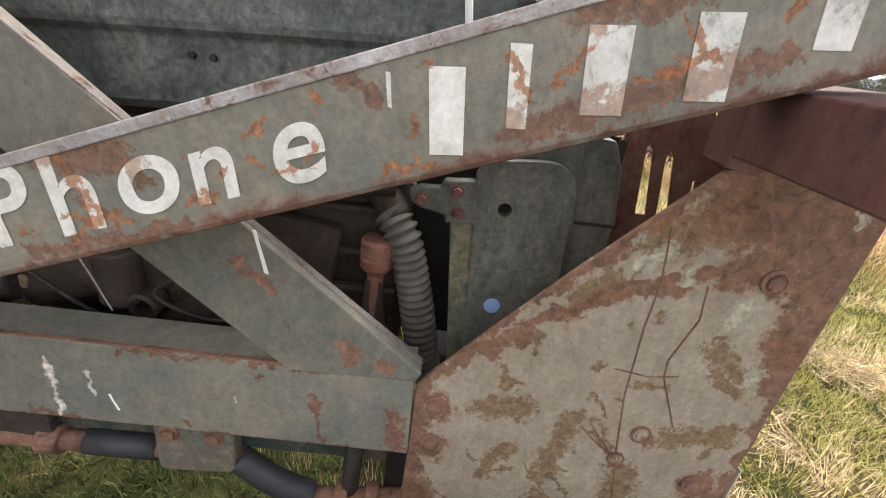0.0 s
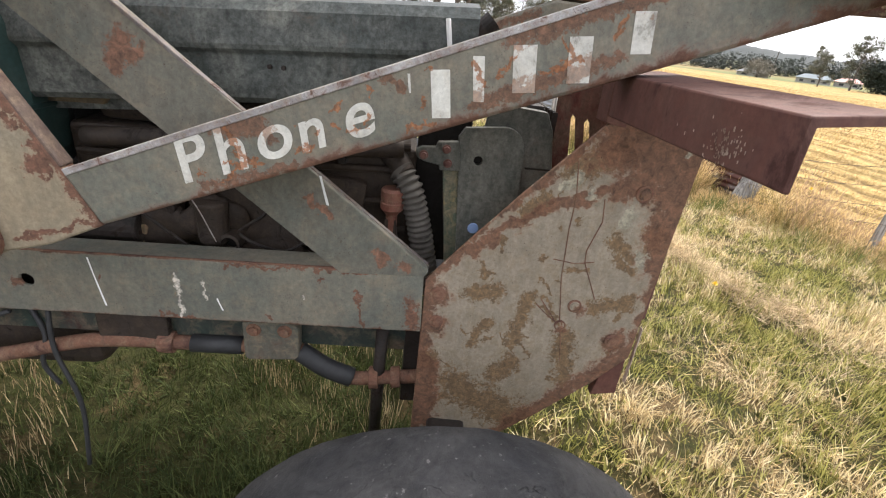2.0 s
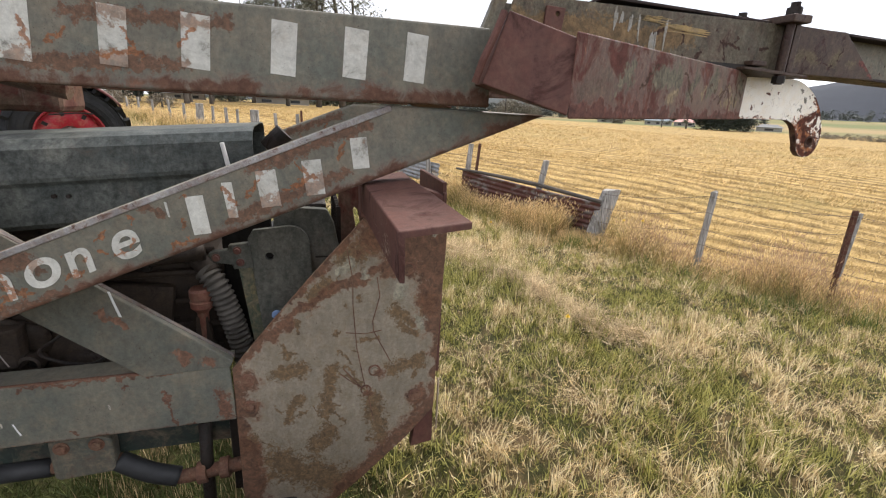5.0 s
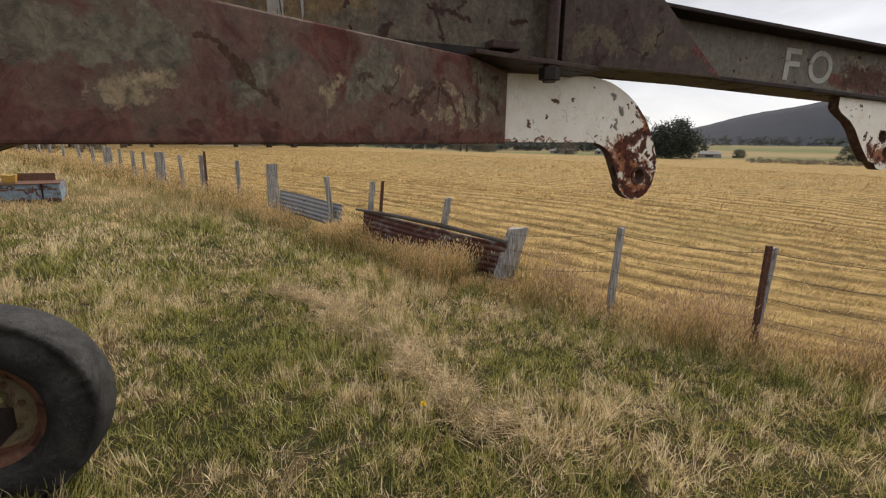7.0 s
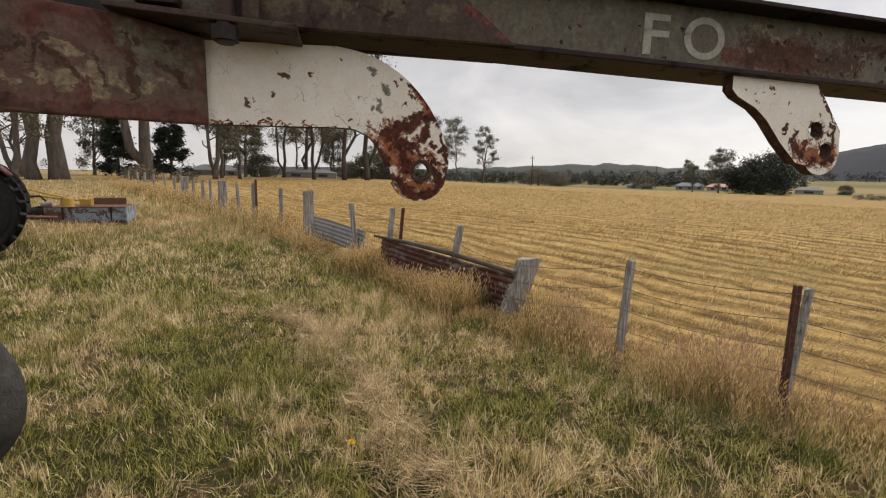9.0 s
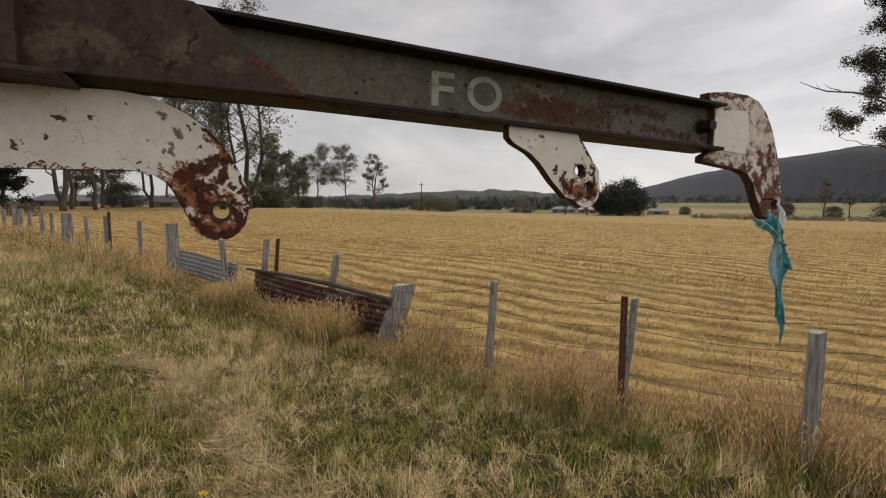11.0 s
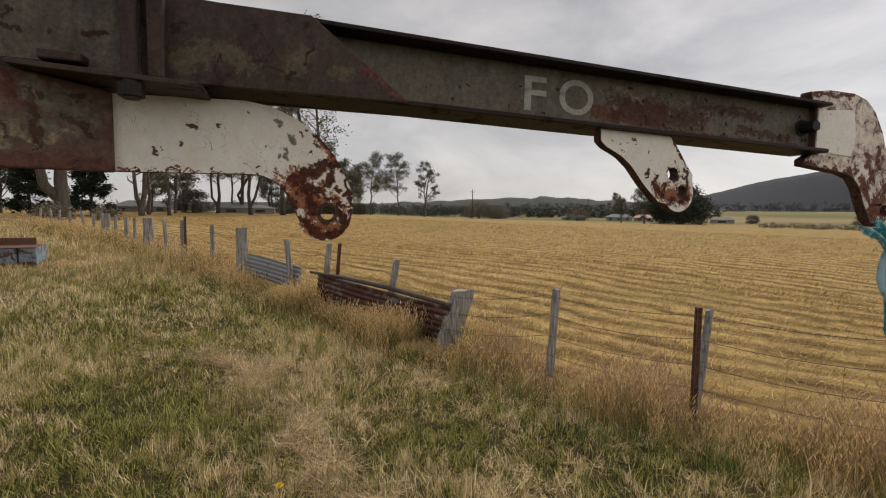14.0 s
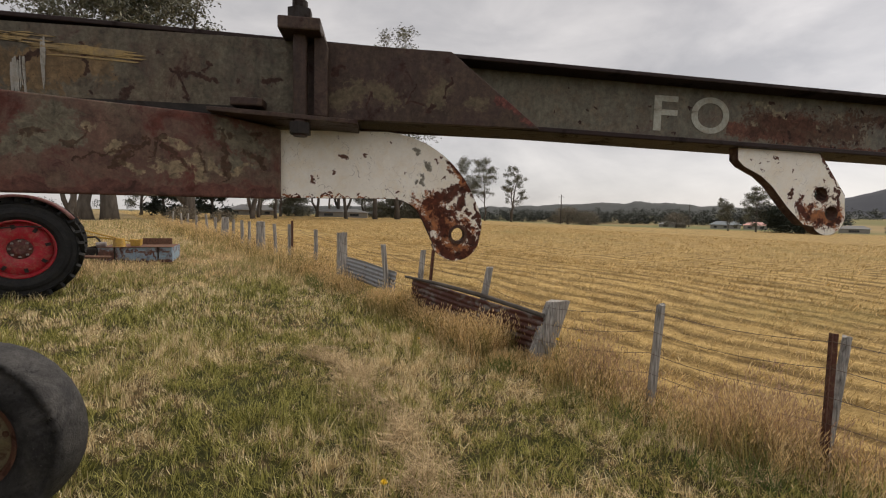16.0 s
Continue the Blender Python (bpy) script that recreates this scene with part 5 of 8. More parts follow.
# clamp
part("clamp_top", box((3.342, YC, 2.28), (0.096, 0.34, 0.03)), mat_jib_rust, jib, "rusted clamp plate with bolts", bevel=0.004)
for y in (1.69, 2 * YC - 1.69):
    b = part("clamp_bolt", rod((3.338, y, 2.03), (3.338, y, 2.335), 0.0165, n=16), mat_jib_rust, jib, "rusted threaded bolt")
    part("nut", rod((3.338, y, 2.296), (3.338, y, 2.325), 0.03, n=6), mat_dark, b)
    part("nut", rod((3.338, y, 2.325), (3.338, y, 2.345), 0.018, n=12), mat_dark, b)
    part("nut", rod((3.338, y, 2.035), (3.338, y, 2.062), 0.026, n=6), mat_dark, b)
part("clamp_side", plate([(3.37, 2.08), (3.402, 2.08), (3.402, 2.25), (3.386, 2.29), (3.37, 2.29)], 1.69, 1.73), mat_jib_rust, jib, bevel=0.003)
part("strap_plate", plate([(3.13, 2.078), (3.2, 2.074), (3.475, 2.062), (3.475, 2.073), (3.2, 2.086), (3.13, 2.088)], 1.672, 1.95), mat_jib_rust, jib, "bent rusted strap plate", bevel=0.002)
part("small_block", box((3.215, 1.71, 2.106), (0.075, 0.05, 0.02)), mat_jib_rust, jib, bevel=0.004)

# white hook plate
def rust_sides(ob):
    """The cut edges of a plate have gone to rust."""
    ob.data.materials.append(mat_rim_rust)
    for md in ob.modifiers:
        if md.type == "BEVEL":
            md.material = 1
    for p in ob.data.polygons:
        if abs(p.normal.y) < 0.5:
            p.material_index = 1


mat_rim_rust = worn("dark_rusted_cut_edge", (0.075, 0.033, 0.024), (0.1, 0.045, 0.03), rust=(0.04, 0.02, 0.016), amount=0.5, scale=18, rough=0.85, seed=34)
hook_o = eased([(3.265, 2.062), (3.265, 1.885), (3.42, 1.887), (3.56, 1.889), (3.60, 1.882), (3.635, 1.858), (3.66, 1.81), (3.68, 1.768)] + arc(3.742, 1.79, 0.07, 200, 345, 10) + [(3.818, 1.83), (3.80, 1.885), (3.768, 1.945), (3.72, 2.0), (3.668, 2.036), (3.61, 2.06), (3.55, 2.07)], 2)
hook = part("hook_plate", plate(hook_o, YC - 0.014, YC + 0.016, [(3.75, 1.794, 0.02)]), mat_white, jib, "chipped white hook plate with a rusted nose", bevel=0.004)
rust_sides(hook)
part("bush", lathe([(0.019, -0.018), (0.027, -0.018), (0.027, 0.02), (0.019, 0.02), (0.019, -0.018)], 24, m=Matrix.Translation((3.75, YC, 1.794))), mat_rim_rust, hook, "rusted ring round the hole")
# lug under the jib
lug_o = [(4.578, 2.075), (4.58, 2.03), (4.60, 2.012), (4.66, 1.985), (4.70, 1.955), (4.757, 1.893), (4.815, 1.842)] + arc(4.90, 1.872, 0.062, 215, 380, 10) + [(4.955, 1.935), (4.858, 2.06), (4.858, 2.075)]
lug = part("white_lug", plate(lug_o, 1.765, 1.80, [(4.87, 1.936, 0.022), (4.912, 1.878, 0.022)]), mat_white, jib, "chipped white lug with two holes", bevel=0.003)
rust_sides(lug)
# hook at the end
end_o = [(5.53, 2.272), (5.53, 2.255), (5.57, 2.215), (5.57, 2.045), (5.52, 2.02), (5.52, 1.995), (5.75, 1.972), (5.81, 1.955), (5.845, 1.92), (5.88, 1.855), (5.925, 1.785), (5.96, 1.762), (6.01, 1.765), (6.05, 1.8), (6.068, 1.86),
         (6.045, 1.96), (6.015, 2.05), (5.97, 2.15), (5.917, 2.225), (5.86, 2.268), (5.78, 2.288), (5.65, 2.288)]
end = part("end_hook", plate(end_o, 1.785, 1.825, [(6.015, 1.828, 0.022)]), mat_white_rust, jib, "white and rust hooked end plate with an eye", bevel=0.005)
rust_sides(end)
part("white_cheek", plate([(5.575, 2.205), (5.575, 2.05), (5.78, 2.04), (5.80, 2.12), (5.78, 2.222)], 1.781, 1.786), mat_white, end, "cleaner white cheek", bevel=0.001)
bolt((5.525, YC - 0.008, 2.139), 0.024, jib, mat=mat_dark, h=0.055)


# torn strip tied in the eye
SPAN = [k_ / 10 - 0.5 for k_ in range(11)]


def torn_strip():
    t = thing("torn_strip", (6.03, YC, 1.83), "torn teal plastic strip knotted through the hook's eye", "rag")
    def drape(path, widths, name, folds, seed, mat=mat_rag, label=""):
        """A long hanging piece with pleats along it; path holds x, y, z."""
        bm = bmesh.new()
        r = random.Random(seed)
        fine = curve_points(path, 6)
        rows = []
        for i, p in enumerate(fine):
            f = i / 6
            w = widths[min(int(f), len(widths) - 1)] * (1 - f % 1) + widths[min(int(f) + 1, len(widths) - 1)] * (f % 1)
            turn = 0.5 * math.sin(0.21 * i + seed)
            row = []
            for s_ in SPAN:
                e = (r.uniform(-0.004, 0.004) if abs(s_) > 0.45 else 0)
                depth = 0.12 * w * math.sin(folds * s_ * math.tau + 0.05 * i + seed)
                row.append(bm.verts.new(Vector(p) + Vector((math.cos(turn) * w * s_ - math.sin(turn) * depth + e, math.sin(turn) * w * s_ * 0.6 + depth, 0.25 * w * s_ * math.sin(0.3 * i + seed) + e))))
            rows.append(row)
        for a, b in zip(rows, rows[1:]):
            for j in range(len(SPAN) - 1):
                bm.faces.new((a[j], a[j + 1], b[j + 1], b[j]))
        ob = part(name, bm, mat, t, label, smooth=True)
        ob.modifiers.new("thickness", "SOLIDIFY").thickness = 0.0015
        return ob

    y_ = YC - 0.03
    drape([(6.03, y_, 1.835), (6.05, y_ - 0.01, 1.80), (6.058, y_ - 0.012, 1.76), (6.055, y_ - 0.01, 1.72)], [0.02, 0.036, 0.04, 0.02], "pale_loop", 1.0, 2, mat_stick, "faded pale loop through the eye")
    drape([(5.845, y_ - 0.02, 1.765), (5.89, y_ - 0.022, 1.755), (5.95, y_ - 0.02, 1.73), (6.01, y_ - 0.018, 1.695), (6.035, y_ - 0.015, 1.675)], [0.035, 0.085, 0.12, 0.07, 0.03], "fan", 1.5, 5, label="crumpled fan above the knot")
    drape([(5.985, y_, 1.79), (6.0, y_ - 0.012, 1.75), (6.02, y_ - 0.016, 1.70), (6.035, y_ - 0.018, 1.665)], [0.05, 0.085, 0.075, 0.04], "tail", 2.0, 9)
    drape([(6.035, y_ - 0.02, 1.68), (6.04, y_ - 0.02, 1.61), (6.055, y_ - 0.016, 1.545), (6.06, y_ - 0.012, 1.49), (6.07, y_ - 0.01, 1.43), (6.08, y_ - 0.012, 1.37), (6.1, y_ - 0.01, 1.31), (6.118, y_ - 0.01, 1.265), (6.122, y_ - 0.008, 1.215), (6.135, y_, 1.165)],
          [0.04, 0.075, 0.105, 0.085, 0.065, 0.058, 0.05, 0.03, 0.026, 0.004], "tail", 2.4, 3, label="long torn tail tapering to a point")
    drape([(6.06, y_ - 0.026, 1.63), (6.085, y_ - 0.028, 1.58), (6.11, y_ - 0.028, 1.55), (6.14, y_ - 0.025, 1.525)], [0.02, 0.05, 0.05, 0.004], "tail", 1.3, 12)
    drape([(6.01, y_ - 0.03, 1.665), (6.04, y_ - 0.045, 1.652), (6.07, y_ - 0.03, 1.645)], [0.035, 0.055, 0.04], "knot", 1.0, 4)


torn_strip()


# ---------------------------------------------------------------- tractor under the loader
tractor = thing("old_tractor", (0.6, YC, 0.0), "old dull green tractor with greasy engine and worn tyres", "tractor")


def bonnet():
    """Folded side sheets with a rounded top."""
    y0 = 1.60
    prof = [(y0 + 0.012, 1.475), (y0, 1.49), (y0 - 0.004, 1.598), (y0 - 0.016, 1.61), (y0 - 0.018, 1.622), (y0 - 0.012, 1.70), (y0 + 0.01, 1.726), (y0 + 0.06, 1.738), (YC, 1.742)]
    prof = prof + [(2 * YC - y, z) for y, z in prof[-2::-1]]
    bm = bmesh.new()
    xs = [-0.35, 0.2, 0.7, 1.08, 1.25]
    rows = [[bm.verts.new((x, y, z + 0.07 * (x - 0.5))) for y, z in prof] for x in xs]
    for a, b in zip(rows, rows[1:]):
        for j in range(len(prof) - 1):
            bm.faces.new((a[j], a[j + 1], b[j + 1], b[j]))
    bmesh.ops.recalc_face_normals(bm, faces=bm.faces)
    ob = part("bonnet", bm, mat_bonnet, tractor, "dark green-black folded bonnet sheet", bevel=0.004)
    s = ob.modifiers.new("sheet", "SOLIDIFY")
    s.thickness = 0.004
    for x in (0.72, 0.755, 0.40):
        part("rivet", rod((x, 1.6, 1.585), (x, 1.588, 1.585), 0.006, n=10), mat_dark, ob)
    part("pale_stick", sweep([(1.182, 1.575, 1.66), (1.168, 1.57, 1.745)], 0.0065, 8), mat_stick, ob, "pale plastic stick")


bonnet()
# cowl with a rounded shoulder, hole and cap
cowl_o = [(1.262, 1.03), (1.224, 1.467), (1.24, 1.492)] + arc(1.345, 1.445, 0.058, 100, 5, 8) + [(1.41, 1.30), (1.415, 1.03)]
cowl = part("cowl", plate(cowl_o, 1.515, 1.535, [(1.283, 1.408, 0.0125)]), mat_cowl, tractor, "dusty green side cowl with a round hole", bevel=0.006)
part("cap", rod((1.294, 1.515, 1.212), (1.294, 1.508, 1.212), 0.016, n=20), mat_blue_cap, cowl, "pale blue plug", bevel=0.003)
part("rear_cowl", plate([(1.24, 1.03), (1.3, 1.53), (1.37, 1.555), (1.46, 1.548), (1.482, 1.5), (1.50, 1.40), (1.49, 1.2), (1.47, 1.03)], 1.545, 1.575), mat_cowl, tractor, "second cowl sheet behind", bevel=0.008)
part("seam", box((1.46, 1.543, 1.392), (0.08, 0.004, 0.005)), mat_dark, tractor)
part("strip", plate([(1.191, 1.375), (1.24, 1.38), (1.27, 1.02), (1.232, 1.02)], 1.522, 1.56), mat_green_yellow, tractor, "dark green strip with worn yellow", bevel=0.003)
hinge = part("hinge_bracket", plate([(1.112, 1.425), (1.118, 1.404), (1.135, 1.396), (1.178, 1.388), (1.18, 1.374), (1.236, 1.377), (1.226, 1.456), (1.17, 1.45), (1.166, 1.436), (1.13, 1.434)], 1.505, 1.53), mat_cowl, tractor, "hinge bracket with bolts", bevel=0.004)
for x, z in ((1.134, 1.414), (1.194, 1.434), (1.2, 1.396)):
    bolt((x, 1.505, z), 0.009, hinge, mat=mat_primer)
# added sheet, black in place of the deep shade beside the hose
part("hose_shade_sheet", box((1.2, 1.71, 1.26), (0.16, 0.02, 0.5)), mat_shade_black, tractor, "added black sheet for the deep shade by the hose", bevel=0.004)
# black disc put behind the cowl's hole for the shade inside
part("cowl_hole_shade", rod((1.283, 1.533, 1.409), (1.283, 1.538, 1.409), 0.02, n=16), mat_shade_black, cowl)
part("radiator", box((1.42, YC, 1.28), (0.08, 0.46, 0.56)), mat_dark, tractor, bevel=0.01)
for k_ in range(14):
    part("grille_bar", box((1.50, 1.62 + k_ * 0.03, 1.28), (0.014, 0.008, 0.52)), mat_dark, tractor)
nose_o = [(1.505, 1.02), (1.80, 1.02), (1.80, 1.50), (1.738, 1.53), (1.70, 1.56), (1.66, 1.60), (1.64, 1.64), (1.50, 1.64)]
slots = [[(1.566, 1.40), (1.548, 1.53), (1.553, 1.54), (1.562, 1.53), (1.588, 1.40)], [(1.612, 1.385), (1.59, 1.52), (1.597, 1.532), (1.606, 1.52), (1.636, 1.385)], [(1.668, 1.41), (1.658, 1.48), (1.664, 1.482), (1.678, 1.41)]]
bm = plate(nose_o, 1.62, 1.628, slots)
part("nose_plate", bm, mat_boom, tractor, "rust-brown slotted nose plate", bevel=0.002)

# engine
engine = part("engine_block", box((0.62, YC + 0.03, 1.17), (1.0, 0.33, 0.42)), mat_engine, tractor, "oily brown engine block", bevel=0.02)
for z in (1.02, 1.11, 1.2, 1.3, 1.37):
    part("rib", sweep([(0.15, 1.665, z), (0.5, 1.66, z + 0.008), (1.1, 1.665, z + 0.02)], 0.012, 8), mat_engine, engine)
for x in (0.3, 0.5, 0.7, 0.9, 1.05):
    for z in (1.33, 1.07):
        bolt((x, 1.66, z + 0.012 * x), 0.013, engine, mat=mat_dark)
part("rocker_cover", box((0.62, YC, 1.425), (0.86, 0.2, 0.09)), mat_engine, tractor, bevel=0.025)
part("side_cover", plate([(0.45, 1.22), (0.45, 1.06), (0.75, 1.04), (0.95, 1.1), (0.98, 1.28), (0.7, 1.31)], 1.63, 1.67), mat_engine, tractor, bevel=0.012)
part("fuel_pump", rod((0.36, 1.6, 1.16), (0.36, 1.68, 1.16), 0.065, n=20), mat_engine, tractor, bevel=0.01)
part("starter", rod((0.02, 1.6, 1.1), (0.33, 1.6, 1.1), 0.05, n=20), mat_dark, tractor, bevel=0.01)
part("filter_bowl", rod((0.53, 1.6, 1.07), (0.53, 1.6, 1.2), 0.042, 0.05, n=20), mat_engine, tractor, bevel=0.008)
part("manifold", sweep(curve_points([(0.2, 1.63, 1.35), (0.5, 1.61, 1.37), (0.85, 1.61, 1.385), (1.08, 1.62, 1.40)]), 0.028, 12), mat_engine, tractor, "greasy manifold pipe", smooth=True)
for s_, pts in enumerate(([(0.1, 1.6, 1.28), (0.3, 1.56, 1.2), (0.47, 1.57, 1.06), (0.6, 1.58, 0.99)], [(0.62, 1.6, 1.34), (0.7, 1.57, 1.2), (0.62, 1.56, 1.12), (0.74, 1.56, 1.07), (0.83, 1.58, 1.12)],
                          [(0.42, 1.53, 1.32), (0.52, 1.5, 1.24), (0.58, 1.49, 1.12)], [(-0.2, 1.6, 1.25), (0.0, 1.56, 1.31), (0.2, 1.58, 1.27)])):
    part("pipe", sweep(curve_points(pts), 0.005 if s_ != 2 else 0.0016, 8), mat_scraped if s_ == 2 else mat_dark, tractor, "thin bare wire" if s_ == 2 else "", smooth=True)


def lump(c, size, seed, mat=None, label=""):
    """A rough greasy casting or caked lump."""
    bm = bmesh.new()
    bmesh.ops.create_icosphere(bm, subdivisions=3, radius=1.0)
    r = random.Random(seed)
    w_ = [(Vector((r.uniform(-1, 1), r.uniform(-1, 1), r.uniform(-1, 1))) * 4.5, r.uniform(0, 6)) for _ in range(5)]
    for v in bm.verts:
        k = 1 + 0.1 * sum(math.sin(v.co.dot(d) + p) for d, p in w_) + r.uniform(-0.02, 0.02)
        v.co = Vector((v.co.x * size[0] * k, v.co.y * size[1] * k, v.co.z * size[2] * k)) + Vector(c)
    return part("caked_casting", bm, mat or mat_engine, tractor, label, smooth=True)


for j_, (c_, z_) in enumerate((((0.36, 1.63, 1.08), (0.11, 0.04, 0.08)), ((0.52, 1.635, 1.12), (0.1, 0.035, 0.09)), ((0.2, 1.63, 1.05), (0.1, 0.05, 0.1)), ((0.66, 1.64, 1.03), (0.12, 0.03, 0.045)), ((0.78, 1.62, 0.995), (0.07, 0.025, 0.02)),
                            ((0.86, 1.62, 1.0), (0.05, 0.025, 0.018)), ((0.05, 1.62, 1.18), (0.12, 0.05, 0.08)), ((-0.12, 1.6, 1.08), (0.1, 0.05, 0.09)), ((0.3, 1.62, 1.2), (0.08, 0.04, 0.05)), ((0.45, 1.63, 1.24), (0.12, 0.03, 0.03)))):
    lump(c_, z_, 70 + j_)
for x_, z_, r0_ in ((0.582, 1.075, 0.032), (0.372, 1.0, 0.038), (0.12, 1.1, 0.03)):
    part("open_port", lathe([(r0_, 0.03), (r0_, -0.015), (r0_ * 0.72, -0.018), (r0_ * 0.66, 0.0), (r0_ * 0.66, 0.03)], 24, m=Matrix.Translation((x_, 1.585, z_))), mat_engine, tractor, "open greasy port")
    # black disc painted as the shade inside the port
    part("port_shade", rod((x_, 1.6, z_), (x_, 1.604, z_), r0_ * 0.7, n=20), mat_shade_black, tractor)
mat_flake = worn("caked_yellow_dirt", (0.22, 0.17, 0.1), (0.16, 0.12, 0.075), amount=0.4, scale=30, seed=81)
for j_, (x_, z_, a_) in enumerate(((0.318, 1.052, 0.02), (0.335, 1.095, 0.014), (0.3, 1.1, 0.01), (0.345, 1.03, 0.009), (0.15, 1.14, 0.012))):
    lump((x_, 1.59, z_), (a_, 0.006, a_ * 1.1), 90 + j_, mat_flake, "caked yellowish dirt")
for x_ in (0.72, 0.84, 0.95):
    bolt((x_, 1.655, 1.215 + 0.02 * x_), 0.012, engine, mat=mat_engine)
part("gearbox", box((-0.78, YC, 0.9), (1.86, 0.5, 0.62)), mat_engine, tractor, "oily brown gearbox casting", bevel=0.04)
part("sump", box((0.5, YC, 0.86), (1.1, 0.26, 0.2)), mat_engine, tractor, bevel=0.04)


# ribbed air hose
def air_hose():
    path = curve_points([(1.075, 1.645, 1.327), (1.088, 1.635, 1.312), (1.111, 1.625, 1.27), (1.142, 1.625, 1.162), (1.16, 1.625, 1.085), (1.181, 1.625, 0.985), (1.193, 1.625, 0.93)], 26)
    L, acc, pts, rad = 0.0, [0.0], [], []
    for a, b in zip(path, path[1:]):
        L += (b - a).length
        acc.append(L)
    for p, s in zip(path, acc):
        pts.append(p)
        rad.append(0.035 + 0.005 * math.sin(s / 0.0185 * math.tau))
    part("air_hose", sweep(pts, rad, 20), mat_hose, tractor, "grey ribbed air intake hose", smooth=True)


air_hose()
part("hose_elbow", sweep(curve_points([(1.088, 1.64, 1.318), (1.06, 1.66, 1.355), (1.0, 1.66, 1.40), (0.9, 1.7, 1.41)]), 0.034, 14), mat_engine, tractor, "greasy hose elbow", smooth=True)
part("oil_filler", lathe([(0.0, 0.03), (0.03, 0.03), (0.036, 0.022), (0.036, -0.002), (0.033, -0.004), (0.033, -0.012), (0.036, -0.015), (0.035, -0.035), (0.022, -0.05), (0.018, -0.056), (0.016, -0.16), (0.0, -0.16)], 28, m=Matrix.Translation((1.056, 1.625, 1.246)) @ Matrix.Rotation(math.pi / 2, 4, "X")),
     worn("dusty_red_filler_cap", (0.2, 0.07, 0.05), (0.16, 0.075, 0.055), amount=0.35, scale=20, seed=41), tractor, "dusty red oil filler cap")
part("filler_bracket", plate([(1.036, 1.18), (1.07, 1.18), (1.08, 1.1), (1.105, 1.03), (1.025, 1.0), (1.03, 1.08)], 1.61, 1.64), mat_engine, tractor, bevel=0.004)

# chassis channel, clamp and drag link below the rail
sill = part("frame_channel", plate([(-0.1, 0.862), (-0.1, 0.79), (1.3, 0.776), (1.3, 0.85)], 1.5, 1.54), mat_sill, tractor, "dark green chassis channel", bevel=0.003)
part("channel_clamp", plate([(0.643, 0.88), (0.643, 0.756), (0.656, 0.745), (0.79, 0.752), (0.806, 0.765), (0.806, 0.87), (0.78, 0.885), (0.66, 0.885)], 1.452, 1.5), mat_sill_pale, sill, "faded clamp plate with two bolts", bevel=0.006)
for x in (0.676, 0.766):
    bolt((x, 1.452, 0.858), 0.016, sill)
part("channel_plate", plate([(0.22, 0.88), (0.22, 0.79), (0.42, 0.785), (0.42, 0.87)], 1.47, 1.5), mat_engine, sill, bevel=0.006)
link = part("drag_link", sweep(curve_points([(-0.75, 1.48, 0.54), (-0.36, 1.48, 0.622), (-0.03, 1.48, 0.711), (0.17, 1.48, 0.764), (0.3, 1.48, 0.777), (0.42, 1.485, 0.773), (0.63, 1.485, 0.774), (0.8, 1.485, 0.766), (0.882, 1.475, 0.713), (0.963, 1.475, 0.677), (1.05, 1.475, 0.682), (1.2, 1.475, 0.698)], 6), 0.0225, 14), mat_rust, tractor, "rusted steering link", smooth=True)
part("rubber_sleeve", sweep(curve_points([(0.8, 1.484, 0.766), (0.882, 1.475, 0.713), (0.965, 1.475, 0.677)], 6), 0.031, 16), mat_black, link, "black rubber sleeve", smooth=True)
part("rubber_sleeve", sweep([(0.48, 1.485, 0.7735), (0.63, 1.485, 0.774)], 0.028, 16), mat_black, link, smooth=True)
part("collar", rod((1.02, 1.475, 0.68), (1.05, 1.475, 0.682), 0.036, n=16), mat_rust, link, bevel=0.003)
part("collar", rod((1.09, 1.475, 0.686), (1.12, 1.475, 0.689), 0.034, n=16), mat_rust, link, bevel=0.003)
part("collar", rod((0.385, 1.484, 0.774), (0.43, 1.485, 0.773), 0.034, n=16), mat_rust, link, bevel=0.003)
part("drop_arm", sweep([(1.055, 1.49, 0.86), (1.05, 1.48, 0.7), (1.045, 1.48, 0.42)], 0.02, 10), mat_dark, tractor, smooth=True)
part("front_support", box((1.15, 1.52, 0.72), (0.05, 0.05, 0.3)), mat_dark, tractor, bevel=0.005)
part("axle_beam", box((1.3, YC + 0.3, 0.53), (0.12, 2.4, 0.13), m=Matrix.Translation((1.3, YC, 0)) @ pose(0, 0, 0, 0, 0, -3.5) @ Matrix.Translation((-1.3, -YC, 0))), mat_dark, tractor, "front axle beam", bevel=0.015)
part("axle_pedestal", box((1.3, YC, 0.75), (0.2, 0.3, 0.4)), mat_dark, tractor, bevel=0.02)
for pts in ([(-0.35, 1.5, 0.9), (-0.2, 1.47, 0.78), (0.0, 1.46, 0.87)], [(0.1, 1.47, 0.9), (0.1, 1.45, 0.75), (0.14, 1.44, 0.55), (0.12, 1.43, 0.3)], [(0.02, 1.5, 0.88), (0.06, 1.48, 0.78), (0.04, 1.47, 0.68), (0.07, 1.47, 0.6)]):
    part("hanging_hose", sweep(curve_points(pts), 0.007, 8), mat_black, tractor, smooth=True)

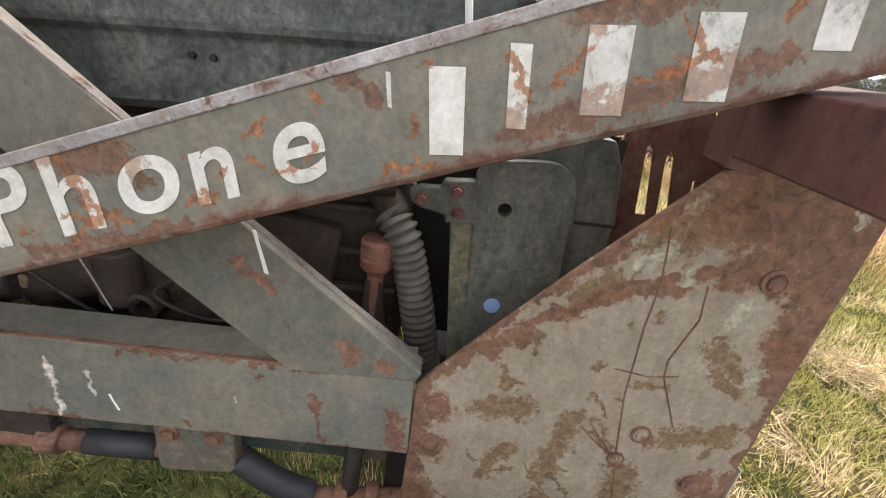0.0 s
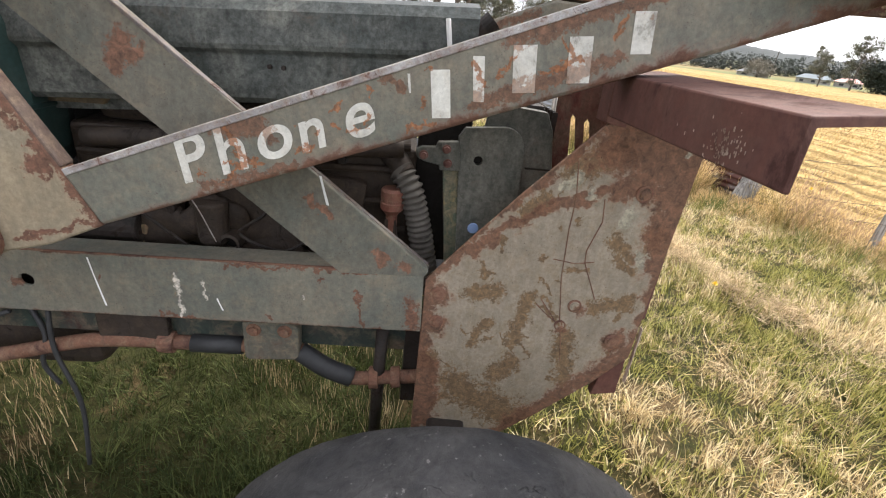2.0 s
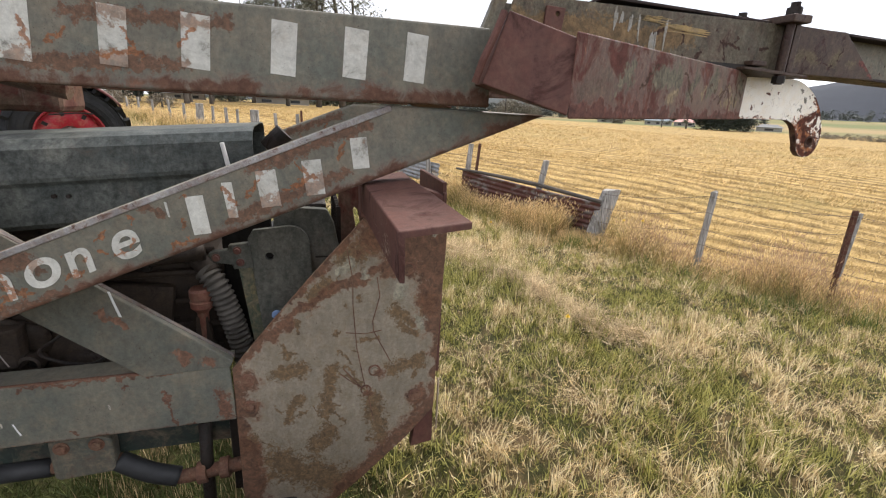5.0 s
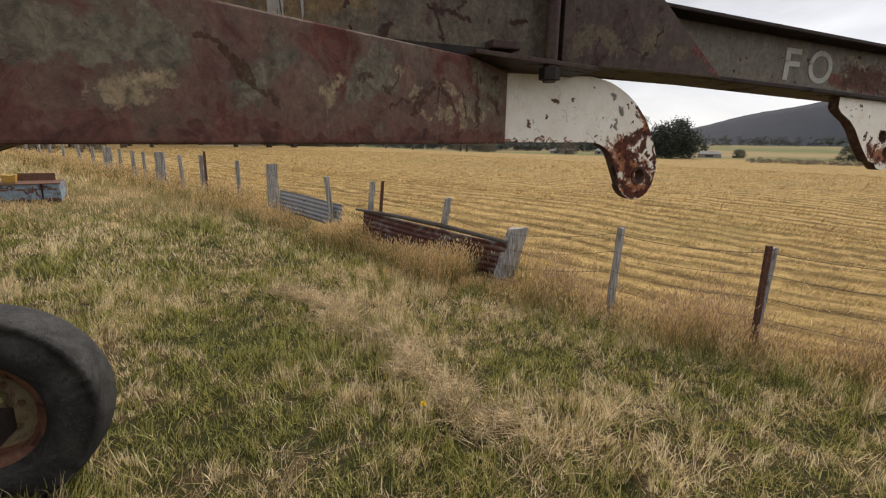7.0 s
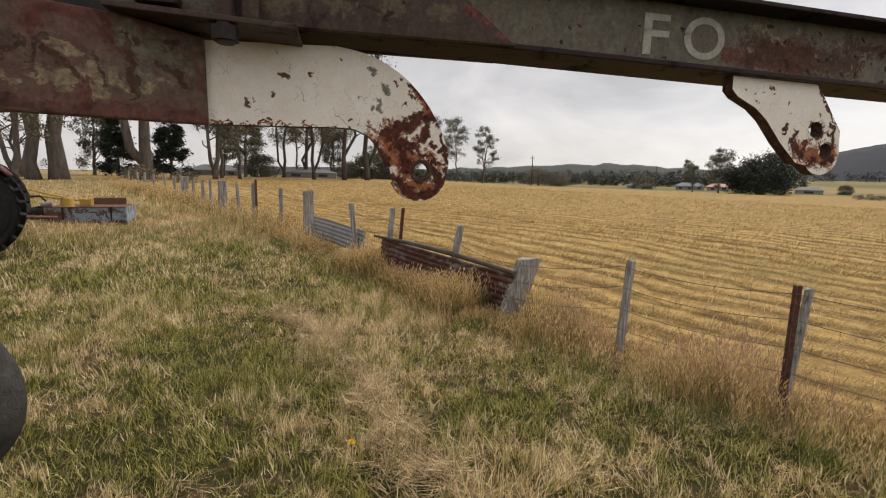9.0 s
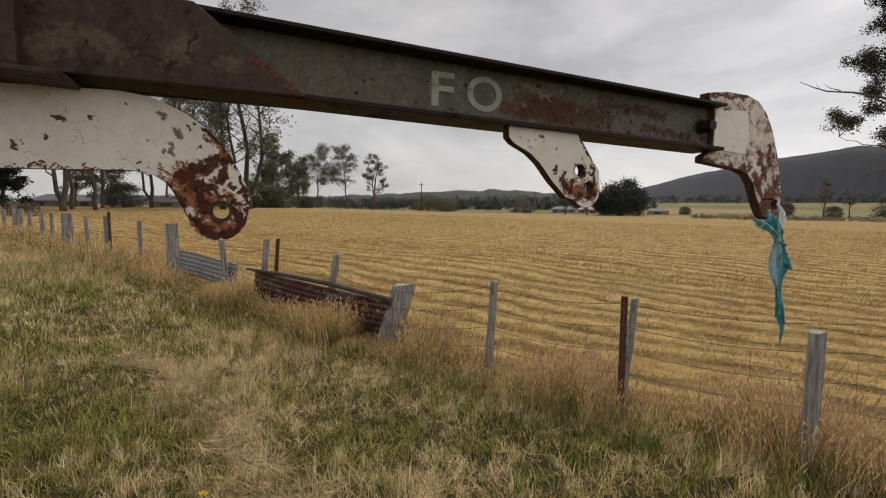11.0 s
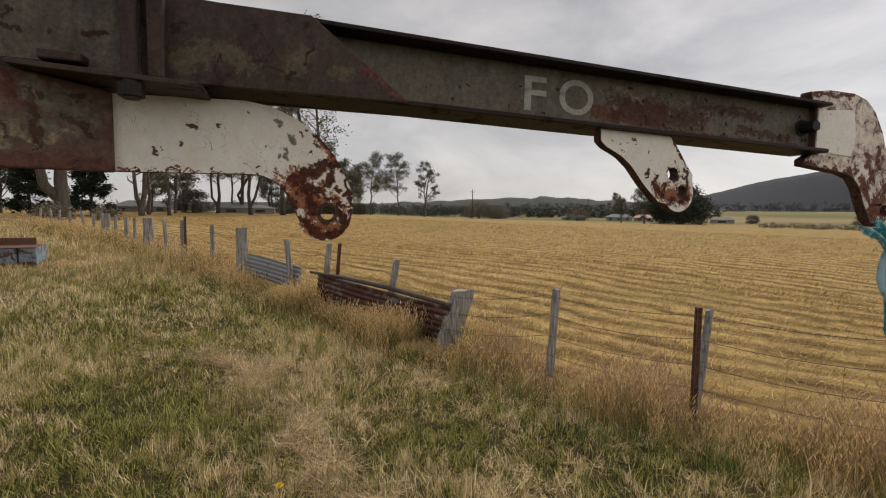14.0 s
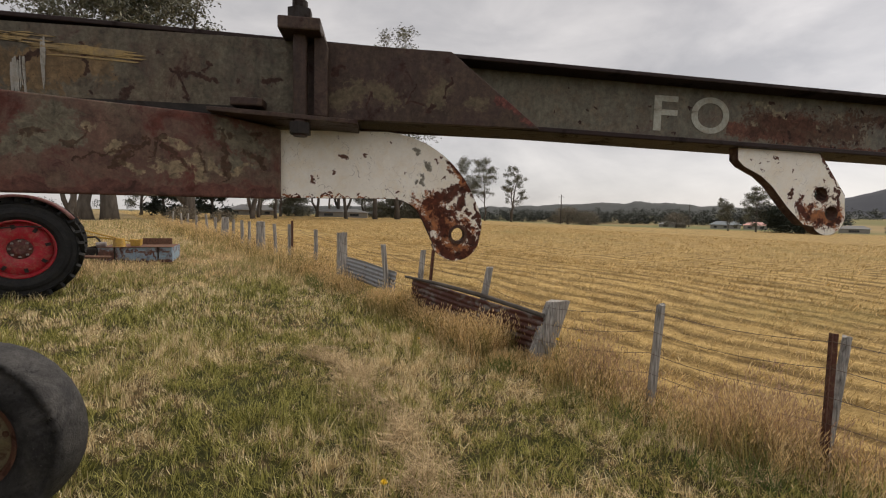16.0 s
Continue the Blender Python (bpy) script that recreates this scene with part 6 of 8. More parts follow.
# tank and dark gear behind the lever
bm = bmesh.new()
bmesh.ops.create_cube(bm, size=1, matrix=Matrix.Translation((-0.32, 1.66, 1.46)) @ Matrix.Diagonal((0.85, 0.3, 0.5, 1)))
tank = part("side_tank", bm, mat_tank, tractor, "teal side tank with flaking yellow paint", bevel=0.09)
part("tank_band", box((-0.32, 1.655, 1.423), (0.86, 0.32, 0.014)), mat_tank, tank, bevel=0.004)
part("dash_panel", plate([(0.0, 1.40), (0.4, 1.43), (0.46, 1.5), (0.3, 1.7), (-0.2, 1.72), (-0.1, 1.45)], 1.68, 1.72), mat_bonnet, tractor, "dark panel with flaking stripe", bevel=0.004)
part("flaking_strip", plate([(0.05, 1.43), (0.25, 1.436), (0.27, 1.46), (0.255, 1.532), (0.04, 1.524)], 1.655, 1.672), worn("flaking_brown_strip", (0.1, 0.075, 0.05), (0.15, 0.11, 0.06), rust=(0.04, 0.025, 0.018), amount=0.42, scale=14, seed=44), tractor, "rusty strip with flaking buff paint", bevel=0.003)
# added sheet; its black stands for the shaded depth behind the engine
part("engine_shade_sheet", plate([(-0.3, 0.95), (1.1, 0.95), (1.1, 1.5), (-0.3, 1.5)], 2.02, 2.05), mat_shade_black, tractor, "added black sheet for the shade behind the engine")
part("linkage", sweep([(-0.2, 1.62, 1.9), (0.42, 1.7, 1.98), (0.75, 1.75, 1.90)], 0.06, 12), mat_boom, tractor)
part("linkage", box((0.4, 2.0, 1.9), (0.5, 0.2, 0.2), m=Matrix()), mat_boom, tractor, bevel=0.02)
part("exhaust_stub", rod((1.27, 1.9, 1.70), (1.33, 1.9, 1.76), 0.035, n=18), mat_dark, tractor, "open pipe end")
part("brake_lever", sweep([(0.3, 2.1, 1.78), (-0.1, 2.1, 2.05)], 0.012, 8), mat_dark, tractor)


def road_tyre(R, w, rim):
    """A worn front tyre: bald flat crown, ragged shoulder ridge, walls that dip in to the bead."""
    h = w / 2
    k = R - rim
    prof = [(rim, h * 0.66), (rim + 0.012, h * 0.82), (rim + k * 0.2, h * 1.05), (rim + k * 0.4, h * 1.12), (rim + k * 0.58, h * 1.04), (rim + k * 0.66, h * 0.95), (rim + k * 0.84, h * 0.93), (rim + k * 0.88, h * 1.01), (R * 0.978, h * 0.9), (R * 0.992, h * 0.62), (R, 0)]
    return [(r, -y) for r, y in prof] + [(r, y) for r, y in prof[-2::-1]]


def wheel(parent, m, R, w, rim):
    bm = lathe(road_tyre(R, w, rim), 132, m=m)
    rng = random.Random(3)
    n = 132
    for i, v in enumerate(bm.verts):
        ring = i // n
        if ring in (6, 7, 13, 14):
            c = m.translation
            v.co = v.co + (c - v.co).normalized() * rng.uniform(-0.004, 0.009) + m.to_3x3() @ Vector((0, rng.uniform(-0.008, 0.008), 0))
        v.co += Vector((rng.uniform(-1, 1), rng.uniform(-1, 1), rng.uniform(-1, 1))) * 0.0012
    w_ob = part("wheel", lathe([(rim * 1.02, -w * 0.40), (rim * 1.05, -w * 0.46), (rim * 1.04, -w * 0.5), (rim * 0.99, -w * 0.5), (rim * 0.96, -w * 0.42), (rim * 0.9, -w * 0.3), (rim * 0.88, -w * 0.1), (rim * 0.86, w * 0.3), (rim * 1.03, w * 0.4)], 48, m=m),
                worn("rusty_rim_" + parent.name, (0.2, 0.085, 0.055), (0.26, 0.12, 0.075), rust=(0.1, 0.045, 0.03), amount=0.45, scale=9, seed=51), parent, "rusted wheel rim", smooth=True)
    part("tyre", bm, mat_tyre, w_ob, "worn black tyre with cracked shoulders", smooth=True)
    kk = R - rim
    block = box((0, 0, 0), (kk * 0.27, 0.024, 0.02))
    for v in block.verts:
        v.co.z *= 1.0 if v.co.x > 0 else 0.75
        v.co.y *= 1.0 if v.co.x > 0 else 0.6
    block_me = bpy.data.meshes.new("tread_block")
    block.to_mesh(block_me)
    block.free()
    block_me.materials.append(mat_tyre)
    count = 84
    for i in range(count):
        if rng.random() < 0.15:
            continue
        a = (i + rng.uniform(-0.2, 0.2)) * math.tau / count
        ob = new("tread_block", block_me)
        ob.parent = w_ob
        ob.matrix_parent_inverse = AT[w_ob.name].inverted()
        ob.matrix_basis = m @ Matrix.Rotation(-a, 4, "Y") @ Matrix.Translation((rim + kk * rng.uniform(0.73, 0.77), -w / 2 * 0.945, 0)) @ Matrix.Diagonal((rng.uniform(0.8, 1.15), rng.uniform(0.6, 1.35), rng.uniform(0.6, 1.4), 1))
    part("disc", lathe([(rim * 0.88, -w * 0.12), (rim * 0.6, -w * 0.2), (rim * 0.45, -w * 0.1), (rim * 0.3, -w * 0.12), (rim * 0.3, -w * 0.3), (0.02, -w * 0.32)], 40, m=m),
         worn("flaking_disc_" + parent.name, (0.3, 0.26, 0.16), (0.34, 0.28, 0.15), rust=(0.13, 0.055, 0.035), amount=0.55, scale=10, seed=52), w_ob, "flaking buff wheel disc", smooth=True)
    for a in range(6):
        p = m @ Vector((rim * 0.45 * math.cos(a * math.tau / 6), -w * 0.1, rim * 0.45 * math.sin(a * math.tau / 6)))
        bolt(p, 0.014, w_ob, axis=(m.to_3x3() @ Vector((0, -1, 0))), mat=mat_rust, name="wheel_nut")
    return w_ob


wheel(tractor, pose(1.225, 0.8, 0.535, 0, 0, -3), 0.53, 0.26, 0.275)
wheel(tractor, pose(1.29, 3.43, 0.535, 0, 0, 180 - 3), 0.53, 0.26, 0.275)


# unseen rear wheels, axle and housing, added to shade the grass below
wheel(tractor, pose(-1.45, 0.85, 0.72, 0, 0, -3), 0.74, 0.34, 0.42)
wheel(tractor, pose(-1.3, 3.2, 0.72, 0, 0, 180 - 3), 0.74, 0.34, 0.42)
part("unseen_rear_axle", rod((-1.45, 0.9, 0.72), (-1.3, 3.2, 0.72), 0.1, n=16), mat_dark, tractor, bevel=0.01)
part("unseen_gear_housing", box((-1.35, YC + 0.1, 0.78), (0.6, 0.9, 0.6)), mat_engine, tractor, bevel=0.05)
# ---------------------------------------------------------------- red tractor and slasher further off
def lugged_tyre(R, w, rim, m, parent):
    bm = lathe(road_tyre(R * 0.95, w, rim), 64, m=m)
    lug_me = bpy.data.meshes.new("lug")
    lug_bm = box((0, 0, 0), (R * 0.1, w * 0.7, 0.055))
    lug_bm.to_mesh(lug_me)
    lug_bm.free()
    lug_me.materials.append(mat_tyre_black)
    w_ob = part("wheel", lathe([(rim * 0.98, -w * 0.42), (rim * 1.03, -w * 0.44), (rim, -w * 0.36), (rim * 0.92, -w * 0.2), (rim * 0.9, w * 0.3), (rim * 1.03, w * 0.44)], 48, m=m), mat_red, parent, "bright red wheel rim", smooth=True)
    n = 26
    for i in range(n):
        for s in (-1, 1):
            a = (i + (0.5 if s > 0 else 0)) * math.tau / n
            mm = m @ Matrix.Rotation(-a, 4, "Y") @ Matrix.Translation((R * 0.965, s * w * 0.29, 0)) @ Matrix.Rotation(s * 0.75, 4, "X")
            lug_ob = new("tread_lug", lug_me)
            lug_ob.parent = w_ob
            lug_ob.matrix_basis = mm
            lug_ob.matrix_parent_inverse = AT[w_ob.name].inverted()
    part("tyre", bm, mat_tyre_black, w_ob, "black tyre with deep tractor lugs")
    part("disc", lathe([(rim * 0.92, -w * 0.1), (rim * 0.8, -w * 0.2), (rim * 0.42, -w * 0.22), (rim * 0.34, -w * 0.1), (rim * 0.3, -w * 0.12), (0.01, -w * 0.12)], 40, m=m), mat_red, w_ob, "red wheel disc", smooth=True)
    part("hub", lathe([(rim * 0.36, -w * 0.1), (rim * 0.35, -w * 0.16), (rim * 0.22, -w * 0.17), (rim * 0.2, -w * 0.2), (rim * 0.14, -w * 0.21), (0.005, -w * 0.15)], 24, m=m), mat_hub, w_ob, "dark greasy hub", smooth=True)
    for a in range(8):
        p = m @ Vector((rim * 0.28 * math.cos(a * math.tau / 8), -w * 0.17, rim * 0.28 * math.sin(a * math.tau / 8)))
        part("wheel_nut", box((0, 0, 0), (0.03, 0.03, 0.03), m=Matrix.Translation(p)), mat_scraped, w_ob)
    for a in range(8):
        an = a * math.tau / 8 + 0.2
        p = m @ Vector((rim * 0.78 * math.cos(an), -w * 0.205, rim * 0.78 * math.sin(an)))
        part("rim_lug", box((0, 0, 0), (0.07, 0.04, 0.05), m=Matrix.Translation(p) @ m.to_3x3().to_4x4() @ Matrix.Rotation(-an, 4, "Y")), mat_dark, w_ob)


RX, RY = -2.18, 8.95
RZ = float(ground_z(RX, RY))
red = thing("red_tractor", (RX, RY, RZ), "faded red tractor with a big lugged rear tyre", "tractor")
RT = 0.82
RM = pose(RX, RY, RZ, 0, 0, 28)
lugged_tyre(RT, 0.42, 0.46, RM @ pose(0, 0, RT - 0.03), red)
lugged_tyre(RT, 0.42, 0.46, RM @ pose(0, 1.6, RT - 0.03, 0, 0, 180), red)
bm = lathe([(RT * 0.98, -0.27), (RT * 1.03, -0.25), (RT * 1.035, 0.22), (RT * 1.0, 0.24)], 64)
bmesh.ops.delete(bm, geom=[v for v in bm.verts if v.co.z < 0.42], context="VERTS")
f = part("fender", bm, mat_maroon, red, "dull maroon rear mudguard", RM @ pose(0, 0, RT), smooth=True)
f.modifiers.new("sheet", "SOLIDIFY").thickness = 0.008
part("rear_housing", box((-0.1, 0.8, 0.85), (0.6, 1.0, 0.5)), mat_dark, red, "", RM, bevel=0.05)
part("engine_body", box((-1.6, 0.8, 1.05), (2.4, 0.6, 0.55)), mat_red, red, "", RM, bevel=0.06)
part("seat", box((-0.35, 0.8, 1.4), (0.45, 0.45, 0.12)), mat_black, red, "", RM, bevel=0.05)
part("toolbar", sweep([(-0.25, -0.3, 1.13), (0.1, -0.29, 1.16), (0.3, -0.28, 1.15)], 0.011, 8), mat_dark, red, "", RM)
part("link_arm", sweep([(0.3, 0.7, 0.6), (1.2, 1.3, 0.5)], 0.03, 8), mat_rust, red, "", RM)
for s_ in (0.25, 1.35):
    part("front_wheel", lathe(road_tyre(0.38, 0.2, 0.2), 40), mat_tyre, red, "", RM @ pose(-2.7, s_, 0.38), smooth=True)

SX, SY = -2.5, 12.45
SZ = float(ground_z(SX, SY))
slash = thing("slasher", (SX, SY, SZ), "peeling blue and rust slasher deck with yellow guards", "slasher")
SM = pose(SX, SY, SZ, 0, 0, 14)
mat_deck = worn("peeling_blue_over_rust", (0.2, 0.33, 0.46), (0.26, 0.38, 0.48), rust=(0.1, 0.048, 0.036), amount=0.55, scale=4, rough=0.6, seed=22,
                marks=(((0.1, 0.05, 0.038), 0.95, 0.6, 14, ((-0.4, 0.2, -0.1, 0.2, 0.19), (0.2, 0.3, 0.4, 0.3, 0.03), (0.55, 0.24, 0.7, 0.24, 0.03), (-0.3, 0.05, 1.1, 0.04, 0.05), (0.72, 0.3, 0.74, 0.12, 0.03))),))
part("deck", box((0.38, 0.6, 0.36), (1.5, 1.3, 0.04)), mat_rust, slash, "rusted deck top", SM, bevel=0.01)
part("skirt", box((0.38, -0.06, 0.2), (1.5, 0.03, 0.36)), mat_deck, slash, "blue skirt with rust showing through", SM, bevel=0.01)
for x_ in (1.12, -0.36):
    part("skirt", box((x_, 0.6, 0.2), (0.03, 1.29, 0.35)), mat_deck, slash, "", SM, bevel=0.01)
part("top_lip", box((0.38, -0.07, 0.387), (1.54, 0.08, 0.016)), mat_rust, slash, "", SM, bevel=0.004)
for x_ in (-0.04, 0.84):
    part("stiffener", box((x_, -0.085, 0.2), (0.03, 0.03, 0.36)), mat_dark, slash, "", SM, bevel=0.005)
for x_ in (0.25, 0.5, 1.0):
    part("slot", box((x_, -0.079, 0.27), (0.16, 0.008, 0.035)), mat_rust, slash, "", SM, bevel=0.003)
part("rear_rail", box((0.67, 0.95, 0.47), (0.66, 0.05, 0.16)), mat_rust, slash, "rusted rear board", SM, bevel=0.01)
part("gearbox", box((-0.5, 0.1, 0.24), (0.26, 0.4, 0.24)), mat_dark, slash, "greasy gearbox", SM, bevel=0.04)
part("drum", lathe([(0.01, 0.18), (0.1, 0.18), (0.11, 0.16), (0.14, -0.01), (0.15, -0.02)], 24, m=Matrix.Translation((-0.02, 0.25, 0.4)) @ Matrix.Rotation(math.pi / 2, 4, "X")), mat_yellow, slash, "faded yellow shaft guard", SM)
part("guard", plate([(0.2, 0.385), (0.4, 0.385), (0.42, 0.56), (0.33, 0.54), (0.19, 0.56)], 0.3, 0.55), mat_yellow, slash, "yellow gearbox guard", SM, bevel=0.015)
for p, mm_, rr_ in (([(-0.72, 0.15, 0.78), (-0.4, 0.2, 0.68), (0.2, 0.35, 0.5)], mat_yellow, 0.016), ([(-0.7, 0.2, 0.66), (-0.4, 0.22, 0.6), (-0.05, 0.28, 0.54)], mat_yellow, 0.02), ([(-0.66, 0.1, 0.6), (-0.45, 0.12, 0.62), (-0.36, 0.15, 0.5)], mat_dark, 0.022),
                    ([(-0.8, 0.0, 0.3), (-0.55, 0.0, 0.36), (-0.3, 0.05, 0.42)], mat_dark, 0.03)):
    part("hitch_arm", sweep(p, rr_, 8), mm_, slash, "", SM)
part("hitch_mast", sweep([(-0.8, 0.1, 0.3), (-0.79, 0.12, 1.08)], 0.035, 8), mat_rust, slash, "rusted hitch mast", SM)
part("drawbar_pipe", rod((-0.42, 0.02, 0.44), (-0.22, 0.02, 0.45), 0.06, n=14), mat_scraped, slash, "pale pipe end", SM, bevel=0.01)

# ---------------------------------------------------------------- fence
rngf = random.Random(21)


def timber_post(x, y, top, w, d, lean_x, lean_y, label, turn=0.0, sunk=0.25):
    base = float(ground_z(x, y)) - sunk
    h = top - base
    bm = bmesh.new()
    n = 9
    outline = []
    r = random.Random(int(x * 100) + int(y * 37))
    for k2 in range(10):
        a = k2 * math.tau / 10
        cx_, cy_ = math.cos(a), math.sin(a)
        sq = 1 / max(abs(cx_), abs(cy_)) ** 0.75
        outline.append((w / 2 * cx_ * sq * r.uniform(0.86, 1.05), d / 2 * cy_ * sq * r.uniform(0.86, 1.05)))
    rings = []
    for i in range(n):
        s = i / (n - 1)
        rings.append([bm.verts.new((px_ * (1 - 0.06 * s) + r.uniform(-1, 1) * 0.003, py_ * (1 - 0.06 * s) + r.uniform(-1, 1) * 0.003, h * s + (r.uniform(-0.012, 0.012) if i == n - 1 else 0))) for px_, py_ in outline])
    for a, b in zip(rings, rings[1:]):
        for j in range(10):
            bm.faces.new((a[j], a[(j + 1) % 10], b[(j + 1) % 10], b[j]))
    bm.faces.new(rings[-1])
    shear = Matrix.Identity(4)
    shear[0][2], shear[1][2] = lean_x, lean_y
    bm.transform(shear)
    ob = part("fence_post", bm, mat_wood, None, "", pose(x - lean_x * h, y - lean_y * h, base, 0, 0, turn))
    return tagged(ob, label, "fence post", "posts along the fence")


def star_picket(x, y, top, lean_x=0.0):
    base = float(ground_z(x, y)) - 0.25
    h = top - base
    bm = bmesh.new()
    for a in (90, 210, 330):
        box((0.016, 0, h / 2), (0.032, 0.006, h), bm, pose(0, 0, 0, 0, 0, a))
    shear = Matrix.Identity(4)
    shear[0][2] = lean_x
    bm.transform(shear)
    ob = part("steel_picket", bm, mat_post_rust, None, "", pose(x - lean_x * h, y, base))
    return tagged(ob, "rust-brown steel star picket in the fence", "fence post", "posts along the fence")


timber_post(7.3, 2.19, 1.0, 0.15, 0.1, 0.0, 0, "square weathered grey timber fence post", 10)
timber_post(7.15, 3.47, 0.985, 0.09, 0.07, 0.22, 0, "slim split weathered fence post", 20)
star_picket(6.875, 3.45, 1.04, 0.0)
timber_post(6.33, 4.72, 1.02, 0.085, 0.07, 0.06, 0, "thin split weathered fence post", 0)
timber_post(5.83, 6.0, 0.80, 0.33, 0.16, 0.36, 0, "broad weathered grey post leaning over", 15)
timber_post(5.14, 6.95, 1.13, 0.1, 0.07, 0.18, 0, "leaning weathered fence post", 0)
timber_post(4.33, 8.36, 1.26, 0.1, 0.07, 0.09, 0, "slim weathered fence post", 0)
star_picket(4.5, 8.38, 1.27, 0.08)
timber_post(3.66, 9.1, 1.3, 0.1, 0.08, -0.1, 0, "grey weathered timber fence post", 0)
timber_post(2.8, 10.9, 1.44, 0.24, 0.16, 0.0, 0, "stout square weathered strainer post", 12)
timber_post(2.09, 12.1, 1.46, 0.1, 0.08, 0.0, 0, "grey weathered timber fence post", 0)
star_picket(1.3, 13.51, 1.63)
timber_post(1.2, 13.69, 1.53, 0.11, 0.08, 0.0, 0, "grey weathered timber fence post", 0)
timber_post(0.56, 14.83, 1.51, 0.1, 0.08, -0.05, 0, "grey weathered timber fence post", 0)
timber_post(-0.1, 16.02, 1.55, 0.27, 0.16, 0.0, 0, "broad weathered fence post", 0)
for s_, up in ((15.64, 0.97), (16.61, 0.95), (17.76, 0.94), (19.04, 0.97), (20.9, 0.9), (22.9, 1.0), (25.2, 0.95), (27.6, 1.0), (30.0, 0.95), (33.0, 1.0)):
    x_, y_ = FENCE_A[0] + FENCE_D[0] * s_, FENCE_A[1] + FENCE_D[1] * s_
    timber_post(x_, y_, float(ground_z(x_, y_)) + up, 0.3 if s_ == 19.04 else rngf.uniform(0.09, 0.13), 0.1, rngf.uniform(-0.1, 0.06), 0, "grey weathered timber fence post")
for s in (-3.2, -4.9, -6.6):
    x_, y_ = FENCE_A[0] - FENCE_D[0] * -s * -1, FENCE_A[1] + FENCE_D[1] * s
    x_ = FENCE_A[0] + FENCE_D[0] * s
    timber_post(x_, y_, 1.05, 0.1, 0.08, 0.03, 0, "grey weathered timber fence post")


def wires():
    ob_t = thing("fence_wires", (*FENCE_A, 0.0), "slack rusty barbed and plain fence wires", "fence wire")
    knots = [(-7, 1.0), (-1.55, 1.04), (0, 0.98), (1.4, 0.97), (2.9, 0.78), (3.95, 0.98), (5.5, 1.1), (6.3, 1.12), (8.5, 1.25), (9.5, 1.3), (10.8, 1.4), (13.2, 1.4), (20, 1.7), (34, 1.9)]
    for drop, sag in ((0.0, 0.05), (0.2, 0.06), (0.42, 0.05), (0.62, 0.04)):
        pts = []
        for (s0, z0), (s1, z1) in zip(knots, knots[1:]):
            for i in range(8):
                t = i / 8
                s = s0 + (s1 - s0) * t
                x_, y_ = FENCE_A[0] + FENCE_D[0] * s - 0.03, FENCE_A[1] + FENCE_D[1] * s - 0.05
                z = z0 + (z1 - z0) * t - sag * 4 * t * (1 - t) - drop
                pts.append((x_, y_, max(z, float(ground_z(x_, y_)) + 0.05)))
        strand = part("wire", sweep(pts, 0.0028, 6), mat_wire, ob_t)
        if drop < 0.1:
            bm = bmesh.new()
            for p, q in zip(pts[:90], pts[1:91]):
                for t in (0.2, 0.7):
                    c = Vector(p).lerp(Vector(q), t)
                    rod(c + Vector((-0.008, 0, -0.014)), c + Vector((0.008, 0, 0.014)), 0.002, n=4, bm=bm)
            tagged(part("barbs", bm, mat_wire, strand), "short twisted barbs", kind="stuff")
    for i in range(30):
        s = -6.5 + i * 0.31 + 0.02 * math.sin(i)
        if s > 2.5:
            break
        x_, y_ = FENCE_A[0] + FENCE_D[0] * s - 0.03, FENCE_A[1] + FENCE_D[1] * s - 0.05
        rod((x_, y_, float(ground_z(x_, y_)) + 0.05), (x_ + 0.02 * math.sin(i * 3), y_, 0.78 + 0.03 * math.sin(i)), 0.0011, n=4, bm=(stay := bmesh.new()))
        part("netting_stay", stay, mat_wire, ob_t)


wires()


def corrugated(p, q, h, top_drop, name_label, mat, sag=0.0, folded=False):
    """A sheet of corrugated iron on edge from p to q, ribs along its length."""
    p, q = Vector(p), Vector(q)
    d = (q - p)
    L = d.length
    side = Vector((-d.y, d.x, 0)).normalized()
    bm = bmesh.new()
    nx, nz = 16, int(h / 0.019)
    rows = []
    for j in range(nz + 1):
        v = j / nz
        off = 0.011 * math.cos(v * h / 0.076 * math.tau) + 0.05 * (v - 0.5)
        row = []
        for i in range(nx + 1):
            u = i / nx
            z = v * h - sag * 4 * u * (1 - u)
            row.append(bm.verts.new(p + d * u + side * (off + 0.02 * math.sin(u * 5)) + Vector((0, 0, z - h))))
        rows.append(row)
    for a, b in zip(rows, rows[1:]):
        for i in range(nx):
            bm.faces.new((a[i], a[i + 1], b[i + 1], b[i]))
    ob = part("corrugated_sheet", bm, mat, None, "", smooth=True)
    ob.modifiers.new("sheet", "SOLIDIFY").thickness = 0.0025
    tagged(ob, name_label, "iron sheet", "sheets against the fence")
    return ob


corrugated((4.12, 8.2, 0.82), (5.6, 6.0, 0.62), 0.52, 0, "rust-brown corrugated iron sheet leaning on the fence", mat_tin_rust, 0.03)
bm = sweep([(4.02, 8.22, 0.83), (4.5, 7.55, 0.80), (5.0, 6.85, 0.745), (5.6, 5.99, 0.635)], [0.02, 0.03, 0.034, 0.03], 8)
tagged(part("timber_rail", bm, mat_dark_bark), "weathered pole lying along the iron sheet's top", "rail")
corrugated((2.9, 10.55, 0.95), (3.9, 8.95, 0.82), 0.42, 0, "grey corrugated iron sheet standing along the fence", mat_tin, 0.0)


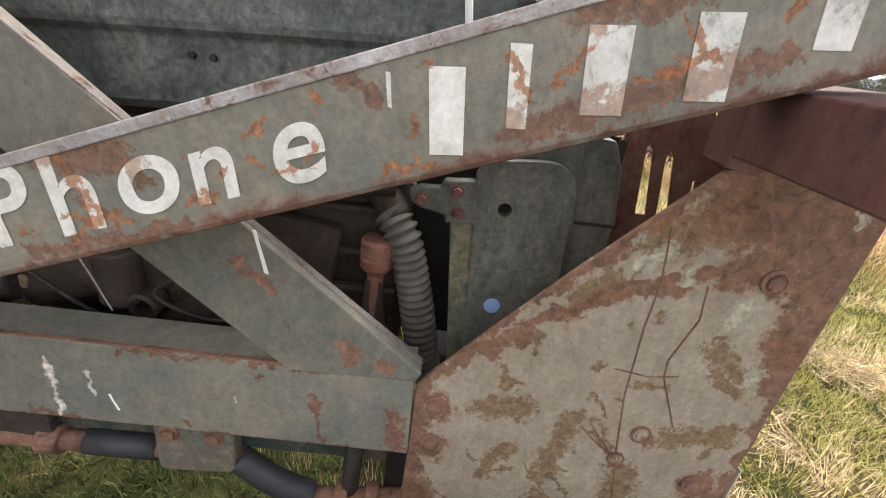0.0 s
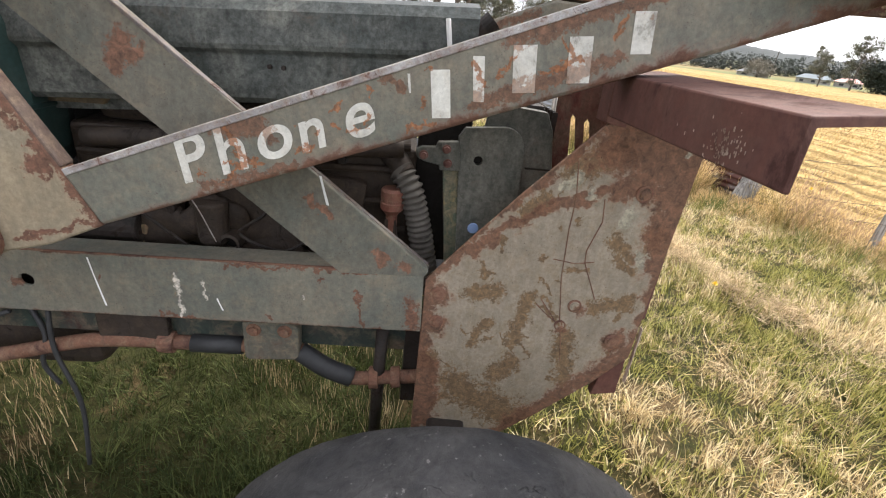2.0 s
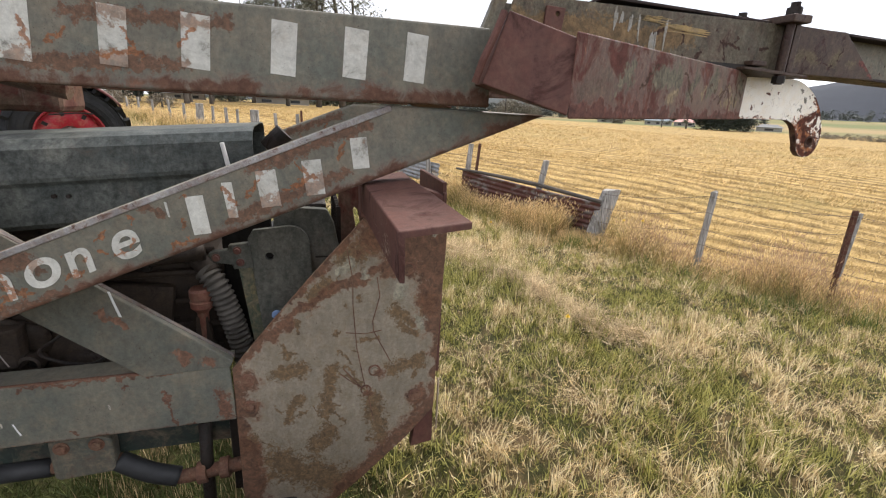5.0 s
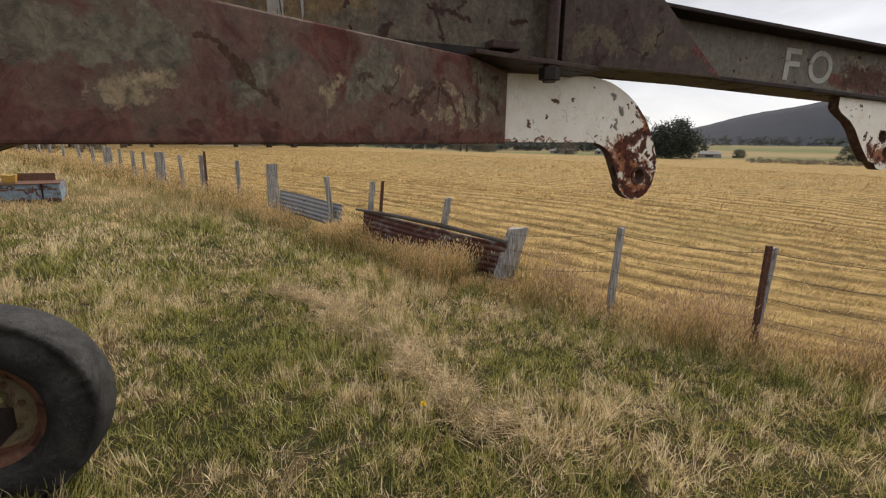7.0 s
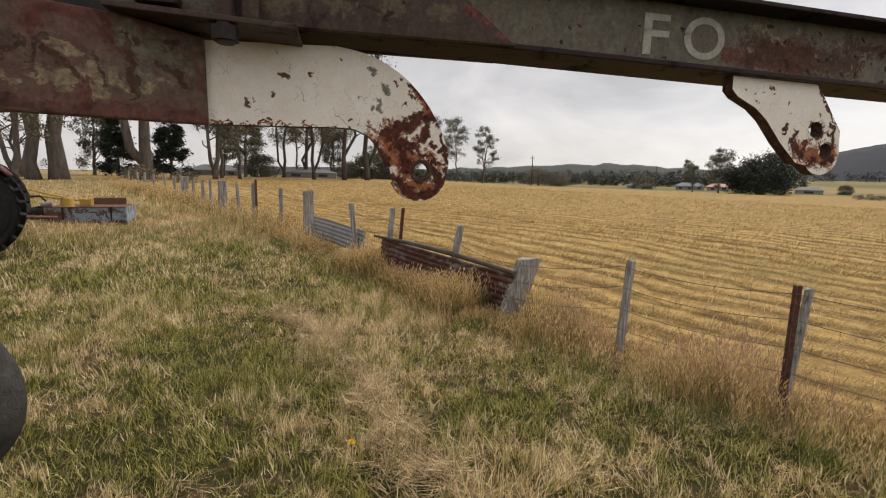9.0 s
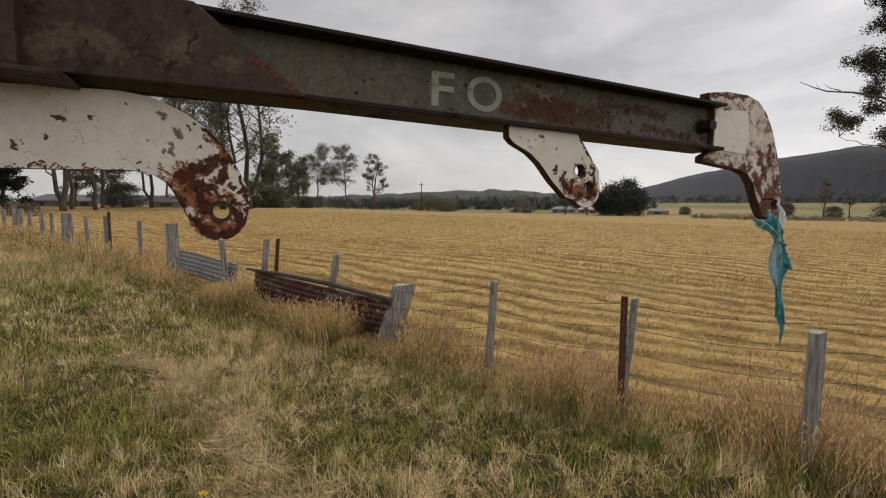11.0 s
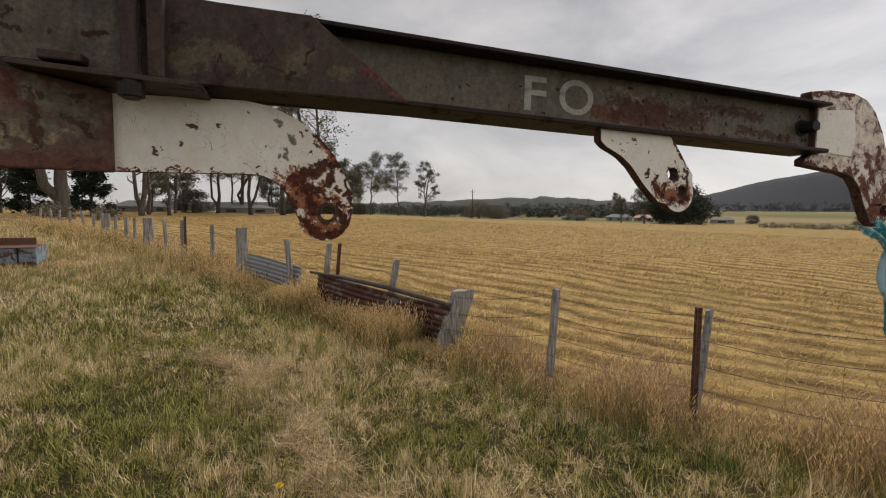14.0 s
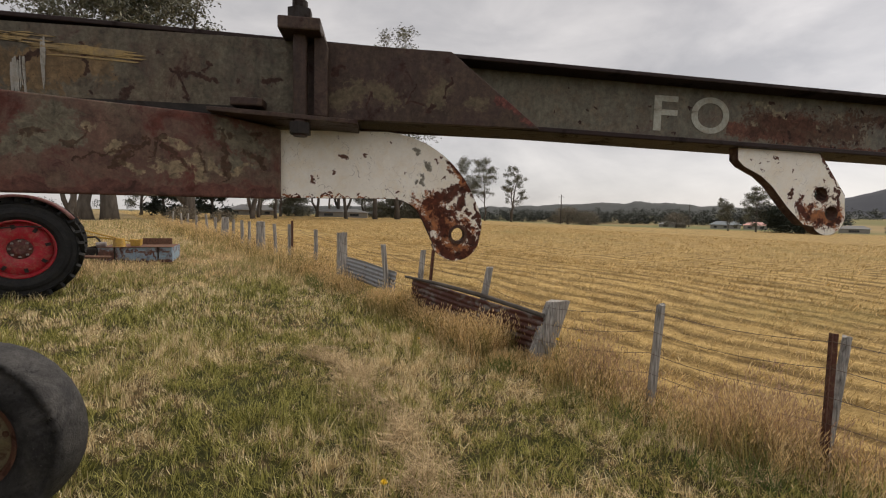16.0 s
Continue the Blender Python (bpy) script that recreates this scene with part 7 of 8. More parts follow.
# ---------------------------------------------------------------- trees
def leaf_cloud(rng, centres, per, spread, size, flat=0.6, droop=0.5):
    """Many small leaf blades about each centre: arrays of verts and triangles."""
    c = np.repeat(np.array(centres, float), per, axis=0)
    n = len(c)
    off = rng.normal(0, 1, (n, 3)) * spread * np.array([1, 1, flat])
    p = c + off
    a = rng.normal(0, 1, (n, 3))
    a[:, 2] = a[:, 2] * 0.6 - droop
    a /= np.linalg.norm(a, axis=1)[:, None] + 1e-9
    b = np.cross(a, rng.normal(0, 1, (n, 3)))
    b /= np.linalg.norm(b, axis=1)[:, None] + 1e-9
    s = size * rng.uniform(0.6, 1.4, (n, 1))
    v = np.stack([p - b * s * 0.3, p + a * s - b * s * 0.05, p + b * s * 0.3, p - a * s * 0.5], 1).reshape(-1, 3)
    q = np.arange(n)[:, None] * 4 + np.array([[0, 1, 2, 3]])
    return v, q


def gum(seed, h, crown_from=0.4, spread=0.28, clumps=46, per=70, bark=None, leafy=None, size=0.34, lean=0.05, bare=0.15, trunk_r=None, fork=0.0, fuzz=0.018):
    """A eucalypt: leaning trunk that forks, rising limbs, leaf tufts along them with gaps between."""
    r = random.Random(seed)
    rng = np.random.default_rng(seed)
    t = thing("gum_tree", (0, 0, 0), "tall grey-green gum tree with an open crown", "tree", "trees round the field")
    tr = trunk_r or h * 0.018
    bm = bmesh.new()
    tips = []
    side = r.choice((-1, 1))
    top = Vector((lean * h * side, lean * h * r.uniform(-1, 1), h * 0.93))
    trunk = [Vector((0, 0, -0.3))] + [Vector((top.x * s ** 1.4 + r.uniform(-1, 1) * h * 0.014, top.y * s ** 1.4, h * 0.93 * s)) for s in (0.06, 0.15, 0.3, 0.45, 0.6, 0.75, 0.9, 1.0)]
    rad = [1.45, 1.15, 1.0, 0.86, 0.72, 0.56, 0.4, 0.25, 0.1]
    sweep(trunk, [tr * q for q in rad], 10, bm)
    stems = [trunk]
    if fork:
        k0 = 1 if fork < 0.1 else 2
        second = [trunk[k0].copy()] + [trunk[i] + Vector((-side * h * 0.1 * (0.3 + (i - k0) / 6), r.uniform(-1, 1) * h * 0.04, -h * 0.02 * i / 3)) for i in range(k0 + 1, 9)]
        sweep(second, [tr * 0.8 * q for q in rad[k0:]], 9, bm)
        stems.append([second[0]] * k0 + second)
    tips.append(trunk[-1])
    levels = (0, 0.06, 0.15, 0.3, 0.45, 0.6, 0.75, 0.9, 1.0)
    for i in range(22):
        stem = stems[i % len(stems)]
        s = crown_from + (0.97 - crown_from) * (i + r.uniform(0, 0.6)) / 22
        k2 = max(q for q in range(8) if levels[q] <= s)
        f = (s - levels[k2]) / (levels[k2 + 1] - levels[k2])
        base = Vector(stem[k2]).lerp(Vector(stem[k2 + 1]), f)
        a = r.uniform(0, math.tau)
        ln = h * spread * r.uniform(0.5, 1.1) * (1.15 - 0.6 * s)
        end = base + Vector((math.cos(a) * ln, math.sin(a) * ln, ln * r.uniform(0.35, 1.25)))
        mid = base.lerp(end, 0.5) + Vector((r.uniform(-1, 1), r.uniform(-1, 1), r.uniform(-0.7, 0.3))) * ln * 0.16
        br = tr * 0.36 * (1.2 - s)
        sweep([base, mid, end], [br, br * 0.6, br * 0.18], 5, bm)
        leafless = r.random() < bare
        if not leafless:
            tips += [end, mid.lerp(end, 0.6), mid]
        for _ in range(4):
            e2 = mid.lerp(end, r.uniform(0.0, 0.9))
            t2 = e2 + Vector((r.uniform(-1, 1), r.uniform(-1, 1), r.uniform(-0.3, 0.9))) * ln * 0.42
            sweep([e2, e2.lerp(t2, 0.5) + Vector((0, 0, -0.03 * ln)), t2], [br * 0.32, br * 0.2, br * 0.07], 4, bm, caps=False)
            if not leafless:
                tips.append(t2)
    part("trunk", bm, bark or mat_bark, t, "pale streaked trunk and limbs", smooth=True)
    r.shuffle(tips)
    centres = []
    for i in range(clumps):
        c = tips[i % len(tips)] + Vector((r.uniform(-1, 1), r.uniform(-1, 1), r.uniform(-0.8, 0.6))) * h * 0.03
        centres += [tuple(c + Vector((r.uniform(-1, 1), r.uniform(-1, 1), r.uniform(-0.7, 0.7))) * h * 0.028) for _ in range(4)]
    v, q = leaf_cloud(rng, centres, per // 4 + 1, h * fuzz, size, 0.8)
    part_of_mesh("crown", fast_mesh("crown", v, q), leafy or mat_leaf, t)
    return t


def bush(seed, w, h, mat, label, n=5200, size=0.5, cone=0.0):
    rng = np.random.default_rng(seed)
    t = thing("dense_tree", (0, 0, 0), label, "tree", "trees round the field")
    bm = sweep([(0, 0, -0.2), (0, 0, h * 0.5)], [w * 0.05, w * 0.02], 8)
    part("trunk", bm, mat_dark_bark, t)
    k = 60
    z = rng.uniform(0.05, 1, k) * h
    if cone:
        rad = w / 2 * (1 - z / h) ** 0.8
    else:
        rad = w / 2 * np.sqrt(np.clip(1 - ((z / h - 0.42) / 0.6) ** 2, 0.05, 1))
    a = rng.uniform(0, math.tau, k)
    q_ = rng.uniform(0.25, 1.0, k) ** 0.5 * rad
    cen = np.stack([np.cos(a) * q_, np.sin(a) * q_, z], -1)
    v, q = leaf_cloud(rng, cen, n // k, w * 0.075, size, 0.8, 0.1)
    v[:, 2] = np.maximum(v[:, 2], 0.02)
    part_of_mesh("crown", fast_mesh("crown", v, q), mat, t)
    return t


def stand(ob, x, y, s=1.0, turn=0.0, sink=0.0):
    ob.matrix_basis = Matrix.LocRotScale((x, y, float(ground_z(x, y)) - sink), Euler((0, 0, radians(turn))), (s, s, s))
    return ob


def copy_to(ob, x, y, s=1.0, turn=0.0):
    return copy_thing(ob, Matrix.LocRotScale((x, y, float(ground_z(x, y))), Euler((0, 0, radians(turn))), (s / ob.scale[0],) * 3))


stand(gum(3, 24, 0.3, 0.27, clumps=110, per=100, size=0.24, trunk_r=0.42, fork=0.12), -20.9, 44.4)
stand(gum(7, 26, 0.32, 0.25, clumps=110, per=100, size=0.24, trunk_r=0.56, bare=0.2), -19.5, 45.1)
stand(gum(12, 23, 0.3, 0.28, clumps=110, per=100, size=0.24, trunk_r=0.5, fork=0.05, bare=0.2), -15.4, 51.6)
gum_d = stand(gum(18, 31, 0.24, 0.2, clumps=90, per=90, size=0.25, trunk_r=0.36, bark=mat_dark_bark, bare=0.35, fork=0.05, lean=0.08), 7.0, 77)
gum_e = stand(gum(25, 14.5, 0.3, 0.25, clumps=90, per=90, size=0.18, trunk_r=0.17, lean=0.05, bare=0.12, fuzz=0.022), 23.4, 114)
gum_f = stand(gum(33, 13, 0.2, 0.24, clumps=60, per=100, size=0.16, trunk_r=0.2, lean=0.14, bare=0.3, fork=0.05), -19.6, 40.0, 1.0, 200)
gum_m = stand(gum(52, 10, 0.12, 0.33, clumps=110, per=72, size=0.2, trunk_r=0.17, lean=0.05, bare=0.08, fuzz=0.03), -11.2, 76)
for ob, x, y, s, a in ((gum_d, 3.4, 74.5, 0.85, 60), (gum_f, -26.5, 52.5, 0.95, 120), (gum_f, -10.5, 57, 1.2, 200), (gum_d, -3, 84, 0.75, 90), (gum_e, -12, 66, 1.1, 250), (gum_e, -9, 62, 1.0, 130),
                       (gum_e, 29.7, 110.8, 1.02, 140), (gum_f, 35.4, 108, 1.08, 220), (gum_e, -6, 100, 1.1, 70), (gum_d, -6, 79, 0.6, 170), (gum_e, 1, 92, 1.2, 20), (gum_e, -14, 86, 1.2, 200), (gum_d, -0.8, 70, 0.62, 10),
                       (gum_m, -15.5, 82, 0.8, 40), (gum_m, 1.6, 90, 0.9, 160), (gum_m, 13.4, 100, 1.28, 280), (gum_m, 17.5, 104, 1.0, 330), (gum_m, 10.3, 95, 0.85, 60),
                       (gum_m, -27.5, 68, 1.0, 20), (gum_e, 19, 112, 0.75, 77)):
    copy_to(ob, x, y, s, a)
# big gum at the field's side
def paddock_gum(seed):
    """A broad old gum: bent trunk, long rising limbs, dense leaf masses joined to them by twigs, two dead limbs."""
    r = random.Random(seed)
    rng = np.random.default_rng(seed)
    t = thing("gum_tree", (0, 0, 0), "broad old gum tree with dense leaf masses and dead limbs", "tree", "trees round the field")
    bm = bmesh.new()
    trunk = [(0, 0, -0.3), (0.05, 0, 0.8), (-0.2, 0.1, 2.6), (-0.7, 0.1, 4.6), (-1.2, 0.3, 7.2), (-1.6, 0.1, 10), (-2.2, 0.2, 13), (-2.0, 0, 16)]
    sweep(trunk, [0.62, 0.48, 0.42, 0.37, 0.28, 0.2, 0.13, 0.04], 12, bm)
    limbs = [[(-0.5, 0.1, 3.9), (-2.2, -0.4, 5.0), (-4.2, -0.6, 6.1), (-5.6, -0.5, 7.2), (-7.4, -0.4, 8.3)],
             [(-4.2, -0.6, 6.1), (-4.9, -0.3, 7.6), (-5.6, 0.1, 9.0), (-6.6, 0.2, 9.9)],
             [(-0.9, 0.2, 5.6), (-2.6, 0.3, 7.4), (-4.4, 0.5, 9.6), (-5.8, 0.4, 10.9)],
             [(-1.3, 0.2, 8.0), (-3.0, 0.0, 10.3), (-4.8, -0.2, 12.0), (-6.3, 0.0, 13.3)],
             [(-1.8, 0.2, 11.2), (-3.4, 0.3, 13.4), (-5.0, 0.2, 15.2)],
             [(-0.6, 0.1, 4.2), (-2.8, -0.6, 4.3), (-5.1, -0.8, 4.95), (-6.8, -0.9, 5.3), (-7.9, -0.9, 5.85)],
             [(-0.3, 0, 3.2), (1.6, 0.5, 5.2), (3.4, 0.8, 7.4), (4.6, 0.9, 9.6)],
             [(-0.8, 0.2, 5.0), (0.8, -0.4, 7.4), (2.0, -0.8, 10.0), (2.8, -0.6, 12.6)],
             [(-1.2, 0.3, 7.2), (-0.4, 1.6, 9.6), (0.4, 2.6, 12.4)],
             [(-0.9, 0.2, 5.4), (-1.4, -1.8, 7.6), (-1.8, -3.0, 10.2)]]
    nodes = []
    for k, path in enumerate(limbs):
        rad = 0.17 if k != 5 else 0.07
        fine = [Vector(a).lerp(Vector(b), q / 3) + Vector((r.uniform(-1, 1), r.uniform(-1, 1), r.uniform(-1, 1))) * 0.07 for a, b in zip(path, path[1:]) for q in range(3)] + [Vector(path[-1])]
        sweep(fine, [rad * (1 - 0.86 * q / (len(fine) - 1)) for q in range(len(fine))], 7, bm)
        nodes += fine[3:]
    # dead limbs
    for path, rad in (([(-5.3, -0.5, 7.0), (-6.2, -0.8, 7.75), (-7.45, -1.0, 8.25), (-8.6, -1.1, 8.45), (-9.2, -1.2, 8.75), (-9.85, -1.2, 9.15)], 0.075),
                      ([(-8.0, -1.05, 8.35), (-8.45, -1.0, 8.6), (-8.8, -0.9, 8.95)], 0.03), ([(-8.6, -1.1, 8.45), (-8.95, -1.3, 8.6), (-9.1, -1.4, 8.85)], 0.025),
                      ([(-0.2, -0.2, 2.7), (-2.6, -0.9, 3.9), (-4.6, -1.2, 4.4), (-5.9, -1.4, 3.95), (-6.6, -1.5, 3.55), (-7.0, -1.5, 2.95)], 0.1),
                      ([(-5.9, -1.4, 3.95), (-6.0, -1.5, 3.6), (-5.8, -1.5, 3.3)], 0.035), ([(-5.2, -1.3, 4.2), (-5.9, -1.0, 4.4), (-6.3, -1.0, 4.25)], 0.03)):
        sweep([Vector(p) + Vector((0, 0, r.uniform(-0.05, 0.05))) for p in path], [rad * (1 - 0.8 * q / (len(path) - 1)) for q in range(len(path))], 6, bm)
    masses = [(-7.2, 0.1, 10.1, 0.72), (-6.7, 0.0, 9.9, 0.6), (-6.2, 0.1, 9.25, 0.7), (-6.6, -0.1, 8.35, 0.5), (-6.0, 0.2, 10.7, 0.8), (-6.5, 0.0, 11.9, 0.55), (-5.7, 0.2, 12.6, 0.85), (-6.6, 0.0, 13.35, 0.4),
              (-8.05, -0.6, 6.9, 0.52), (-7.4, -0.7, 6.6, 0.34), (-5.3, 0.0, 7.4, 0.75), (-6.5, -0.4, 7.4, 0.38), (-5.5, -0.6, 5.4, 0.5), (-5.9, -0.5, 5.8, 0.34), (-5.2, 0.3, 8.6, 0.8), (-5.2, 0.3, 9.8, 0.8), (-4.9, 0.2, 11.4, 0.9), (-4.7, 0.2, 14.2, 0.9)]
    for _ in range(44):
        a, q = r.uniform(0, math.tau), r.uniform(0.35, 1.0)
        masses.append((-0.6 + 4.9 * q * math.cos(a), 3.6 * q * math.sin(a), r.uniform(6.2, 15.8), r.uniform(0.7, 1.15)))
    centres = []
    for x, y, z, w in masses:
        hub = Vector((x, y, z))
        near = min(nodes, key=lambda p: (p - hub).length + max(0, p.z - z) * 0.8)
        joint = near.lerp(hub, 0.65) + Vector((0, 0, -0.12 * w))
        sweep([near, near.lerp(joint, 0.5) + Vector((r.uniform(-1, 1), 0, -1)) * 0.08, joint], [0.035, 0.026, 0.016], 5, bm, caps=False)
        for _ in range(int(15 * w) + 3):
            d = Vector((r.gauss(0, 1), r.gauss(0, 1), r.gauss(0, 0.8))).normalized() * w * r.uniform(0.3, 1.0) ** 0.6
            tip = hub + d
            sweep([joint, joint.lerp(tip, 0.5) + Vector((0, 0, -0.05)), tip], [0.012, 0.009, 0.004], 3, bm, caps=False)
            centres.append(tuple(tip))
    part("trunk", bm, mat_bark, t, "grey-brown trunk and long bare limbs", smooth=True)
    v, q = leaf_cloud(rng, centres, 120, 0.19, 0.085, 0.8)
    part_of_mesh("crown", fast_mesh("crown", v, q), mat_leaf_near, t)
    return t


stand(paddock_gum(31), 39.45, 8.59, 1.0, -66.96)
far_gum = gum(44, 9, 0.3, 0.3, clumps=34, per=80, size=0.16, trunk_r=0.18, leafy=mat_leaf_dry, bare=0.35)
stand(far_gum, 129, 61.5)
copy_to(far_gum, 150, 66, 0.8, 100)

con = stand(bush(5, 4.2, 9.5, mat_leaf_dark, "dark green conifer with a dense crown", n=14000, cone=1.0, size=0.22), -23.5, 65.2)
copy_to(con, -15.6, 59, 1.0, 70)
stand(bush(8, 13, 8.0, mat_leaf_dark, "broad dark cypress beside the farmhouse", n=22000, size=0.32), 95, 89.5)
copy_to(gum_m, 87, 93, 0.95, 90)
copy_to(gum_m, 83.5, 97, 0.7, 190)
scrub = stand(bush(9, 7, 4.5, mat_leaf, "low dark scrub tree", n=6000, size=0.26), 8.5, 92)
for x, y, s, a in ((-9.5, 80, 0.7, 25), (12, 92, 0.8, 15), (20, 108, 0.5, 35), (14, 100, 0.8, 50), (4, 90, 0.6, 80), (150, 82, 0.8, 40), (136, 63, 0.55, 0), (163, 62, 1.2, 80), (172, 50, 1.5, 120),
                   (132, 100, 0.5, 20), (74, 150, 0.8, 210)):
    copy_to(scrub, x, y, s, a)
dry = stand(bush(10, 9, 5.0, mat_leaf_dry, "brown leafless scrub tree", n=6000, size=0.24), 64, 142)
for x, y, s in ((70, 140, 0.8), (92, 128, 0.8)):
    copy_to(dry, x, y, s, x)
low = stand(bush(13, 2.6, 1.1, mat_leaf_dry, "low dry bramble at the paddock's edge", n=1600, size=0.1), -11.5, 40)
copy_to(low, -9.4, 43, 0.8, 50)


def forest_line(name, x0, y0, x1, y1, n, w, h, seed, mat):
    """Far woods: a band of leafy crowns."""
    rng = np.random.default_rng(seed)
    t = rng.uniform(0, 1, n)
    d = np.array([x1 - x0, y1 - y0])
    nrm = np.array([-d[1], d[0]]) / np.linalg.norm(d)
    k = rng.uniform(-0.5, 0.5, n) * w
    X, Y = x0 + d[0] * t + nrm[0] * k, y0 + d[1] * t + nrm[1] * k
    Z = ground_z(X, Y)
    hh = h * rng.uniform(0.5, 1.15, n)
    cen = np.stack([X, Y, Z + hh * rng.uniform(0.15, 0.85, n)], -1)
    v, q = leaf_cloud(rng, cen, 50, h * 0.13, h * 0.08, 0.8, 0.1)
    ob = part_of_mesh(name, fast_mesh(name, v, q), mat)
    tagged(ob, "far belt of dark woodland", "woodland", kind="stuff")


forest_line("dry_bank", 84, 61, 108, 34, 700, 9, 1.0, 5, mat_leaf_dry)
forest_line("woodland", 20, 300, 190, 260, 420, 40, 7.0, 1, mat_wood_far)
forest_line("woodland", 190, 270, 420, 140, 420, 40, 6.5, 2, mat_wood_far)
forest_line("woodland", -120, 120, 10, 170, 130, 30, 3.5, 3, mat_wood_far)
forest_line("woodland", 10, 190, 60, 205, 200, 14, 4.0, 6, mat_wood_far)
forest_line("woodland", 60, 205, 128, 190, 420, 16, 5.2, 7, mat_wood_far)
forest_line("woodland", 128, 190, 176, 150, 420, 16, 5.6, 8, mat_wood_far)


def hill(name, spine, depth, mat, label, seed):
    """A long hill with a given skyline (x, y, height)."""
    rng = np.random.default_rng(seed)
    pts = np.array(spine, float)
    n = 160
    s = np.linspace(0, len(pts) - 1, n)
    P = np.stack([np.interp(s, np.arange(len(pts)), pts[:, i]) for i in range(3)], -1)
    P[:, 2] += np.convolve(rng.normal(0, 1, n + 10), np.ones(5) / 5, "same")[:n] * 6.0
    d = P[:, :2] / np.linalg.norm(P[:, :2], axis=1)[:, None]
    rows = []
    for f, zf in ((-1, -0.02), (-0.75, 0.22), (-0.5, 0.52), (-0.25, 0.82), (0, 1.0), (0.6, 0.7), (1, -0.02)):
        wob = rng.normal(0, 0.02, n) * (1 - abs(zf - 0.5))
        rows.append(np.column_stack([P[:, 0] + d[:, 0] * f * depth, P[:, 1] + d[:, 1] * f * depth, P[:, 2] * (zf + (wob if 0 < zf < 1 else 0)) - (12 if zf < 0 else 0)]))
    v = np.vstack(rows)
    i, j = np.meshgrid(np.arange(len(rows) - 1), np.arange(n - 1), indexing="ij")
    q = np.stack([i * n + j, i * n + j + 1, (i + 1) * n + j + 1, (i + 1) * n + j], -1).reshape(-1, 4)
    ob = part_of_mesh(name, fast_mesh(name, v, q), mat, smooth=True)
    tagged(ob, label, "hill", kind="structure")


hill("backdrop_mountain", [(1150, 2250, 30), (1500, 2080, 45), (1963, 1838, 96), (2300, 1700, 185), (2650, 1530, 262), (3015, 1335, 330), (3150, 1150, 318), (3250, 900, 250), (3400, 500, 200), (3500, 0, 150)], 900, mat_hill, "forested mountain with distance haze in its blue-grey colour", 1)
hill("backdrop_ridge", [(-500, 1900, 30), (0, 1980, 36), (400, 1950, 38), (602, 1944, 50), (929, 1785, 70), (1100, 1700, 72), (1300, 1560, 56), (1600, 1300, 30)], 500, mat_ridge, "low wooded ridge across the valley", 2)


# ---------------------------------------------------------------- far buildings
def house(x, y, w, d, h, roof_h, roof_mat, turn, label, windows=3):
    z = float(ground_z(x, y))
    t = thing("house", (x, y, z), label, "house", "far farm buildings")
    m = pose(x, y, z - 0.3, 0, 0, turn)
    part("wall", box((0, 0, h / 2), (w, d, h)), mat_wall, t, "", m)
    bm = bmesh.new()
    e = 0.5
    vs = [bm.verts.new(p) for p in ((-w / 2 - e, -d / 2 - e, h - 0.1), (w / 2 + e, -d / 2 - e, h - 0.1), (w / 2 + e, d / 2 + e, h - 0.1), (-w / 2 - e, d / 2 + e, h - 0.1), (-w / 2 + d * 0.3, 0, h + roof_h), (w / 2 - d * 0.3, 0, h + roof_h))]
    for f_ in ((0, 1, 5, 4), (1, 2, 5), (2, 3, 4, 5), (3, 0, 4), (3, 2, 1, 0)):
        bm.faces.new([vs[i] for i in f_])
    part("roof", bm, roof_mat, t, "", m)
    for i in range(windows):
        wx = -w / 2 + w * (i + 0.5) / windows
        wi = part("window", box((wx, -d / 2 - 0.04, h * 0.55), (w / windows * 0.4, 0.1, h * 0.4)), mat_wall, t, "", m)
        part("pane", box((wx, -d / 2 - 0.1, h * 0.55), (w / windows * 0.34, 0.03, h * 0.34)), mat_glass, wi, "", m)
    return t


house(111.5, 132, 8, 5, 1.7, 1.0, mat_roof_blue, -40, "low farmhouse with a pale blue iron roof")
house(117.8, 127.4, 6, 5, 1.7, 0.9, mat_roof_red, -40, "low farm wing with a red iron roof", 2)
house(101, 143, 8, 5, 1.4, 0.8, mat_roof_grey, -35, "pale low farm shed across the field", 2)
house(124, 103, 6, 4, 1.5, 0.7, mat_roof_grey, -50, "small grey iron farm shed", 1)
house(-2.2, 84, 8.5, 6, 1.2, 0.5, mat_roof_grey, 0, "long grey iron shed among the gum trees", 2)
house(-18.2, 88, 7.5, 6, 1.2, 0.9, mat_roof_grey, 10, "pale cottage with a grey roof behind trees", 3)


def power_pole(x, y, h=8):
    z = float(ground_z(x, y))
    t = thing("power_pole", (x, y, z), "thin timber power pole in the valley", "pole", "power poles")
    part("pole", sweep([(x, y, z - 0.5), (x, y, z + h)], [0.16, 0.11], 8), mat_dark_bark, t)
    part("crossarm", box((x, y, z + h - 0.6), (1.6, 0.1, 0.1)), mat_dark_bark, t)


power_pole(53, 121)
power_pole(112, 150)


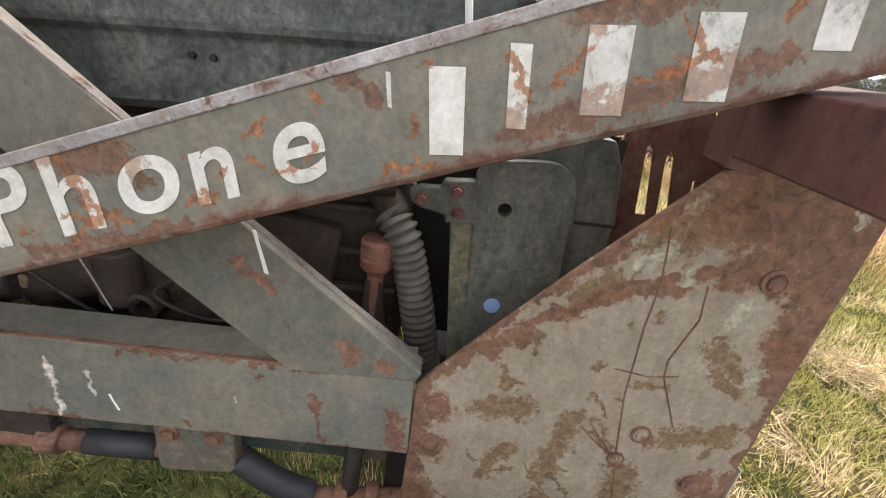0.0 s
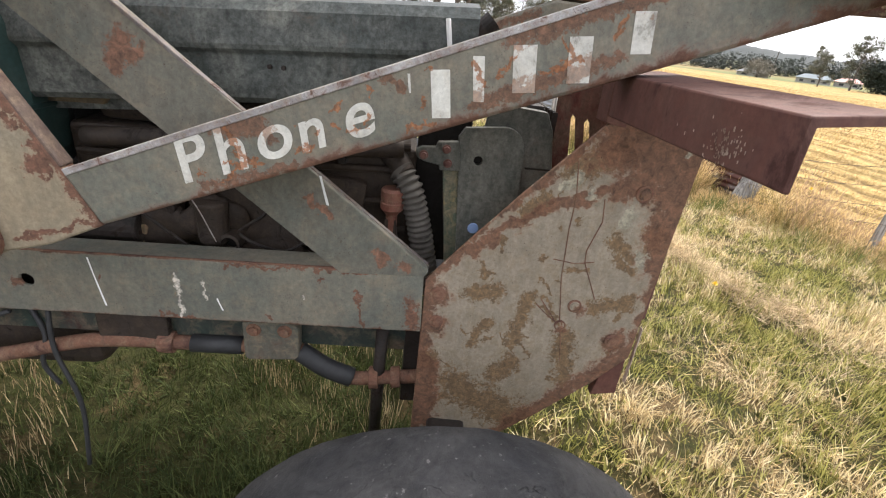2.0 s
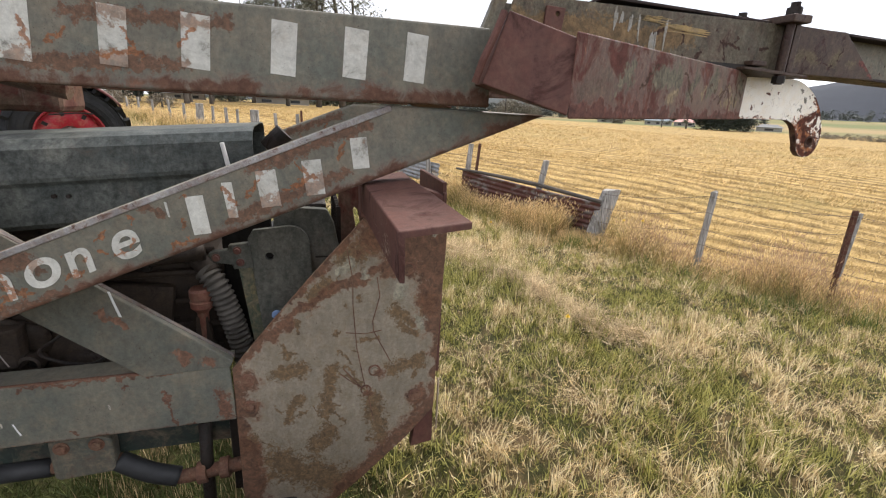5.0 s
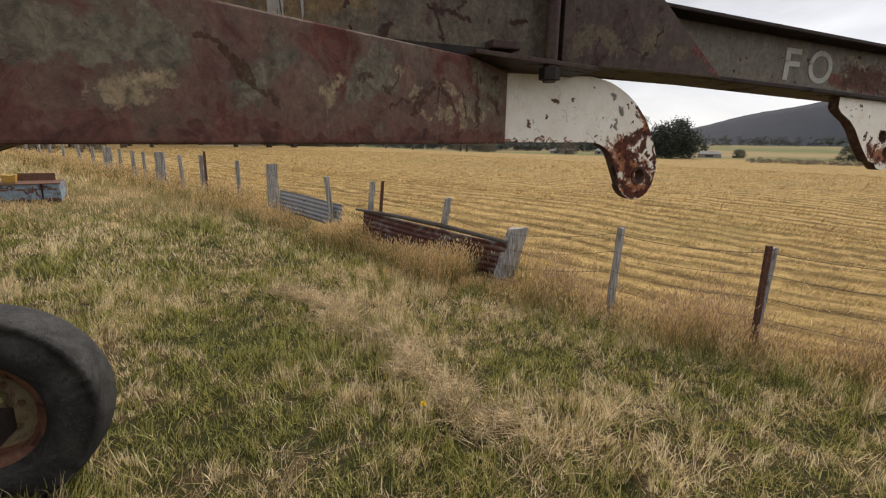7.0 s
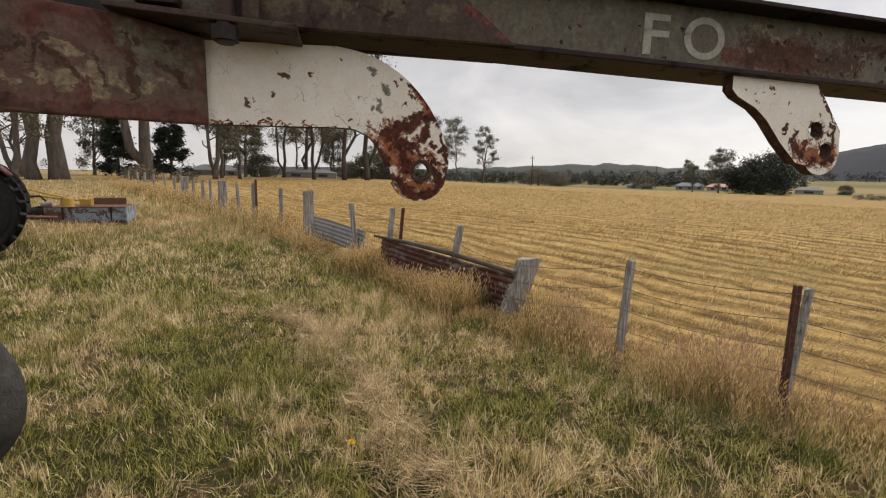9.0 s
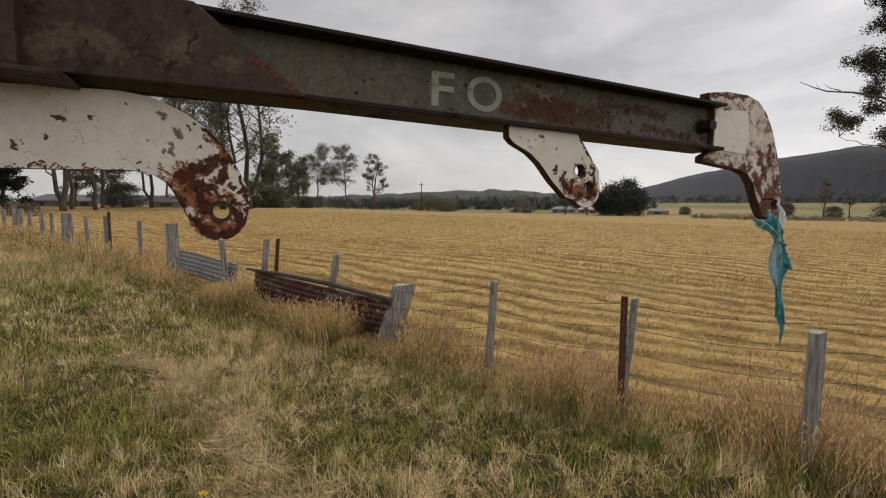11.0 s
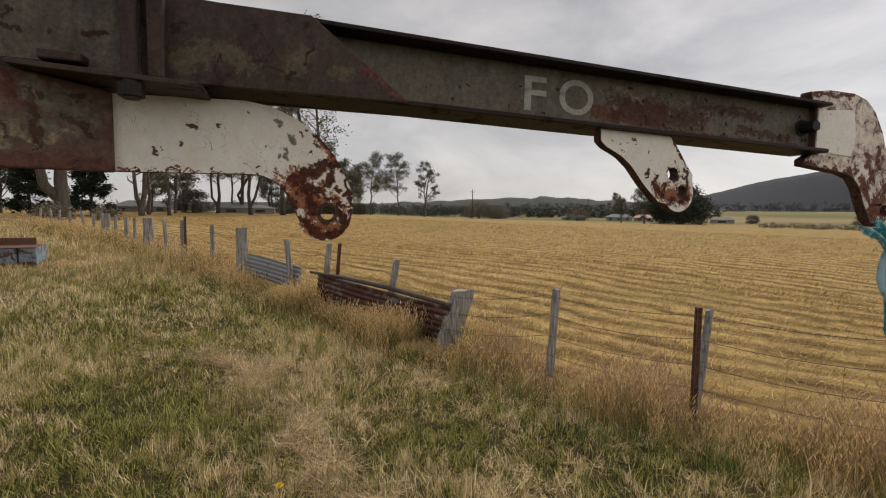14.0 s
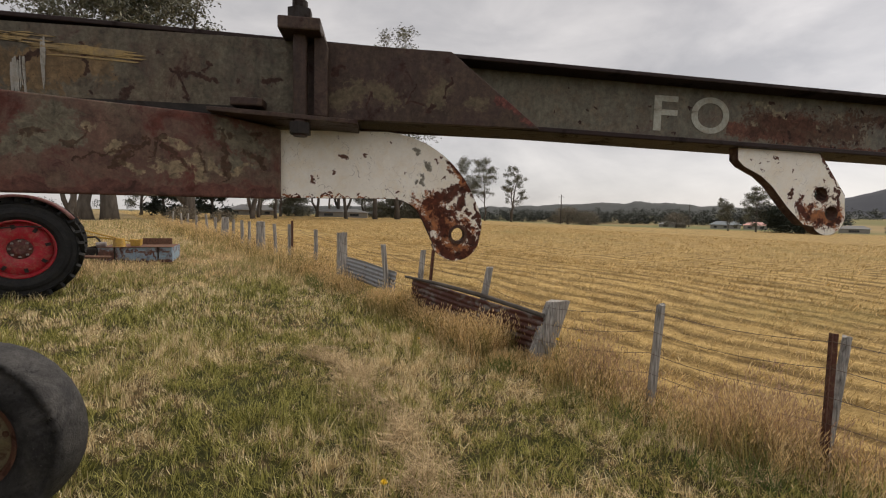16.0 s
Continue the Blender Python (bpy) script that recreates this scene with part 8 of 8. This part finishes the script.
# ---------------------------------------------------------------- grass
def blades(name, x, y, h, w, lean, rng, mat, label, segs=2, zoff=0.0, curl=0.5, along=None):
    """Bent tapering blades rooted at x, y."""
    n = len(x)
    z = ground_z(x, y) - 0.012 + zoff
    a = rng.uniform(0, math.tau, n)
    if along is None:
        la = rng.uniform(0, math.tau, n)
    elif np.ndim(along):
        la = along
    else:
        la = radians(along) + rng.normal(0, 0.4, n) + math.pi * rng.integers(0, 2, n)
    dx, dy = np.cos(a) * w / 2, np.sin(a) * w / 2
    lx, ly = np.cos(la) * lean * h, np.sin(la) * lean * h
    hz = h * np.sqrt(np.clip(1 - (lean * 0.8) ** 2, 0.05, 1))
    rows = []
    for i in range(segs):
        s = i / segs
        k = 1 - 0.55 * s
        bx, by, bz = x + lx * s ** (1 + curl), y + ly * s ** (1 + curl), z + hz * s
        rows += [np.stack([bx - dx * k, by - dy * k, bz], -1), np.stack([bx + dx * k, by + dy * k, bz], -1)]
    rows.append(np.stack([x + lx, y + ly, z + hz], -1))
    m = len(rows)
    v = np.stack(rows, 1).reshape(-1, 3)
    base = np.arange(n)[:, None] * m
    tris = []
    for i in range(segs - 1):
        tris += [base + [[2 * i, 2 * i + 1, 2 * i + 3]], base + [[2 * i, 2 * i + 3, 2 * i + 2]]]
    tris.append(base + [[2 * segs - 2, 2 * segs - 1, 2 * segs]])
    ob = part_of_mesh(name, fast_mesh(name, v, np.concatenate(tris)), mat)
    return tagged(ob, label, "grass", kind="stuff")


def fence_side(x, y):
    return (x - FENCE_A[0]) * FENCE_D[1] - (y - FENCE_A[1]) * FENCE_D[0]


def scatter(rng, n, x0, x1, y0, y1, keep):
    x, y = rng.uniform(x0, x1, n), rng.uniform(y0, y1, n)
    k = keep(x, y)
    return x[k], y[k]


def clumped(rng, x, y, amp=0.05):
    return x + rng.normal(0, amp, len(x)), y + rng.normal(0, amp, len(y))


def in_shade_zone(x, y, rng):
    """Ground under the old tractor, where its shade is put into the grass colour."""
    e = rng.normal(0, 0.12, len(x))
    return (x + e < 1.6) & (y + e > 0.95) & (y - e < 2.9)


def tufts(rng, n, per, x0, x1, y0, y1, amp, hs, ws, name, label, mat, segs=2, lean=(0.15, 1.0)):
    """Grass in small clumps that differ in height and in the way they lie."""
    tx, ty = scatter(rng, n, x0, x1, y0, y1, lambda x, y: (fence_side(x, y) < 0.1) & ((mat is not mat_blade) | ~in_shade_zone(x, y, rng)))
    k = len(tx)
    th = rng.uniform(0.55, 1.25, k) * (0.75 + 0.5 * (0.5 + 0.5 * np.sin(tx * 2.1 + 1.3 * np.sin(ty * 1.7))))
    spread = amp * rng.uniform(0.5, 1.4, k)
    x = np.repeat(tx, per) + rng.normal(0, 1, k * per) * np.repeat(spread, per)
    y = np.repeat(ty, per) + rng.normal(0, 1, k * per) * np.repeat(spread, per)
    h = rng.uniform(*hs, k * per) * np.repeat(th, per)
    lay = np.repeat(rng.uniform(0, math.tau, k), per) + rng.normal(0, 0.9, k * per)
    bow = np.clip(np.repeat(rng.uniform(*lean, k), per) + rng.normal(0, 0.22, k * per), 0.05, 1.12)
    return blades(name, x, y, h, rng.uniform(*ws, k * per), bow, rng, mat, label, segs, along=lay)


def wisps(rng, cx, cy, per, spread, hs, ws, mat, label, zoff=0.05):
    """Cut straw lying in small wisps, each with its own lie."""
    k = len(cx)
    d = rng.uniform(0, math.tau, k)
    u, v = rng.normal(0, 1, (2, k * per)) * spread
    dd = np.repeat(d, per)
    x = np.repeat(cx, per) + np.cos(dd) * u * 1.5 - np.sin(dd) * v * 0.6
    y = np.repeat(cy, per) + np.sin(dd) * u * 1.5 + np.cos(dd) * v * 0.6
    n = k * per
    lay = dd + rng.normal(0, 0.33, n) + math.pi * rng.integers(0, 2, n)
    lift = np.repeat(rng.uniform(-0.012, 0.03, k), per) + rng.uniform(-0.01, 0.015, n)
    return blades("loose_straw", x, y, rng.uniform(*hs, n), rng.uniform(*ws, n), rng.uniform(1.12, 1.23, n), rng, mat, label, zoff=zoff + lift, curl=0.1, along=lay)


rng = np.random.default_rng(4)
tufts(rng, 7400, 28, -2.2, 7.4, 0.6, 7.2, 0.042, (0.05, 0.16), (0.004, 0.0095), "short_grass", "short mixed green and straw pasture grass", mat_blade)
x, y = scatter(rng, 45000, -2.2, 7.6, 0.9, 7.0, lambda x, y: (fence_side(x, y) < 0.1) & ~in_shade_zone(x, y, rng))
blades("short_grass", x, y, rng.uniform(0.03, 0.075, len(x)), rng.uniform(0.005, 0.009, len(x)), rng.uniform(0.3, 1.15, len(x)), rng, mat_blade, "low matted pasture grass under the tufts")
tufts(rng, 4600, 16, -6, 7.0, 6.6, 10.8, 0.07, (0.05, 0.17), (0.008, 0.015), "short_grass", "short mixed pasture grass further off", mat_blade)
tufts(rng, 5000, 15, -9, 6.0, 10, 17, 0.08, (0.06, 0.2), (0.01, 0.02), "short_grass", "dry pasture grass by the slasher", mat_far_blade)
tufts(rng, 4500, 12, -18, 3, 16, 46, 0.15, (0.08, 0.24), (0.018, 0.035), "short_grass", "dry pasture grass toward the trees", mat_far_blade)
# dark green blades coloured for the shade under the tractor, and upright stubble
tufts(rng, 2300, 26, -2.2, 1.75, 0.75, 3.2, 0.045, (0.04, 0.11), (0.003, 0.007), "shade_grass", "dense green grass, coloured darker for the shade under the tractor", mat_shade_grass, lean=(0.3, 1.0))
tx, ty = scatter(rng, 240, -1.6, 1.2, 1.2, 2.6, lambda x, y: np.sin(x * 3.1 + y * 2.3) > -0.2)
x, y = clumped(rng, np.repeat(tx, 16), np.repeat(ty, 16), 0.04)
blades("stubble", x, y, rng.uniform(0.06, 0.14, len(x)), rng.uniform(0.003, 0.005, len(x)), rng.uniform(0.05, 0.35, len(x)), rng, mat_hay, "upright pale stubble under the tractor", curl=0.3)
# cut straw lying about, and thick along a raked trail
x, y = scatter(rng, 2600, -2, 7.5, 1, 9, lambda x, y: (fence_side(x, y) < 0.2) & ~in_shade_zone(x, y, rng) & (np.sin(x * 1.1 + y * 0.6) + np.sin(x * 0.7 - y * 1.3 + 2) > -0.3))
wisps(rng, x, y, 12, 0.07, (0.05, 0.16), (0.002, 0.004), mat_straw, "cut straw lying in wisps on the grass", 0.045)
trail = [(2.6, 6.38), (3.1, 6.0), (3.4, 5.6), (3.4, 5.05), (3.65, 4.4), (3.8, 3.9), (3.95, 3.4), (4.15, 3.0)]
for (ax, ay), (bx, by) in zip(trail, trail[1:]):
    t = rng.uniform(0, 1, 34)
    x = ax + (bx - ax) * t + rng.normal(0, 0.1, 34) + 0.08 * np.sin(t * 7 + ay * 3)
    y = ay + (by - ay) * t + rng.normal(0, 0.09, 34)
    wisps(rng, x, y, 22, 0.05, (0.08, 0.24), (0.0035, 0.007), mat_hay, "raked trail of pale cut straw", 0.05)
for cx_, cy_, sp in ((6.23, 3.34, 0.2), (5.4, 4.95, 0.2), (3.2, 5.4, 0.15), (2.3, 3.0, 0.3), (5.1, 3.08, 0.22), (3.4, 2.45, 0.3), (4.2, 2.75, 0.25), (4.6, 2.0, 0.3), (5.8, 3.9, 0.2)):
    wisps(rng, cx_ + rng.normal(0, sp, 20), cy_ + rng.normal(0, sp * 0.7, 20), 16, 0.05, (0.06, 0.17), (0.0025, 0.0055), mat_hay, "heap of pale cut straw", 0.05)


# mown rows of the field
def mown(n, r0, r1, hs, ws, zone, clump, reach):
    rr = np.random.default_rng(zone)
    s = rr.uniform(*reach, n)
    k = r0 + (r1 - r0) * rr.uniform(0, 1, n) ** 1.3
    X = FENCE_A[0] + FENCE_D[0] * s + FENCE_D[1] * k
    Y = FENCE_A[1] + FENCE_D[1] * s - FENCE_D[0] * k
    c, sn = math.cos(radians(-57)), math.sin(radians(-57))
    v = X * -sn + Y * c
    wave = np.sin(v / 0.68 * math.tau + 1.2 * np.sin(Y * 0.21) + 0.8 * np.sin(v * 1.7))
    ok = (wave + rr.normal(0, 0.7, n) > 0.0) & (np.hypot(X - 3, Y - 1) < 60)
    X, Y = X[ok], Y[ok]
    X, Y = np.repeat(X, 6), np.repeat(Y, 6)
    m_ = len(X)
    X, Y = X + rr.normal(0, clump, m_), Y + rr.normal(0, clump, m_)
    ok = fence_side(X, Y) > 0.1
    X, Y = X[ok], Y[ok]
    m_ = len(X)
    lay = np.where(rr.uniform(0, 1, m_) < 0.45, radians(-57) + rr.normal(0, 0.5, m_), rr.uniform(0, math.tau, m_))
    blades("mown_straw", X, Y, rr.uniform(*hs, m_), rr.uniform(*ws, m_), rr.uniform(0.35, 1.2, m_), rr, mat_straw, "mown straw left in long rows on the field", zoff=0.01, curl=0.3, along=lay)


mown(30000, 0.15, 9, (0.05, 0.14), (0.004, 0.009), 3, 0.075, (-8, 22))
mown(30000, 7, 40, (0.06, 0.16), (0.012, 0.024), 4, 0.14, (-14, 55))

# tall seeding grass along the fence
def tall(n, s0, s1, off, spread, hmin, hmax, mat, name, label, seed):
    rr = np.random.default_rng(seed)
    s = rr.uniform(s0, s1, n)
    cl = 0.5 + 0.5 * np.sin(s * 2.6 + 1.7 * np.sin(s * 0.9))
    k = off + rr.normal(0, spread, n)
    X = FENCE_A[0] + FENCE_D[0] * s + FENCE_D[1] * k
    Y = FENCE_A[1] + FENCE_D[1] * s - FENCE_D[0] * k
    keep = rr.uniform(0, 1, n) < 0.4 + 0.6 * cl
    s, cl, k, X, Y = s[keep], cl[keep], k[keep], X[keep], Y[keep]
    n = len(s)
    h = rr.uniform(hmin, hmax, n) * (0.4 + 0.75 * cl)
    h = h * np.where((s > 2.35) & (s < 3.2) & (k < 0.1), 0.2, 1.0)
    h = h * np.where((s > 5.7) & (s < 7.9) & (k < 0.12), 0.5, 1.0)  # thinner before the grey sheet
    h = h * np.where((s > 4.2) & (s < 5.5) & (k < -0.1), 1.25, 1.0)
    far = 1 + np.clip((s - 5) / 8, 0, 2.5)
    blades(name, X, Y, h, rr.uniform(0.0035, 0.008, n) * far, rr.uniform(0.1, 0.75, n), rr, mat, label, segs=3, curl=0.8)
    # seed heads: short plumes at the tips of a part of the stalks
    m_ = int(n * 0.8)
    a = rr.uniform(0, math.tau, m_)
    le = rr.uniform(0.1, 0.45, m_)
    hx, hy = X[:m_] + np.cos(a) * le * h[:m_], Y[:m_] + np.sin(a) * le * h[:m_]
    zb = h[:m_] * np.sqrt(1 - (le * 0.8) ** 2)
    blades("stalks_" + name, X[:m_], Y[:m_], h[:m_] * 1.02, np.full(m_, 0.003) * far[:m_], le, np.random.default_rng(seed + 50), mat, "thin seed stalks", segs=2, curl=0.6)
    top = np.stack([hx, hy, ground_z(hx, hy) + zb * 0.98], -1)
    ln = rr.uniform(0.03, 0.065, m_)
    wd = rr.uniform(0.0028, 0.006, m_) * far[:m_]
    tip = top + np.stack([np.cos(a) * ln * 0.45, np.sin(a) * ln * 0.45, ln], -1)
    mid = top * 0.55 + tip * 0.45
    ya = rr.uniform(0, math.tau, m_)
    side = np.stack([np.cos(ya), np.sin(ya), 0 * ya], -1) * wd[:, None]
    over = np.stack([-np.sin(ya), np.cos(ya), 0 * ya], -1) * wd[:, None]
    v = np.stack([top, mid + side, tip, mid - side, top, mid + over, tip, mid - over], 1).reshape(-1, 3)
    q = (np.arange(m_ * 2)[:, None] * 4 + np.array([[0, 1, 2, 3]]))
    ob = part_of_mesh("seed_heads", fast_mesh("seed_heads", v, q), mat_head if mat is mat_tall else mat)
    tagged(ob, "dry seed heads of tall grass", "grass", kind="stuff")


tall(15500, -5, 5.5, -0.12, 0.24, 0.16, 0.44, mat_tall, "tall_grass", "tall straw-coloured grass along the fence", 61)
tall(7000, 2.6, 9.5, -0.3, 0.22, 0.14, 0.5, mat_tall, "tall_grass", "tall straw-coloured grass by the iron sheets", 62)
tall(3800, 2.9, 6.3, -0.36, 0.13, 0.35, 0.62, mat_tall, "tall_grass", "tall straw-coloured grass before the iron sheet", 65)
tall(9000, 8, 34, -0.1, 0.45, 0.25, 0.5, mat_tall, "tall_grass", "tall dry grass along the far fence", 63)
tall(2600, -4.0, 2.3, 0.05, 0.22, 0.34, 0.6, mat_tall_red, "red_grass", "reddish fine-headed grass at the fence", 64)


# green tufts at the fence's foot
def fence_tufts(n, per, seed):
    rr = np.random.default_rng(seed)
    s = np.repeat(rr.uniform(-4, 9, n), per)
    k = np.repeat(rr.normal(-0.5, 0.22, n), per)
    X = FENCE_A[0] + FENCE_D[0] * s + FENCE_D[1] * k + rr.normal(0, 0.07, n * per)
    Y = FENCE_A[1] + FENCE_D[1] * s - FENCE_D[0] * k + rr.normal(0, 0.07, n * per)
    blades("green_tufts", X, Y, rr.uniform(0.1, 0.3, n * per), rr.uniform(0.004, 0.009, n * per), rr.uniform(0.2, 0.9, n * per), rr, mat_green_tuft, "green grass tufts at the foot of the fence", segs=3, curl=0.7)


fence_tufts(42, 60, 71)


# yellow flowers
def flower(x, y, h):
    z = float(ground_z(x, y))
    t = thing("yellow_flower", (x, y, z), "small yellow dandelion flower in the grass", "flower", "yellow flowers")
    part("stem", sweep([(x, y, z - 0.01), (x + 0.005, y, z + h)], 0.0018, 6), mat_stem, t)
    bm = bmesh.new()
    for ring in range(3):
        for i in range(14):
            a = (i + ring * 0.37) * math.tau / 14
            p = Vector((x + 0.005, y, z + h + ring * 0.003))
            rr_, up = 0.024 - ring * 0.005, 0.004 + ring * 0.006
            q = [p + Vector((math.cos(a + o) * r_, math.sin(a + o) * r_, zz)) for o, r_, zz in ((-0.2, 0.004, 0), (0.2, 0.004, 0), (0.16, rr_, up), (-0.16, rr_, up))]
            bm.faces.new([bm.verts.new(c) for c in q])
    bmesh.ops.create_uvsphere(bm, u_segments=10, v_segments=6, radius=0.008, matrix=Matrix.Translation((x + 0.005, y, z + h + 0.004)))
    part("petals", bm, mat_flower, t, "yellow petals")


flower(3.585, 3.395, 0.15)
flower(4.1, 6.6, 0.12)
flower(5.5, 5.3, 0.5)
flower(5.68, 5.15, 0.53)
